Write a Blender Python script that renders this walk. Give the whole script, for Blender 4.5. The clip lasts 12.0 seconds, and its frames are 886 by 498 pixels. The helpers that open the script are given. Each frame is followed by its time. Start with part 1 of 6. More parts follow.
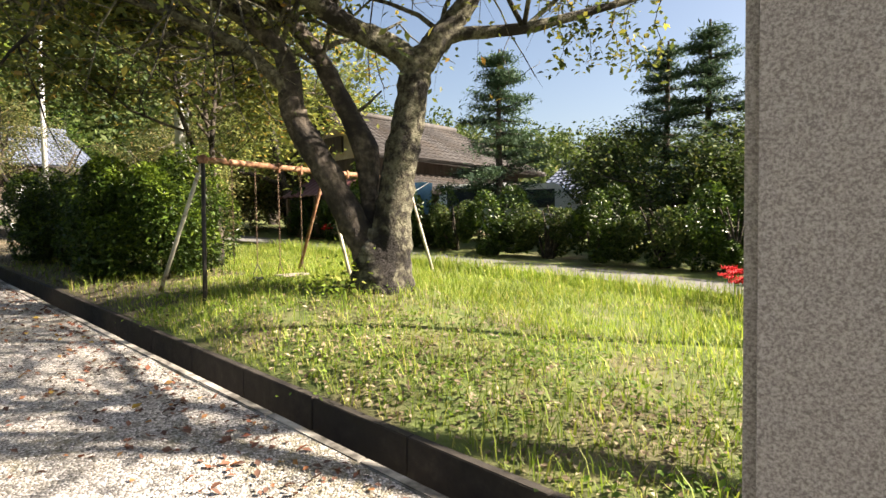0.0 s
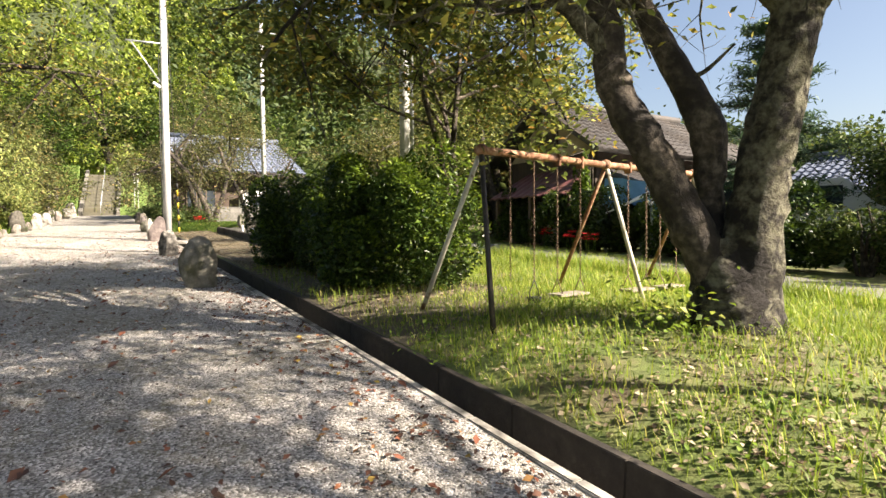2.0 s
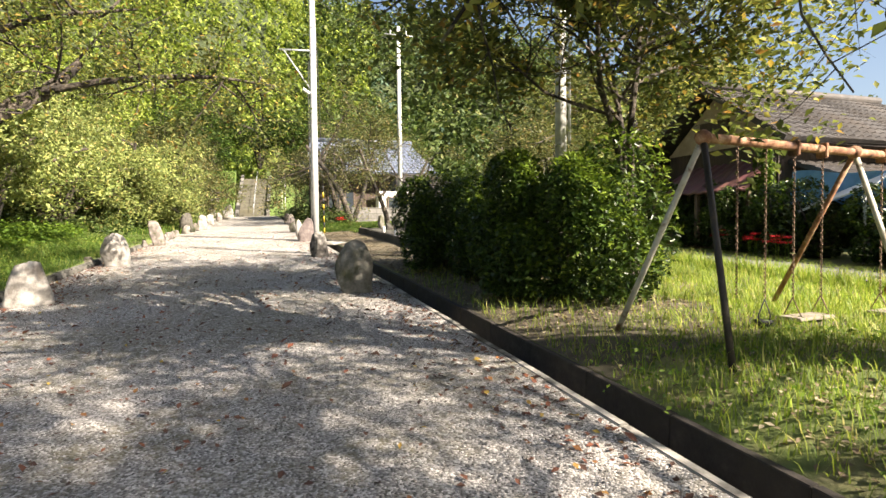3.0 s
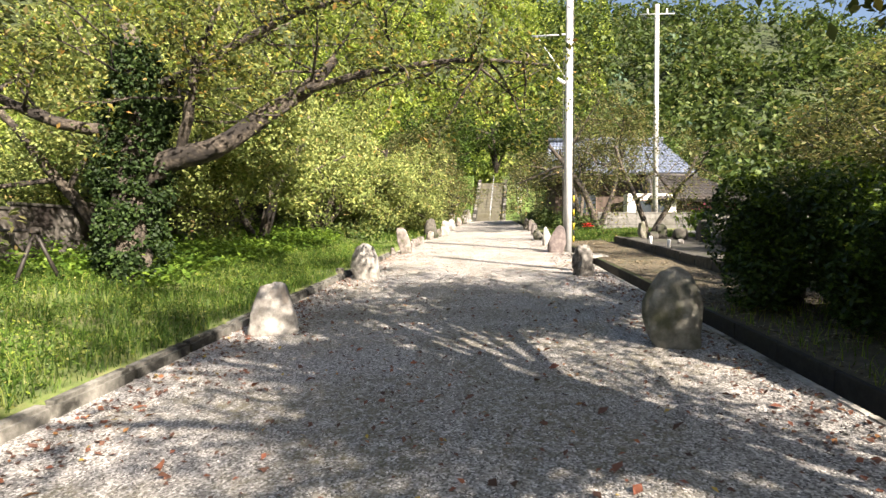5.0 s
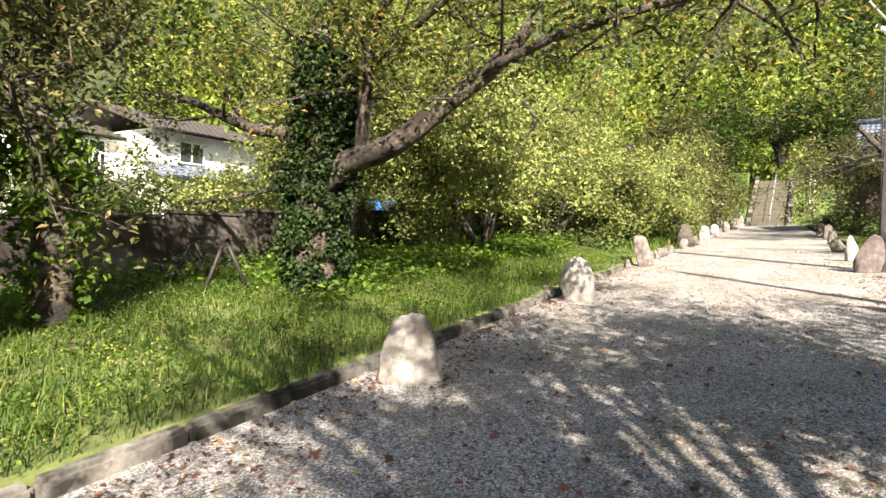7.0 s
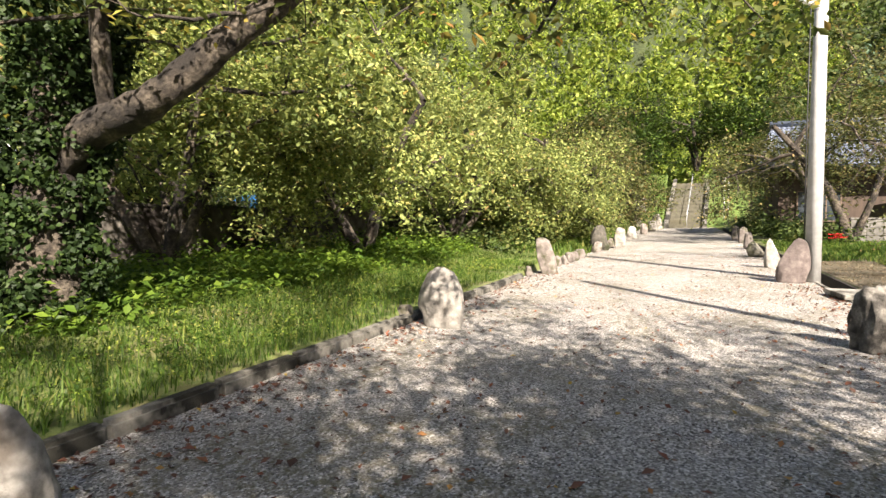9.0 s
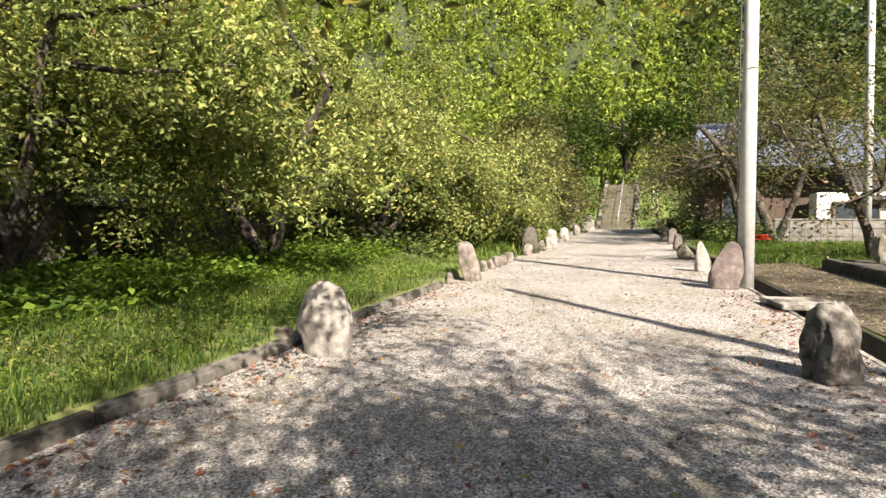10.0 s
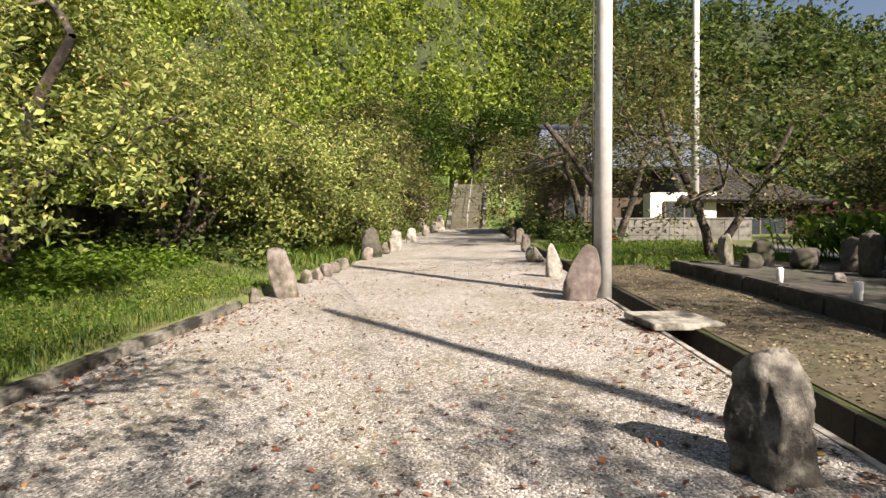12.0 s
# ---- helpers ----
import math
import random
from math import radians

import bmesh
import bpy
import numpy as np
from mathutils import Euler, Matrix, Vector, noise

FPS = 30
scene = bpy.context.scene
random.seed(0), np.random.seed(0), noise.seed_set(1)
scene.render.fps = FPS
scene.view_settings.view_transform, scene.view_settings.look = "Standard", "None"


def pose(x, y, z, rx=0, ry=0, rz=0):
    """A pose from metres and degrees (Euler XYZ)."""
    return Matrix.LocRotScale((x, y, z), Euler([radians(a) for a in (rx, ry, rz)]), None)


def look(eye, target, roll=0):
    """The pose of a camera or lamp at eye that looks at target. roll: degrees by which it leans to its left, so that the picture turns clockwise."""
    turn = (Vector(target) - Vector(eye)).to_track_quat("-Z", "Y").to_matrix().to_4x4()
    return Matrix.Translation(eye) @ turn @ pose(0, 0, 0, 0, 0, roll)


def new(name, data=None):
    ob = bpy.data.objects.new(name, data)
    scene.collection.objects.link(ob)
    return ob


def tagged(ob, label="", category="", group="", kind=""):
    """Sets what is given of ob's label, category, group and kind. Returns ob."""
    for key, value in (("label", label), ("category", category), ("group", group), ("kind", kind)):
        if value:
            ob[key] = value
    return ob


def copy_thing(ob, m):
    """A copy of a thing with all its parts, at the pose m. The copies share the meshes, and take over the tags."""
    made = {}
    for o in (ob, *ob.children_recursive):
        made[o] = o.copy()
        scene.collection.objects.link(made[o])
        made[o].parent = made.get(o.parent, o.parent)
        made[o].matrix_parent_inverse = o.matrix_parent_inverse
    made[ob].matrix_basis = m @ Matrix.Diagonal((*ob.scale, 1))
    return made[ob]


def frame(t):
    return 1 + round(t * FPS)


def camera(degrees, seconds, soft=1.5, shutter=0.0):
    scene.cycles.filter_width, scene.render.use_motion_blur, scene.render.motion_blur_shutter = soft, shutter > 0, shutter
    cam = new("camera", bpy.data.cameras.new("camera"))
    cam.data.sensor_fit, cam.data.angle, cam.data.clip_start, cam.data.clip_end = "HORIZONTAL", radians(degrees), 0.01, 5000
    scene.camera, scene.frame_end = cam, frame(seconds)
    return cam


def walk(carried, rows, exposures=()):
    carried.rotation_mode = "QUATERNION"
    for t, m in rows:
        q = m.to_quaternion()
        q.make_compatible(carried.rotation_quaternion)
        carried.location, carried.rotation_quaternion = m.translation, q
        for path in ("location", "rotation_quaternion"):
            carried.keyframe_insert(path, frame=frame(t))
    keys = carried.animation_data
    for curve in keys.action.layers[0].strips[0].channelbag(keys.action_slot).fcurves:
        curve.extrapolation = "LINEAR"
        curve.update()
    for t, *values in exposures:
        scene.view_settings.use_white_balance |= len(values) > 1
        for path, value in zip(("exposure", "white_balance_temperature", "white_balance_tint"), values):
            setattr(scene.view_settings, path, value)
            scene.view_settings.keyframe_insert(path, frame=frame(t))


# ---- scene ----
cam = camera(75.9, 12.0)
# seconds, x, y, z, yaw, pitch, roll
ROWS = [
    (0.0, -0.005, 0.010, 1.513, 42.467, -2.485, 0.888),
    (0.5, -0.646, 0.016, 1.541, 46.294, -2.673, 0.978),
    (1.0, -1.257, -0.024, 1.523, 51.786, -2.278, 0.872),
    (1.5, -1.804, 0.006, 1.492, 54.638, -2.127, 0.816),
    (2.0, -2.394, -0.036, 1.580, 58.990, -2.008, 0.527),
    (2.5, -2.896, -0.121, 1.640, 66.714, -2.038, 0.540),
    (4.5, -5.552, -0.595, 1.703, 83.054, -1.646, 0.251),
    (5.0, -6.314, -0.705, 1.868, 94.046, -1.593, -0.013),
    (5.5, -6.963, -0.614, 1.963, 104.526, -1.549, 0.019),
    (6.0, -7.533, -0.546, 1.970, 114.040, -1.208, -0.020),
    (6.5, -8.155, -0.448, 1.994, 119.470, -1.411, -0.661),
    (8.5, -11.029, -0.427, 1.997, 117.742, -1.095, -0.938),
    (9.0, -11.819, -0.369, 2.045, 112.793, -1.227, -0.855),
    (9.5, -12.533, -0.355, 2.058, 107.966, -1.092, -0.653),
    (10.0, -13.268, -0.311, 2.116, 106.776, -1.050, -0.584),
    (10.5, -13.960, -0.208, 2.126, 103.827, -0.919, -0.310),
    (11.0, -14.594, -0.178, 2.091, 102.306, -0.898, -0.392),
    (11.5, -15.165, -0.165, 2.116, 96.617, -0.880, -0.134),
    (12.0, -15.693, -0.173, 2.205, 92.293, -0.996, 0.096),
]
EXPOSURES = [(0, 2.12, 7000, 14), (2, 2.06, 6950, 14), (3.5, 2.1, 6800, 13), (6, 2.0, 6700, 14), (9, 1.85, 6750, 14), (12, 1.36, 6900, 15)]
walk(cam, [(t, pose(x, y, z, 90 + pitch, roll, yaw)) for t, x, y, z, yaw, pitch, roll in ROWS], EXPOSURES)

# ---- light ----
SUN_AZ, SUN_EL = 51.0, 35.5      # degrees east of +y, and up
world = bpy.data.worlds.new("sky")
scene.world = world
world.use_nodes = True
wn = world.node_tree
wn.nodes.clear()
sky = wn.nodes.new("ShaderNodeTexSky")
sky.sky_type, sky.sun_disc = "NISHITA", False
sky.sun_elevation, sky.sun_rotation = radians(SUN_EL), radians(SUN_AZ)
sky.air_density, sky.dust_density = 1.0, 2.2
bg = wn.nodes.new("ShaderNodeBackground")
bg.inputs["Strength"].default_value = 0.05
wout = wn.nodes.new("ShaderNodeOutputWorld")
wn.links.new(sky.outputs[0], bg.inputs[0])
wn.links.new(bg.outputs[0], wout.inputs[0])
sun_data = bpy.data.lights.new("sun", "SUN")
sun_data.energy, sun_data.angle, sun_data.color = 5.0, radians(0.6), (1.0, 0.92, 0.80)
sun = new("sun", sun_data)
sx, sy = math.sin(radians(SUN_AZ)), math.cos(radians(SUN_AZ))
sun.matrix_world = look((40 * sx, 40 * sy, 40 * math.tan(radians(SUN_EL))), (0, 0, 0))


# ---- materials ----
def base_mat(name):
    m = bpy.data.materials.new(name)
    m.use_nodes = True
    nt = m.node_tree
    nt.nodes.clear()
    return m, nt, nt.nodes, nt.links


def ramp(nodes, stops):
    r = nodes.new("ShaderNodeValToRGB")
    el = r.color_ramp.elements
    while len(el) < len(stops):
        el.new(0.5)
    for e, (p, c) in zip(el, stops):
        e.position, e.color = p, (*c, 1)
    return r


def noise_node(nt, scale, detail=5.0, rough=0.6, coord=None):
    n = nt.nodes.new("ShaderNodeTexNoise")
    n.inputs["Scale"].default_value, n.inputs["Detail"].default_value, n.inputs["Roughness"].default_value = scale, detail, rough
    if coord is not None:
        nt.links.new(coord, n.inputs["Vector"])
    return n


def mix_rgb(nt, fac, a, b, blend="MIX"):
    m = nt.nodes.new("ShaderNodeMix")
    m.data_type, m.blend_type = "RGBA", blend
    for sock, v in ((m.inputs[0], fac), (m.inputs[6], a), (m.inputs[7], b)):
        if isinstance(v, (int, float)):
            sock.default_value = v
        elif isinstance(v, tuple):
            sock.default_value = (*v, 1)
        else:
            nt.links.new(v, sock)
    return m.outputs[2]


def surface(name, stops, scale, stain=None, stain_scale=1.0, stain_range=(0.45, 0.65), rough=0.85, metal=0.0,
            bump=0.3, bump_scale=None, bump_dist=0.01, vary=0.0, stretch=None):
    """Grain over a ramp of colours, stains of a second colour at a larger scale, fine relief."""
    m, nt, N, L = base_mat(name)
    geo = N.new("ShaderNodeNewGeometry")
    co = geo.outputs["Position"]
    if stretch:
        tc = N.new("ShaderNodeTexCoord")
        mp = N.new("ShaderNodeMapping")
        mp.inputs["Scale"].default_value = stretch
        L.new(tc.outputs["Object"], mp.inputs[0])
        co = mp.outputs[0]
    n1 = noise_node(nt, scale, 6, 0.65, co)
    r1 = ramp(N, stops)
    L.new(n1.outputs[0], r1.inputs[0])
    col = r1.outputs[0]
    if stain:
        n2 = noise_node(nt, stain_scale, 4, 0.6, co)
        r2 = ramp(N, [(stain_range[0], (0, 0, 0)), (stain_range[1], (1, 1, 1))])
        L.new(n2.outputs[0], r2.inputs[0])
        col = mix_rgb(nt, r2.outputs[0], col, stain)
    if vary:
        info = N.new("ShaderNodeObjectInfo")
        hsv = N.new("ShaderNodeHueSaturation")
        mr = N.new("ShaderNodeMapRange")
        mr.inputs[3].default_value, mr.inputs[4].default_value = 1 - vary, 1 + vary
        L.new(info.outputs["Random"], mr.inputs[0])
        L.new(mr.outputs[0], hsv.inputs["Value"])
        L.new(col, hsv.inputs["Color"])
        col = hsv.outputs[0]
    p = N.new("ShaderNodeBsdfPrincipled")
    L.new(col, p.inputs["Base Color"])
    p.inputs["Roughness"].default_value, p.inputs["Metallic"].default_value = rough, metal
    if bump:
        n3 = noise_node(nt, bump_scale or scale * 2, 6, 0.7, co)
        b = N.new("ShaderNodeBump")
        b.inputs["Strength"].default_value, b.inputs["Distance"].default_value = bump, bump_dist
        L.new(n3.outputs[0], b.inputs["Height"])
        L.new(b.outputs[0], p.inputs["Normal"])
    o = N.new("ShaderNodeOutputMaterial")
    L.new(p.outputs[0], o.inputs[0])
    return m


def leafy(name, stops, through_amount=0.4, gloss=0.5, patch=None):
    """Thin leaves: each takes its own colour, light passes through them."""
    m, nt, N, L = base_mat(name)
    geo = N.new("ShaderNodeNewGeometry")
    r = ramp(N, stops)
    L.new(geo.outputs["Random Per Island"], r.inputs[0])
    col = r.outputs[0]
    n = noise_node(nt, 0.5, 3, 0.5, geo.outputs["Position"])
    hsv = N.new("ShaderNodeHueSaturation")
    mr = N.new("ShaderNodeMapRange")
    mr.inputs[1].default_value, mr.inputs[2].default_value = 0.3, 0.7
    mr.inputs[3].default_value, mr.inputs[4].default_value = 0.7, 1.3
    L.new(n.outputs[0], mr.inputs[0])
    L.new(mr.outputs[0], hsv.inputs["Value"])
    L.new(col, hsv.inputs["Color"])
    col = hsv.outputs[0]
    p = N.new("ShaderNodeBsdfPrincipled")
    L.new(col, p.inputs["Base Color"])
    p.inputs["Roughness"].default_value = gloss
    p.inputs["Specular IOR Level"].default_value = 0.25
    t = N.new("ShaderNodeBsdfTranslucent")
    warm = mix_rgb(nt, 1.0, col, (1.08, 1.10, 0.80), "MULTIPLY")
    L.new(warm, t.inputs[0])
    mx = N.new("ShaderNodeMixShader")
    mx.inputs[0].default_value = through_amount
    L.new(p.outputs[0], mx.inputs[1])
    L.new(t.outputs[0], mx.inputs[2])
    o = N.new("ShaderNodeOutputMaterial")
    L.new(mx.outputs[0], o.inputs[0])
    return m


def gravel_material():
    m, nt, N, L = base_mat("gravel")
    geo = N.new("ShaderNodeNewGeometry")
    co = geo.outputs["Position"]
    v = N.new("ShaderNodeTexVoronoi")
    v.inputs["Scale"].default_value = 70
    L.new(co, v.inputs["Vector"])
    sep = N.new("ShaderNodeSeparateColor")
    L.new(v.outputs["Color"], sep.inputs[0])
    r = ramp(N, [(0.0, (0.085, 0.078, 0.07)), (0.35, (0.24, 0.225, 0.205)), (0.75, (0.42, 0.395, 0.365)), (1.0, (0.68, 0.65, 0.61))])
    L.new(sep.outputs[0], r.inputs[0])
    soil = noise_node(nt, 0.9, 5, 0.65, co)
    sr = ramp(N, [(0.42, (0, 0, 0)), (0.6, (1, 1, 1))])
    L.new(soil.outputs[0], sr.inputs[0])
    fine = noise_node(nt, 14, 4, 0.7, co)
    fr = ramp(N, [(0.4, (0, 0, 0)), (0.6, (1, 1, 1))])
    L.new(fine.outputs[0], fr.inputs[0])
    mul = N.new("ShaderNodeMath")
    mul.operation = "MULTIPLY"
    L.new(sr.outputs[0], mul.inputs[0])
    L.new(fr.outputs[0], mul.inputs[1])
    half = N.new("ShaderNodeMath")
    half.operation = "MULTIPLY"
    half.inputs[1].default_value = 0.75
    L.new(mul.outputs[0], half.inputs[0])
    col = mix_rgb(nt, half.outputs[0], r.outputs[0], (0.135, 0.118, 0.062))
    p = N.new("ShaderNodeBsdfPrincipled")
    p.inputs["Roughness"].default_value = 0.9
    L.new(col, p.inputs["Base Color"])
    b = N.new("ShaderNodeBump")
    b.inputs["Strength"].default_value, b.inputs["Distance"].default_value = 0.8, 0.012
    inv = N.new("ShaderNodeMath")
    inv.operation = "SUBTRACT"
    inv.inputs[0].default_value = 1.0
    L.new(v.outputs["Distance"], inv.inputs[1])
    L.new(inv.outputs[0], b.inputs["Height"])
    L.new(b.outputs[0], p.inputs["Normal"])
    o = N.new("ShaderNodeOutputMaterial")
    L.new(p.outputs[0], o.inputs[0])
    return m


M_GRAVEL = gravel_material()
M_SOIL = surface("soil_and_turf", [(0.3, (0.065, 0.09, 0.022)), (0.5, (0.115, 0.15, 0.035)), (0.7, (0.19, 0.18, 0.07))], 3.0,
                 (0.13, 0.10, 0.06), 0.8, (0.5, 0.7), 0.95, 0, 0.8, 25, 0.03)
M_TURF = surface("green_turf", [(0.3, (0.05, 0.09, 0.015)), (0.5, (0.10, 0.16, 0.03)), (0.7, (0.16, 0.20, 0.05))], 4.0,
                 (0.10, 0.09, 0.04), 0.8, (0.55, 0.75), 0.95, 0, 0.8, 25, 0.03)
M_EARTH = surface("bare_earth", [(0.3, (0.055, 0.044, 0.028)), (0.55, (0.10, 0.082, 0.052)), (0.75, (0.17, 0.145, 0.095))], 9.0,
                  (0.065, 0.062, 0.026), 1.5, (0.5, 0.7), 0.95, 0, 0.7, 40, 0.015)
M_CONC = surface("weathered_concrete", [(0.3, (0.20, 0.19, 0.165)), (0.55, (0.34, 0.32, 0.28)), (0.8, (0.46, 0.44, 0.39))], 12.0,
                 (0.055, 0.05, 0.04), 2.2, (0.48, 0.62), 0.9, 0, 0.4, 60, 0.006, 0.15)
# moss stains on a dark base that also paints shade into the plot
M_CONC_DARK = surface("mossy_shaded_concrete", [(0.3, (0.035, 0.032, 0.027)), (0.6, (0.075, 0.068, 0.055)), (0.8, (0.13, 0.115, 0.09))], 9.0,
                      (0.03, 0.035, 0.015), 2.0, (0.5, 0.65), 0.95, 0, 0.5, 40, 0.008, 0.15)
M_POLE = surface("pale_pole_concrete", [(0.3, (0.36, 0.36, 0.35)), (0.6, (0.47, 0.47, 0.46)), (0.8, (0.55, 0.55, 0.53))], 7.0,
                 (0.33, 0.31, 0.28), 1.2, (0.5, 0.75), 0.8, 0, 0.15, 80, 0.003)
M_GRANITE = surface("granite", [(0.38, (0.17, 0.15, 0.145)), (0.5, (0.29, 0.265, 0.255)), (0.62, (0.41, 0.38, 0.37))], 330.0,
                    (0.27, 0.225, 0.19), 1.1, (0.5, 0.85), 0.85, 0, 0.6, 170, 0.004)
M_ROCK = surface("pale_field_stone", [(0.3, (0.16, 0.145, 0.125)), (0.5, (0.30, 0.28, 0.25)), (0.7, (0.43, 0.41, 0.37))], 9.0,
                 (0.10, 0.085, 0.07), 2.4, (0.54, 0.68), 0.9, 0, 0.7, 22, 0.02, 0.12)
M_ROCK_DARK = surface("dark_field_stone", [(0.3, (0.09, 0.075, 0.065)), (0.5, (0.175, 0.15, 0.135)), (0.7, (0.28, 0.25, 0.22))], 7.0,
                      (0.06, 0.06, 0.03), 3.0, (0.5, 0.64), 0.9, 0, 0.7, 24, 0.02, 0.15)
M_ROCK_RED = surface("reddish_field_stone", [(0.3, (0.07, 0.055, 0.05)), (0.5, (0.125, 0.10, 0.092)), (0.7, (0.19, 0.16, 0.145))], 8.0,
                     (0.07, 0.055, 0.05), 3.0, (0.52, 0.68), 0.9, 0, 0.6, 24, 0.015)
M_ROCK_FLUTED = surface("fluted_stone", [(0.36, (0.03, 0.027, 0.023)), (0.5, (0.115, 0.105, 0.092)), (0.64, (0.27, 0.255, 0.225))], 6.0,
                        (0.075, 0.068, 0.058), 2.6, (0.5, 0.62), 0.9, 0, 0.9, 26, 0.03)
M_ROCK_GREEN = surface("mossy_stone", [(0.3, (0.09, 0.085, 0.065)), (0.5, (0.18, 0.168, 0.135)), (0.7, (0.29, 0.275, 0.23))], 6.0,
                       (0.075, 0.075, 0.04), 2.5, (0.48, 0.62), 0.9, 0, 0.7, 20, 0.02)
M_BARK = surface("lichened_bark", [(0.38, (0.035, 0.028, 0.02)), (0.48, (0.11, 0.10, 0.066)), (0.62, (0.22, 0.21, 0.145))], 13.0,
                 (0.018, 0.014, 0.011), 2.3, (0.50, 0.58), 0.95, 0, 1.0, 16, 0.09)
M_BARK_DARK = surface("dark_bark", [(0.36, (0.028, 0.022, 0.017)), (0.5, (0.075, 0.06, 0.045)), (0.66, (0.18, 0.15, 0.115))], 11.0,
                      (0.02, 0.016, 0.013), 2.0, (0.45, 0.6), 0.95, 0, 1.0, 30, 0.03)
M_BARK_GREY = surface("grey_bark", [(0.36, (0.08, 0.068, 0.055)), (0.5, (0.17, 0.15, 0.125)), (0.66, (0.30, 0.275, 0.235))], 11.0,
                      (0.05, 0.04, 0.03), 2.0, (0.5, 0.6), 0.95, 0, 0.8, 30, 0.02)
M_TWIG_GREY = surface("bleached_twig", [(0.3, (0.24, 0.22, 0.19)), (0.7, (0.42, 0.40, 0.36))], 10.0, bump=0)
M_RUST = surface("rusted_steel", [(0.3, (0.10, 0.04, 0.02)), (0.5, (0.27, 0.13, 0.065)), (0.7, (0.45, 0.31, 0.20))], 12.0,
                 (0.07, 0.035, 0.025), 4.0, (0.52, 0.64), 0.8, 0.15, 0.5, 60, 0.004)
M_PAINT = surface("chipped_cream_paint", [(0.3, (0.30, 0.27, 0.20)), (0.5, (0.47, 0.44, 0.35)), (0.75, (0.56, 0.53, 0.44))], 9.0,
                  (0.13, 0.07, 0.04), 5.0, (0.55, 0.65), 0.6, 0, 0.3, 50, 0.003)
M_BLACK_STEEL = surface("blackened_steel", [(0.3, (0.018, 0.016, 0.014)), (0.6, (0.04, 0.034, 0.028)), (0.8, (0.09, 0.06, 0.04))], 14.0,
                        None, rough=0.6, metal=0.3, bump=0.3, bump_scale=60, bump_dist=0.003)
M_CHAIN = surface("old_chain", [(0.3, (0.10, 0.055, 0.035)), (0.7, (0.24, 0.17, 0.12))], 40.0, None, rough=0.6, metal=0.5, bump=0)
M_SEAT = surface("weathered_board", [(0.3, (0.16, 0.13, 0.10)), (0.7, (0.34, 0.30, 0.24))], 14.0, None, bump_scale=40)
M_GALV = surface("galvanised_steel", [(0.3, (0.36, 0.38, 0.40)), (0.7, (0.50, 0.52, 0.54))], 10.0, (0.30, 0.31, 0.33), 2.0, rough=0.45, metal=0.35, bump=0.1)
M_BLACK = surface("black_rubber", [(0.3, (0.012, 0.012, 0.012)), (0.7, (0.03, 0.03, 0.03))], 20.0, rough=0.7, bump=0.2)
M_TILE = surface("brown_grey_roof_tile", [(0.3, (0.026, 0.023, 0.021)), (0.5, (0.046, 0.041, 0.038)), (0.75, (0.085, 0.078, 0.07))], 5.0,
                 (0.05, 0.04, 0.032), 0.9, rough=0.7, bump=0.3, bump_scale=30, vary=0.25)
M_TILE_BLUE = surface("blue_grey_roof_tile", [(0.3, (0.06, 0.07, 0.10)), (0.5, (0.11, 0.13, 0.175)), (0.75, (0.20, 0.225, 0.28))], 5.0,
                      None, rough=0.4, bump=0.2, bump_scale=30, vary=0.2)
M_MAROON = surface("maroon_sheet_roof", [(0.3, (0.075, 0.028, 0.03)), (0.6, (0.13, 0.05, 0.05)), (0.8, (0.19, 0.085, 0.08))], 3.0,
                   (0.10, 0.05, 0.035), 1.5, rough=0.5, bump=0.1)
M_WALLWOOD = surface("dark_house_boards", [(0.3, (0.035, 0.024, 0.018)), (0.6, (0.075, 0.052, 0.038)), (0.8, (0.13, 0.095, 0.07))], 6.0,
                     None, bump=0.4, bump_scale=25, stretch=(1, 1, 0.15))
M_PLASTER = surface("white_plaster", [(0.3, (0.66, 0.65, 0.62)), (0.6, (0.76, 0.75, 0.72)), (0.8, (0.82, 0.81, 0.78))], 3.0,
                    (0.55, 0.53, 0.49), 0.8, (0.55, 0.8), 0.85, bump=0.1)
M_PLASTER_OLD = surface("ochre_plaster", [(0.3, (0.30, 0.23, 0.15)), (0.6, (0.42, 0.34, 0.24)), (0.8, (0.52, 0.44, 0.33))], 3.0,
                        (0.22, 0.16, 0.10), 0.8, (0.5, 0.8), 0.9, bump=0.15)
M_DARKGLASS = surface("dark_window_glass", [(0.3, (0.02, 0.025, 0.03)), (0.7, (0.05, 0.06, 0.07))], 2.0, rough=0.08, bump=0)
M_TARP = surface("blue_tarpaulin", [(0.3, (0.12, 0.30, 0.55)), (0.7, (0.22, 0.45, 0.72))], 3.0, None, rough=0.5, bump=0.4, bump_scale=5, bump_dist=0.05)
M_WHITE = surface("white_paint", [(0.3, (0.70, 0.70, 0.69)), (0.7, (0.82, 0.82, 0.81))], 4.0, (0.58, 0.57, 0.54), 2.0, (0.6, 0.8), rough=0.45, bump=0.05)
M_ASPHALT = surface("asphalt", [(0.3, (0.10, 0.10, 0.10)), (0.7, (0.19, 0.185, 0.18))], 30.0, (0.14, 0.13, 0.11), 1.0, bump_scale=80)
M_FRAME = surface("brown_window_frame", [(0.3, (0.10, 0.07, 0.05)), (0.7, (0.17, 0.12, 0.09))], 10.0, bump=0)
M_BLUE = surface("blue_car_paint", [(0.3, (0.03, 0.16, 0.42)), (0.7, (0.05, 0.22, 0.5))], 2.0, rough=0.25, bump=0)
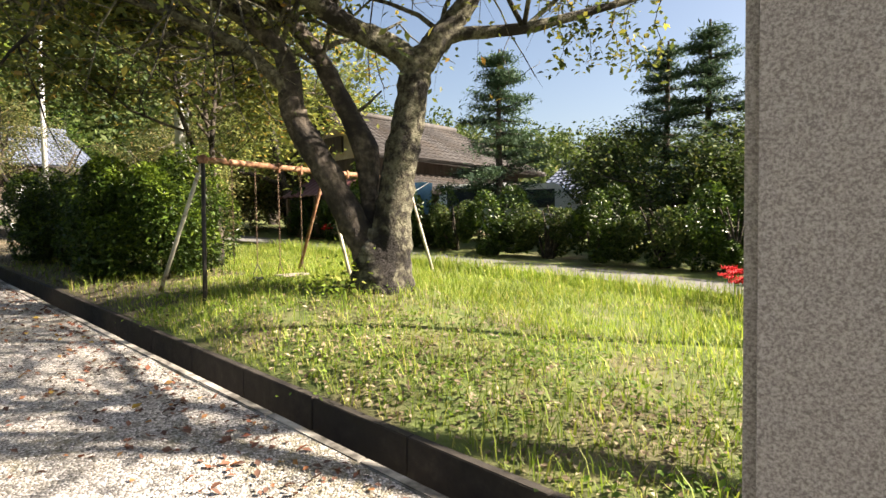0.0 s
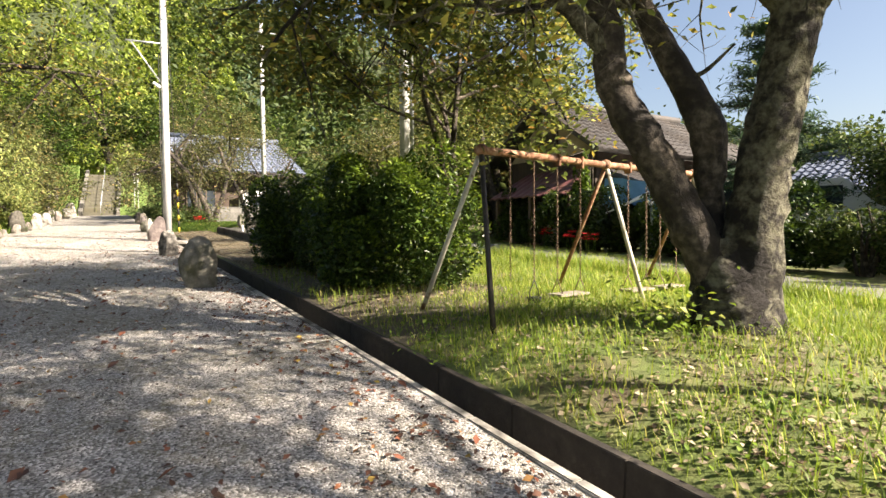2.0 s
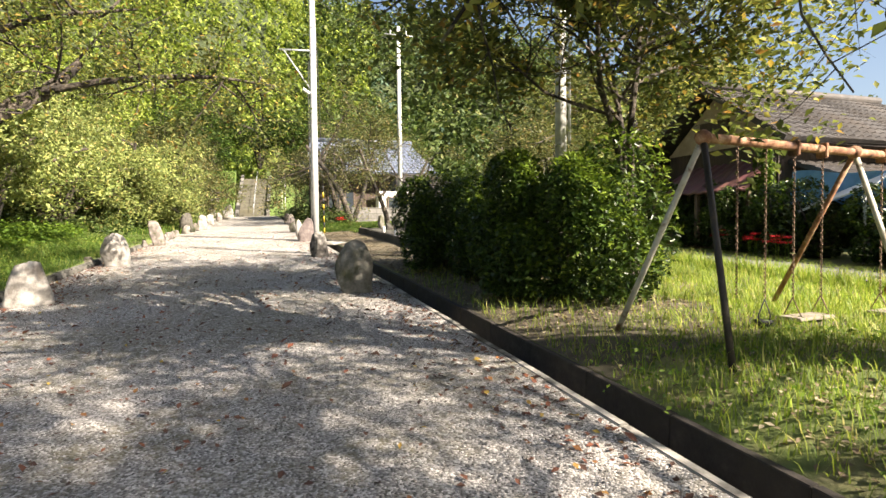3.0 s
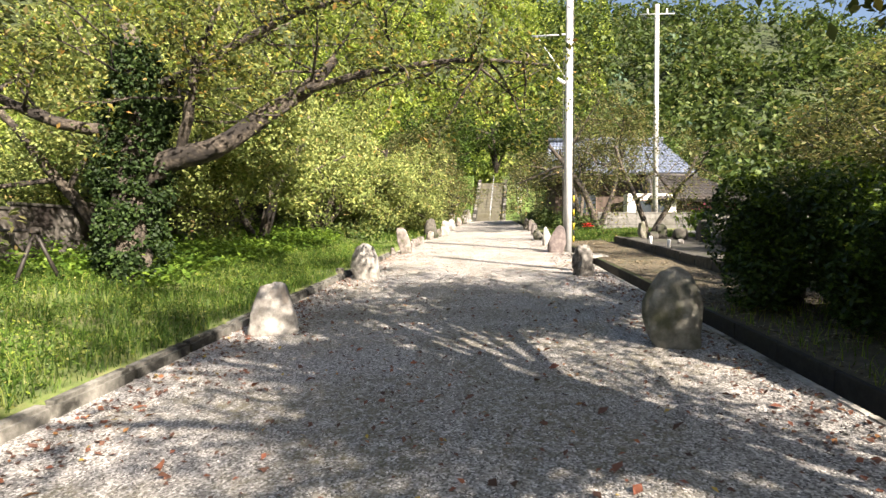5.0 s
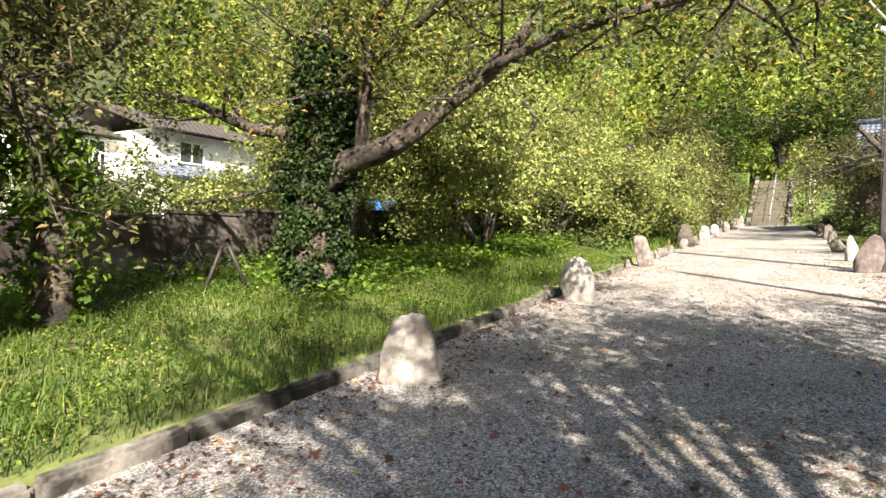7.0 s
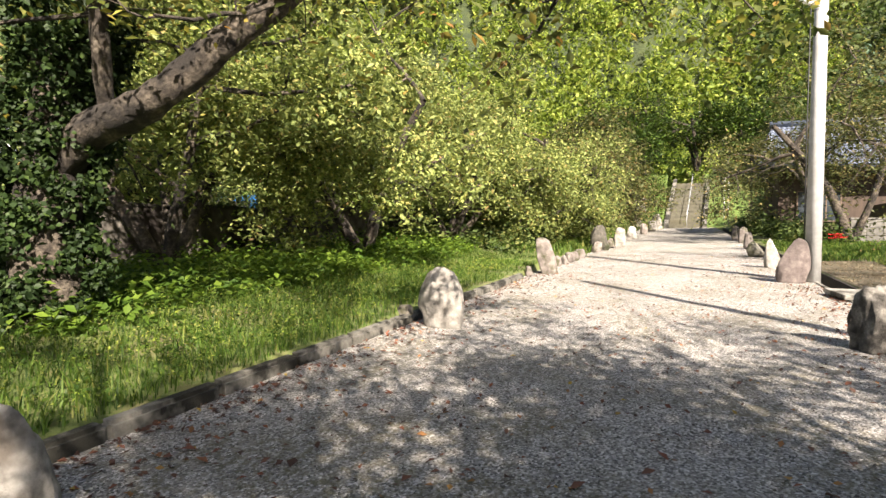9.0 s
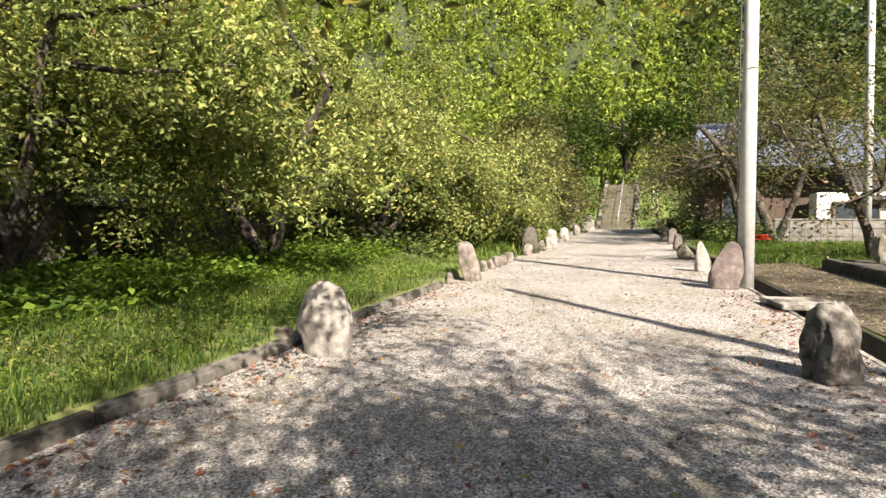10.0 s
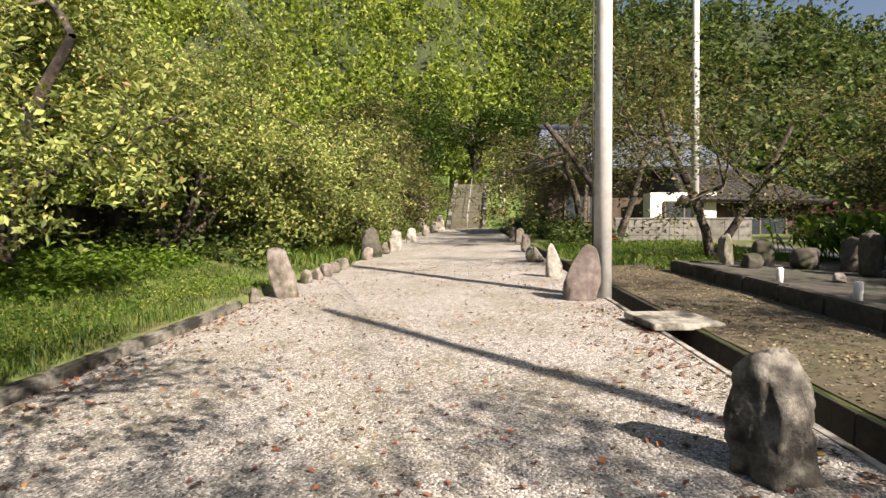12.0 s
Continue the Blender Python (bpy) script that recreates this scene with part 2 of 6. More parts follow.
M_WIRE = surface("black_cable", [(0.3, (0.015, 0.015, 0.015)), (0.7, (0.03, 0.03, 0.03))], 10.0, rough=0.6, bump=0)
M_YELLOW = surface("yellow_guard", [(0.3, (0.50, 0.36, 0.02)), (0.7, (0.62, 0.46, 0.04))], 10.0, rough=0.5, bump=0)

L_CHERRY = leafy("cherry_leaves", [(0.0, (0.045, 0.065, 0.022)), (0.4, (0.115, 0.14, 0.042)), (0.78, (0.20, 0.215, 0.062)), (0.93, (0.34, 0.30, 0.065)), (1.0, (0.32, 0.17, 0.055))], 0.45)
L_OLIVE = leafy("olive_leaves", [(0.0, (0.035, 0.045, 0.018)), (0.5, (0.11, 0.125, 0.045)), (0.85, (0.19, 0.185, 0.07)), (1.0, (0.26, 0.18, 0.08))], 0.38)
L_YELLOW = leafy("yellow_green_leaves", [(0.0, (0.07, 0.10, 0.03)), (0.4, (0.19, 0.235, 0.072)), (0.85, (0.33, 0.365, 0.115)), (0.96, (0.42, 0.40, 0.13)), (1.0, (0.32, 0.19, 0.09))], 0.35)
L_GREEN = leafy("fresh_green_leaves", [(0.0, (0.05, 0.10, 0.016)), (0.5, (0.11, 0.19, 0.026)), (1.0, (0.2, 0.29, 0.04))], 0.45)
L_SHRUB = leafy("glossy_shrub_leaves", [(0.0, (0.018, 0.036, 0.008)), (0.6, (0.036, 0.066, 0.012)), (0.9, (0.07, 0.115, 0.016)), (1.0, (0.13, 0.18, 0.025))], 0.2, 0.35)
# brighter copy of the shrub leaves: sunlight put into the colour
L_SHRUB_SUNLIT = leafy("sunlit_shrub_leaves", [(0.0, (0.05, 0.085, 0.012)), (0.6, (0.105, 0.16, 0.02)), (1.0, (0.19, 0.25, 0.035))], 0.4, 0.4)
L_IVY = leafy("ivy_leaves", [(0.0, (0.010, 0.022, 0.006)), (0.6, (0.022, 0.042, 0.010)), (1.0, (0.045, 0.075, 0.016))], 0.15, 0.6)
L_CONIFER = leafy("conifer_needles", [(0.0, (0.03, 0.058, 0.036)), (0.6, (0.065, 0.112, 0.066)), (1.0, (0.11, 0.165, 0.095))], 0.2, 0.6)
L_BAMBOO = leafy("bamboo_leaves", [(0.0, (0.07, 0.115, 0.02)), (0.5, (0.19, 0.255, 0.04)), (1.0, (0.34, 0.38, 0.08))], 0.4, 0.6)
L_WOODS = leafy("far_woods_leaves", [(0.0, (0.028, 0.048, 0.015)), (0.5, (0.062, 0.095, 0.027)), (0.9, (0.115, 0.15, 0.042)), (1.0, (0.18, 0.175, 0.06))], 0.35, 0.6)
L_GRASS = leafy("grass_blades", [(0.0, (0.10, 0.16, 0.022)), (0.5, (0.20, 0.28, 0.04)), (0.82, (0.32, 0.38, 0.06)), (1.0, (0.46, 0.40, 0.15))], 0.45, 0.5)
L_LITTER = leafy("fallen_leaves", [(0.0, (0.07, 0.04, 0.03)), (0.5, (0.15, 0.075, 0.05)), (0.82, (0.23, 0.085, 0.05)), (0.95, (0.33, 0.17, 0.06)), (1.0, (0.45, 0.33, 0.07))], 0.1, 0.7)
L_STRAW = leafy("dry_litter", [(0.0, (0.085, 0.058, 0.035)), (0.5, (0.19, 0.145, 0.09)), (1.0, (0.40, 0.34, 0.23))], 0.1, 0.8)
L_LUSH = leafy("lush_grass_blades", [(0.0, (0.03, 0.065, 0.012)), (0.5, (0.08, 0.145, 0.024)), (0.85, (0.15, 0.225, 0.04)), (1.0, (0.29, 0.29, 0.085))], 0.5, 0.5)
L_RED = leafy("red_petals", [(0.0, (0.55, 0.02, 0.02)), (1.0, (0.75, 0.05, 0.06))], 0.3, 0.5)
L_PINK = leafy("pink_petals", [(0.0, (0.5, 0.10, 0.16)), (1.0, (0.65, 0.2, 0.25))], 0.3, 0.5)
M_KERB = surface("blackened_kerb_concrete", [(0.3, (0.09, 0.085, 0.07)), (0.55, (0.19, 0.18, 0.155)), (0.8, (0.31, 0.295, 0.26))], 10.0,
                 (0.02, 0.019, 0.014), 1.9, (0.46, 0.56), 0.95, 0, 0.7, 30, 0.02, 0.12)
# real stains, plus a darker colour for the shade behind the trees
M_WALL_STAINED = surface("stained_shaded_boundary_concrete", [(0.3, (0.07, 0.06, 0.05)), (0.55, (0.15, 0.135, 0.115)), (0.8, (0.30, 0.28, 0.25))], 5.0,
                         (0.03, 0.022, 0.018), 0.7, (0.42, 0.56), 0.95, 0, 0.4, 40, 0.008, 0.2)
# edge stones carry the plot's shade in their dark colour
M_PLOT_EDGE = surface("shaded_edge_stone", [(0.3, (0.03, 0.027, 0.023)), (0.55, (0.06, 0.054, 0.046)), (0.8, (0.12, 0.11, 0.095))], 9.0,
                      (0.028, 0.024, 0.018), 2.0, (0.5, 0.65), 0.95, 0, 0.6, 40, 0.01, 0.12)
# shade on the channel's far wall is put into this near-black base
M_GUTTER = surface("shaded_gutter_concrete", [(0.3, (0.018, 0.015, 0.012)), (0.55, (0.034, 0.028, 0.022)), (0.8, (0.065, 0.055, 0.042))], 8.0,
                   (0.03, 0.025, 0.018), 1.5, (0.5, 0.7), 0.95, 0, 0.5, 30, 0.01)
M_BLOCK = surface("grey_block_concrete", [(0.3, (0.12, 0.115, 0.105)), (0.55, (0.18, 0.172, 0.158)), (0.8, (0.24, 0.23, 0.21))], 6.0,
                  (0.09, 0.085, 0.07), 1.2, (0.5, 0.7), 0.95, 0, 0.3, 40, 0.006, 0.15)
M_STEP = surface("worn_step_stone", [(0.3, (0.07, 0.066, 0.047)), (0.55, (0.105, 0.098, 0.07)), (0.8, (0.145, 0.135, 0.098))], 3.0,
                 (0.10, 0.09, 0.055), 0.7, (0.5, 0.8), 0.95, 0, 0.3, 20, 0.01, 0.12)
M_HILL = surface("forest_floor", [(0.3, (0.018, 0.03, 0.008)), (0.5, (0.035, 0.05, 0.012)), (0.7, (0.06, 0.075, 0.018))], 0.4, (0.02, 0.03, 0.01), 0.12, bump=0.8, bump_scale=0.8, bump_dist=0.8)


# ---- building helpers ----
RNG = np.random.default_rng(7)


def mesh_ob(name, verts, faces, material, parent=None, smooth=False, label=""):
    me = bpy.data.meshes.new(name)
    if isinstance(faces, np.ndarray):
        n, k = faces.shape
        me.vertices.add(len(verts))
        me.vertices.foreach_set("co", np.asarray(verts, dtype=np.float32).ravel())
        me.loops.add(n * k)
        me.loops.foreach_set("vertex_index", faces.astype(np.int32).ravel())
        me.polygons.add(n)
        me.polygons.foreach_set("loop_start", np.arange(0, n * k, k, dtype=np.int32))
        me.update(calc_edges=True)
    else:
        me.from_pydata([tuple(v) for v in verts], [], faces)
        me.update()
    if smooth:
        me.polygons.foreach_set("use_smooth", [True] * len(me.polygons))
    me.materials.append(material)
    ob = new(name, me)
    if parent is not None:
        ob.parent = parent
    if label:
        ob["label"] = label
    return ob


def part(name, bm, material, parent, label="", smooth=False):
    me = bpy.data.meshes.new(name)
    bmesh.ops.recalc_face_normals(bm, faces=bm.faces)
    bm.to_mesh(me)
    bm.free()
    if smooth:
        me.polygons.foreach_set("use_smooth", [True] * len(me.polygons))
    me.materials.append(material)
    ob = new(name, me)
    if parent is not None:
        ob.parent = parent
    if label:
        ob["label"] = label
    return ob


def thing(name, m, label, category, group="", kind=""):
    ob = new(name)
    ob.empty_display_size = 0.2
    ob.matrix_basis = m
    return tagged(ob, label, category, group, kind)


def box_bm(x0, x1, y0, y1, z0, z1, bevel=0.0, bm=None):
    bm = bm or bmesh.new()
    r = bmesh.ops.create_cube(bm, size=1.0)
    for v in r["verts"]:
        v.co = Vector(((x0 + x1) / 2 + v.co.x * (x1 - x0), (y0 + y1) / 2 + v.co.y * (y1 - y0), (z0 + z1) / 2 + v.co.z * (z1 - z0)))
    if bevel:
        es = {e for v in r["verts"] for e in v.link_edges}
        bmesh.ops.bevel(bm, geom=list(es), offset=bevel, segments=2, affect="EDGES")
    return bm


def tube_arrays(points, radii, sides=8, wobble=0.0, rng=None):
    """A tapered tube along a line of points: vertices and quads."""
    P = np.asarray(points, float)
    n = len(P)
    T = np.gradient(P, axis=0)
    T /= np.linalg.norm(T, axis=1)[:, None] + 1e-9
    ref = np.array([0.0, 0.0, 1.0]) if abs(T[:, 2]).mean() < 0.8 else np.array([1.0, 0.0, 0.0])
    A = np.cross(T, ref)
    A /= np.linalg.norm(A, axis=1)[:, None] + 1e-9
    B = np.cross(T, A)
    ang = np.linspace(0, 2 * np.pi, sides, endpoint=False)
    R = np.asarray(radii, float)[:, None] * np.ones((1, sides))
    if wobble:
        R = R * (1 + wobble * (rng or RNG).normal(size=R.shape))
    V = P[:, None, :] + R[:, :, None] * (np.cos(ang)[None, :, None] * A[:, None, :] + np.sin(ang)[None, :, None] * B[:, None, :])
    V = V.reshape(-1, 3)
    i = np.arange(n - 1)[:, None] * sides
    j = np.arange(sides)[None, :]
    k = (j + 1) % sides
    F = np.stack([i + j, i + k, i + sides + k, i + sides + j], -1).reshape(-1, 4)
    return V, F


def join_arrays(chunks):
    V, F, o = [], [], 0
    for v, f in chunks:
        V.append(v)
        F.append(f + o)
        o += len(v)
    return np.concatenate(V), np.concatenate(F)


def smooth_line(points, n):
    """Catmull-Rom through points."""
    P = np.asarray(points, float)
    P = np.vstack([2 * P[0] - P[1], P, 2 * P[-1] - P[-2]])
    out = []
    segs = len(P) - 3
    for s in np.linspace(0, segs - 1e-6, n):
        i, u = int(s), s - int(s)
        a, b, c, d = P[i], P[i + 1], P[i + 2], P[i + 3]
        out.append(0.5 * (2 * b + (c - a) * u + (2 * a - 5 * b + 4 * c - d) * u * u + (3 * b - a - 3 * c + d) * u ** 3))
    return np.array(out)


def leaf_arrays(centres, length, width, rng, up=0.5, droop=0.0):
    """Folded leaves of two triangles each at the centres."""
    n = len(centres)
    nor = rng.normal(size=(n, 3))
    nor[:, 2] = np.abs(nor[:, 2]) + up
    nor /= np.linalg.norm(nor, axis=1)[:, None]
    d = rng.normal(size=(n, 3))
    d[:, 2] -= droop
    d -= (d * nor).sum(1)[:, None] * nor
    d /= np.linalg.norm(d, axis=1)[:, None] + 1e-9
    s = np.cross(nor, d)
    k = (0.7 + 0.6 * rng.random((n, 1)))
    l, w = length * k, width * k
    C = np.asarray(centres)
    V = np.stack([C - d * l / 2, C + s * w / 2 + nor * w * 0.18, C + d * l / 2, C - s * w / 2 + nor * w * 0.18], 1).reshape(-1, 3)
    b = np.arange(n)[:, None] * 4
    F = np.concatenate([b + np.array([[0, 1, 2]]), b + np.array([[0, 2, 3]])], 1).reshape(-1, 3)
    return V, F


# ---- ground ----
SLOPE_X, SLOPE_Y = -0.050, 0.027


def smoothstep(a, b, x):
    u = min(1.0, max(0.0, (x - a) / (b - a)))
    return u * u * (3 - 2 * u)


def left_y(x):
    return -4.08 + 0.028 * max(0.0, min(14.0, -x - 10.0))


def lane_z(x, y):
    return -0.007 + SLOPE_X * max(-66.0, min(40.0, x)) + SLOPE_Y * max(-12.0, min(14.0, y))


def ground_z(x, y):
    """Height of turf and earth beside the lane."""
    z = lane_z(x, y)
    if y > 2.38:
        if x > -14.5:
            m = 0.05 + 0.22 * math.exp(-(((x + 6.2) / 3.6) ** 2 + ((y - 4.3) / 2.2) ** 2))
            m += 0.10 * math.exp(-(((x + 5.2) / 1.0) ** 2 + ((y - 4.6) / 0.9) ** 2))
            z += m * smoothstep(2.3, 3.0, y)
        else:
            z += 0.03
        z += 0.03 * noise.noise((x * 0.9, y * 0.9, 0.0)) * smoothstep(2.4, 3.2, y)
    if y < left_y(x) - 0.1:
        z += 0.13 + 0.40 * smoothstep(-4.1, -8.5, y) + 0.04 * noise.noise((x * 0.7, y * 0.7, 4.0))
    return z


def axis_lines(*spans):
    out = []
    for a, b, step in spans:
        out += list(np.arange(a, b, step))
    out.append(spans[-1][1])
    return [float(v) for v in out]


xs = axis_lines((-900, -120, 60), (-120, -66, 6), (-66, -30, 1.0), (-30, 4, 0.25), (4, 40, 3), (40, 900, 60))
ys = axis_lines((-900, -60, 60), (-60, -14, 4), (-14, -4.26, 0.3)) + [-4.25, -4.17, -4.09, -4.01, -3.93, -3.85, -3.77, -3.69, -3.61, -3.5, -2.5, -1.0, 0.5, 2.04, 2.055, 2.385, 2.40] + axis_lines((2.55, 12, 0.25), (12, 60, 4), (60, 900, 60))
ditch_lines = {2.055, 2.385}
gv = []
for y in ys:
    for x in xs:
        z = ground_z(x, y)
        if left_y(x) - 0.1 < y < 2.05 and x > -62:
            z -= 0.03
        if y in ditch_lines and -60 < x < 12:
            z = lane_z(x, y) - 0.36
        gv.append((x, y, z))
gv = np.array(gv)
ni, nj = len(xs), len(ys)
ii, jj = np.meshgrid(np.arange(ni - 1), np.arange(nj - 1))
b0 = (jj * ni + ii).ravel()
gf = np.stack([b0, b0 + 1, b0 + ni + 1, b0 + ni], 1)
ground = mesh_ob("ground", gv, gf, M_SOIL, smooth=False)
tagged(ground, "uneven turf and soil reaching to the hills", "ground", kind="structure")

lx = axis_lines((-62, -30, 0.5), (-30, 6, 0.15), (6, 30, 2))
ly = axis_lines((-4.12, 2.0, 0.17))
lv = np.array([(x, y, lane_z(x, y) + 0.012 * noise.noise((x * 1.3, y * 1.3, 9.0)) + 0.004 * noise.noise((x * 6, y * 6, 2.0))) for y in ly for x in lx])
ni, nj = len(lx), len(ly)
ii, jj = np.meshgrid(np.arange(ni - 1), np.arange(nj - 1))
b0 = (jj * ni + ii).ravel()
lane = mesh_ob("road", lv, np.stack([b0, b0 + 1, b0 + ni + 1, b0 + ni], 1), M_GRAVEL, smooth=True)
tagged(lane, "pale gravel lane with worn earth patches", "gravel lane", kind="structure")

# a bare earth strip beyond the gutter, and a plot with a low stone edge
ex = axis_lines((-30, -17.6, 0.3))
ey = axis_lines((2.46, 4.7, 0.22))
ev = np.array([(x, y, ground_z(x, y) + 0.012 + 0.01 * noise.noise((x * 2, y * 2, 1.0))) for y in ey for x in ex])
ni, nj = len(ex), len(ey)
ii, jj = np.meshgrid(np.arange(ni - 1), np.arange(nj - 1))
b0 = (jj * ni + ii).ravel()
earth = mesh_ob("pavement", ev, np.stack([b0, b0 + 1, b0 + ni + 1, b0 + ni], 1), M_EARTH, smooth=True)
tagged(earth, "brown bare earth path strewn with needles", "earth path", kind="structure")

bx = axis_lines((-17.5, -7.2, 0.3))
by = axis_lines((2.46, 4.9, 0.3))
bv = np.array([(x, y + 0.25 * noise.noise((x, 0, 5.0)) * smoothstep(2.6, 4.4, y), ground_z(x, y) + 0.014) for y in by for x in bx])
ni, nj = len(bx), len(by)
ii, jj = np.meshgrid(np.arange(ni - 1), np.arange(nj - 1))
b0 = (jj * ni + ii).ravel()
bed = mesh_ob("pavement", bv, np.stack([b0, b0 + 1, b0 + ni + 1, b0 + ni], 1), M_EARTH, smooth=True)
tagged(bed, "dark bare earth beneath the shrubs", "earth bed", kind="structure")

# narrow asphalt road beyond the grass
rx = axis_lines((-34, 14, 1.0))
rv, rf = [], []
for x in rx:
    yc = 9.35 + 0.02 * (x + 8)
    for dy in (-0.75, 0.75):
        rv.append((x, yc + dy, ground_z(x, yc) + 0.035))
for i in range(len(rx) - 1):
    rf.append((2 * i, 2 * i + 2, 2 * i + 3, 2 * i + 1))
tagged(mesh_ob("road", rv, rf, M_ASPHALT), "narrow grey asphalt road behind the grass", "road", kind="structure")

SLOPE_DEG = math.degrees(math.atan(-SLOPE_X))


def along_pieces(parent, name, me, x0, x1, step, y_of, z_off, jitter=0.0):
    rng = random.Random(3)
    x = x0
    while x > x1:
        ob = new(name, me)
        ob.parent = parent
        y = y_of(x)
        ob.matrix_basis = pose(x, y + rng.uniform(-jitter, jitter), lane_z(x, y) + z_off + rng.uniform(-jitter, jitter) * 0.6, 0, SLOPE_DEG, rng.uniform(-1, 1) * jitter * 60 + math.degrees(y_of(x) - y_of(x - 1)) * 1.0)
        x -= step


def block_mesh(name, lx_, ly_, lz_, bevel, material):
    bm = box_bm(-lx_ / 2, lx_ / 2, -ly_ / 2, ly_ / 2, -lz_, 0, bevel)
    me = bpy.data.meshes.new(name)
    bm.to_mesh(me)
    bm.free()
    me.materials.append(material)
    return me


gutter = thing("gutter", pose(0, 0, 0), "weathered concrete roadside gutter with an open channel", "gutter", kind="structure")
gm = block_mesh("kerb_block", 0.99, 0.075, 0.42, 0.008, M_CONC)
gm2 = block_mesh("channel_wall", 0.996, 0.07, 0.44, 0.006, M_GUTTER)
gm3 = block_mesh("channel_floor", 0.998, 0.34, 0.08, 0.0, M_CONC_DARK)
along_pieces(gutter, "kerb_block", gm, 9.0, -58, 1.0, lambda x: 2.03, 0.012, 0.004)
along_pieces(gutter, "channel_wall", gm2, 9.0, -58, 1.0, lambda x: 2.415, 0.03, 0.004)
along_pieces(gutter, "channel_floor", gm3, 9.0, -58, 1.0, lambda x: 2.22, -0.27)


kerb = thing("kerb", pose(0, 0, 0), "stained low concrete kerb along the grass bank", "kerb", kind="structure")
km = block_mesh("kerb_stone", 0.992, 0.15, 0.34, 0.032, M_KERB)
along_pieces(kerb, "kerb_stone", km, 8.0, -24.6, 1.0, lambda x: left_y(x) - 0.07, 0.13, 0.005)


# ---- trees and plants ----
def branch_out(rng, start, direction, length, radius, level, chunks, twigs, spread=0.7, rise=0.15, kids=(3, 5), sides=6, max_level=3, first=0.3):
    """One limb with its branches: tubes go to chunks, places for leaves to twigs."""
    n = 5 if level < 2 else (4 if level == 2 else 2)
    d = np.array(direction, float)
    d /= np.linalg.norm(d)
    pts, p = [np.array(start, float)], np.array(start, float)
    for i in range(n):
        d = d + rng.normal(size=3) * (0.09 if level == 0 else 0.17) + np.array([0, 0, rise * (0.5 if level else 0.3)])
        d /= np.linalg.norm(d)
        p = p + d * length / n
        pts.append(p.copy())
    pts = np.array(pts)
    radii = radius * np.linspace(1, 0.45 if level < max_level else 0.2, len(pts))
    chunks.append(tube_arrays(pts, radii, max(3, sides - level), 0.05 if level < 2 else 0, rng))
    if level >= max(1, max_level - 2):
        for u in np.linspace(0.25, 1, 5):
            k = u * (len(pts) - 1)
            a = int(min(k, len(pts) - 2))
            twigs.append(pts[a] + (pts[a + 1] - pts[a]) * (k - a))
    if level < max_level:
        for _ in range(int(rng.integers(kids[0], kids[1] + 1))):
            u = rng.uniform(first if level == 0 else 0.3, 1.0)
            k = u * (len(pts) - 1)
            a = int(min(k, len(pts) - 2))
            at = pts[a] + (pts[a + 1] - pts[a]) * (k - a)
            t = pts[a + 1] - pts[a]
            t /= np.linalg.norm(t) + 1e-9
            side = rng.normal(size=3)
            side -= side @ t * t
            side /= np.linalg.norm(side) + 1e-9
            nd = t * (1 - spread) + side * spread + np.array([0, 0, rise])
            branch_out(rng, at, nd, length * rng.uniform(0.5, 0.75), radius * 0.5 * (1.1 - 0.4 * u), level + 1, chunks, twigs, spread, rise, kids, sides, max_level)


def clumped(c, rng, keep, size=1.1):
    """Thin the leaf places c so that they gather in clumps with gaps of about size metres between them."""
    f = np.zeros(len(c))
    for _ in range(7):
        k = rng.normal(size=3)
        k *= 2 * math.pi / (size * rng.uniform(0.7, 1.6) * np.linalg.norm(k))
        f += np.sin(c @ k + rng.uniform(0, 6.28))
    f += rng.normal(size=len(c)) * 0.25
    return c[f > np.quantile(f, 1 - keep)]


def make_tree(loc, label, category, stems, leaf_mat, bark, seed, n_leaves, leaf=(0.09, 0.045), puff=0.22, spread=0.75, rise=0.12,
              kids=(3, 4), up=0.9, droop=0.2, max_level=3, group="", name="tree", first=0.3, keep=0.8, gap=1.1):
    """stems: (direction, length, radius, height of its foot)."""
    rng = np.random.default_rng(seed)
    t = thing(name, pose(*loc), label, category, group)
    chunks, twigs = [], []
    for d, length, radius, h in stems:
        branch_out(rng, (d[0] * 0.08, d[1] * 0.08, h - 0.12), d, length, radius, 0, chunks, twigs, spread, rise, kids, 9, max_level, first)
    V, F = join_arrays(chunks)
    mesh_ob("trunk", V, F, bark, t, True)
    tw = np.array(twigs)
    c = tw[rng.integers(0, len(tw), n_leaves)] + rng.normal(size=(n_leaves, 3)) * puff * np.array([1, 1, 0.55])
    c = clumped(c, rng, keep, gap)
    V, F = leaf_arrays(c, leaf[0], leaf[1], rng, up, droop)
    mesh_ob("crown", V, F, leaf_mat, t)
    return t


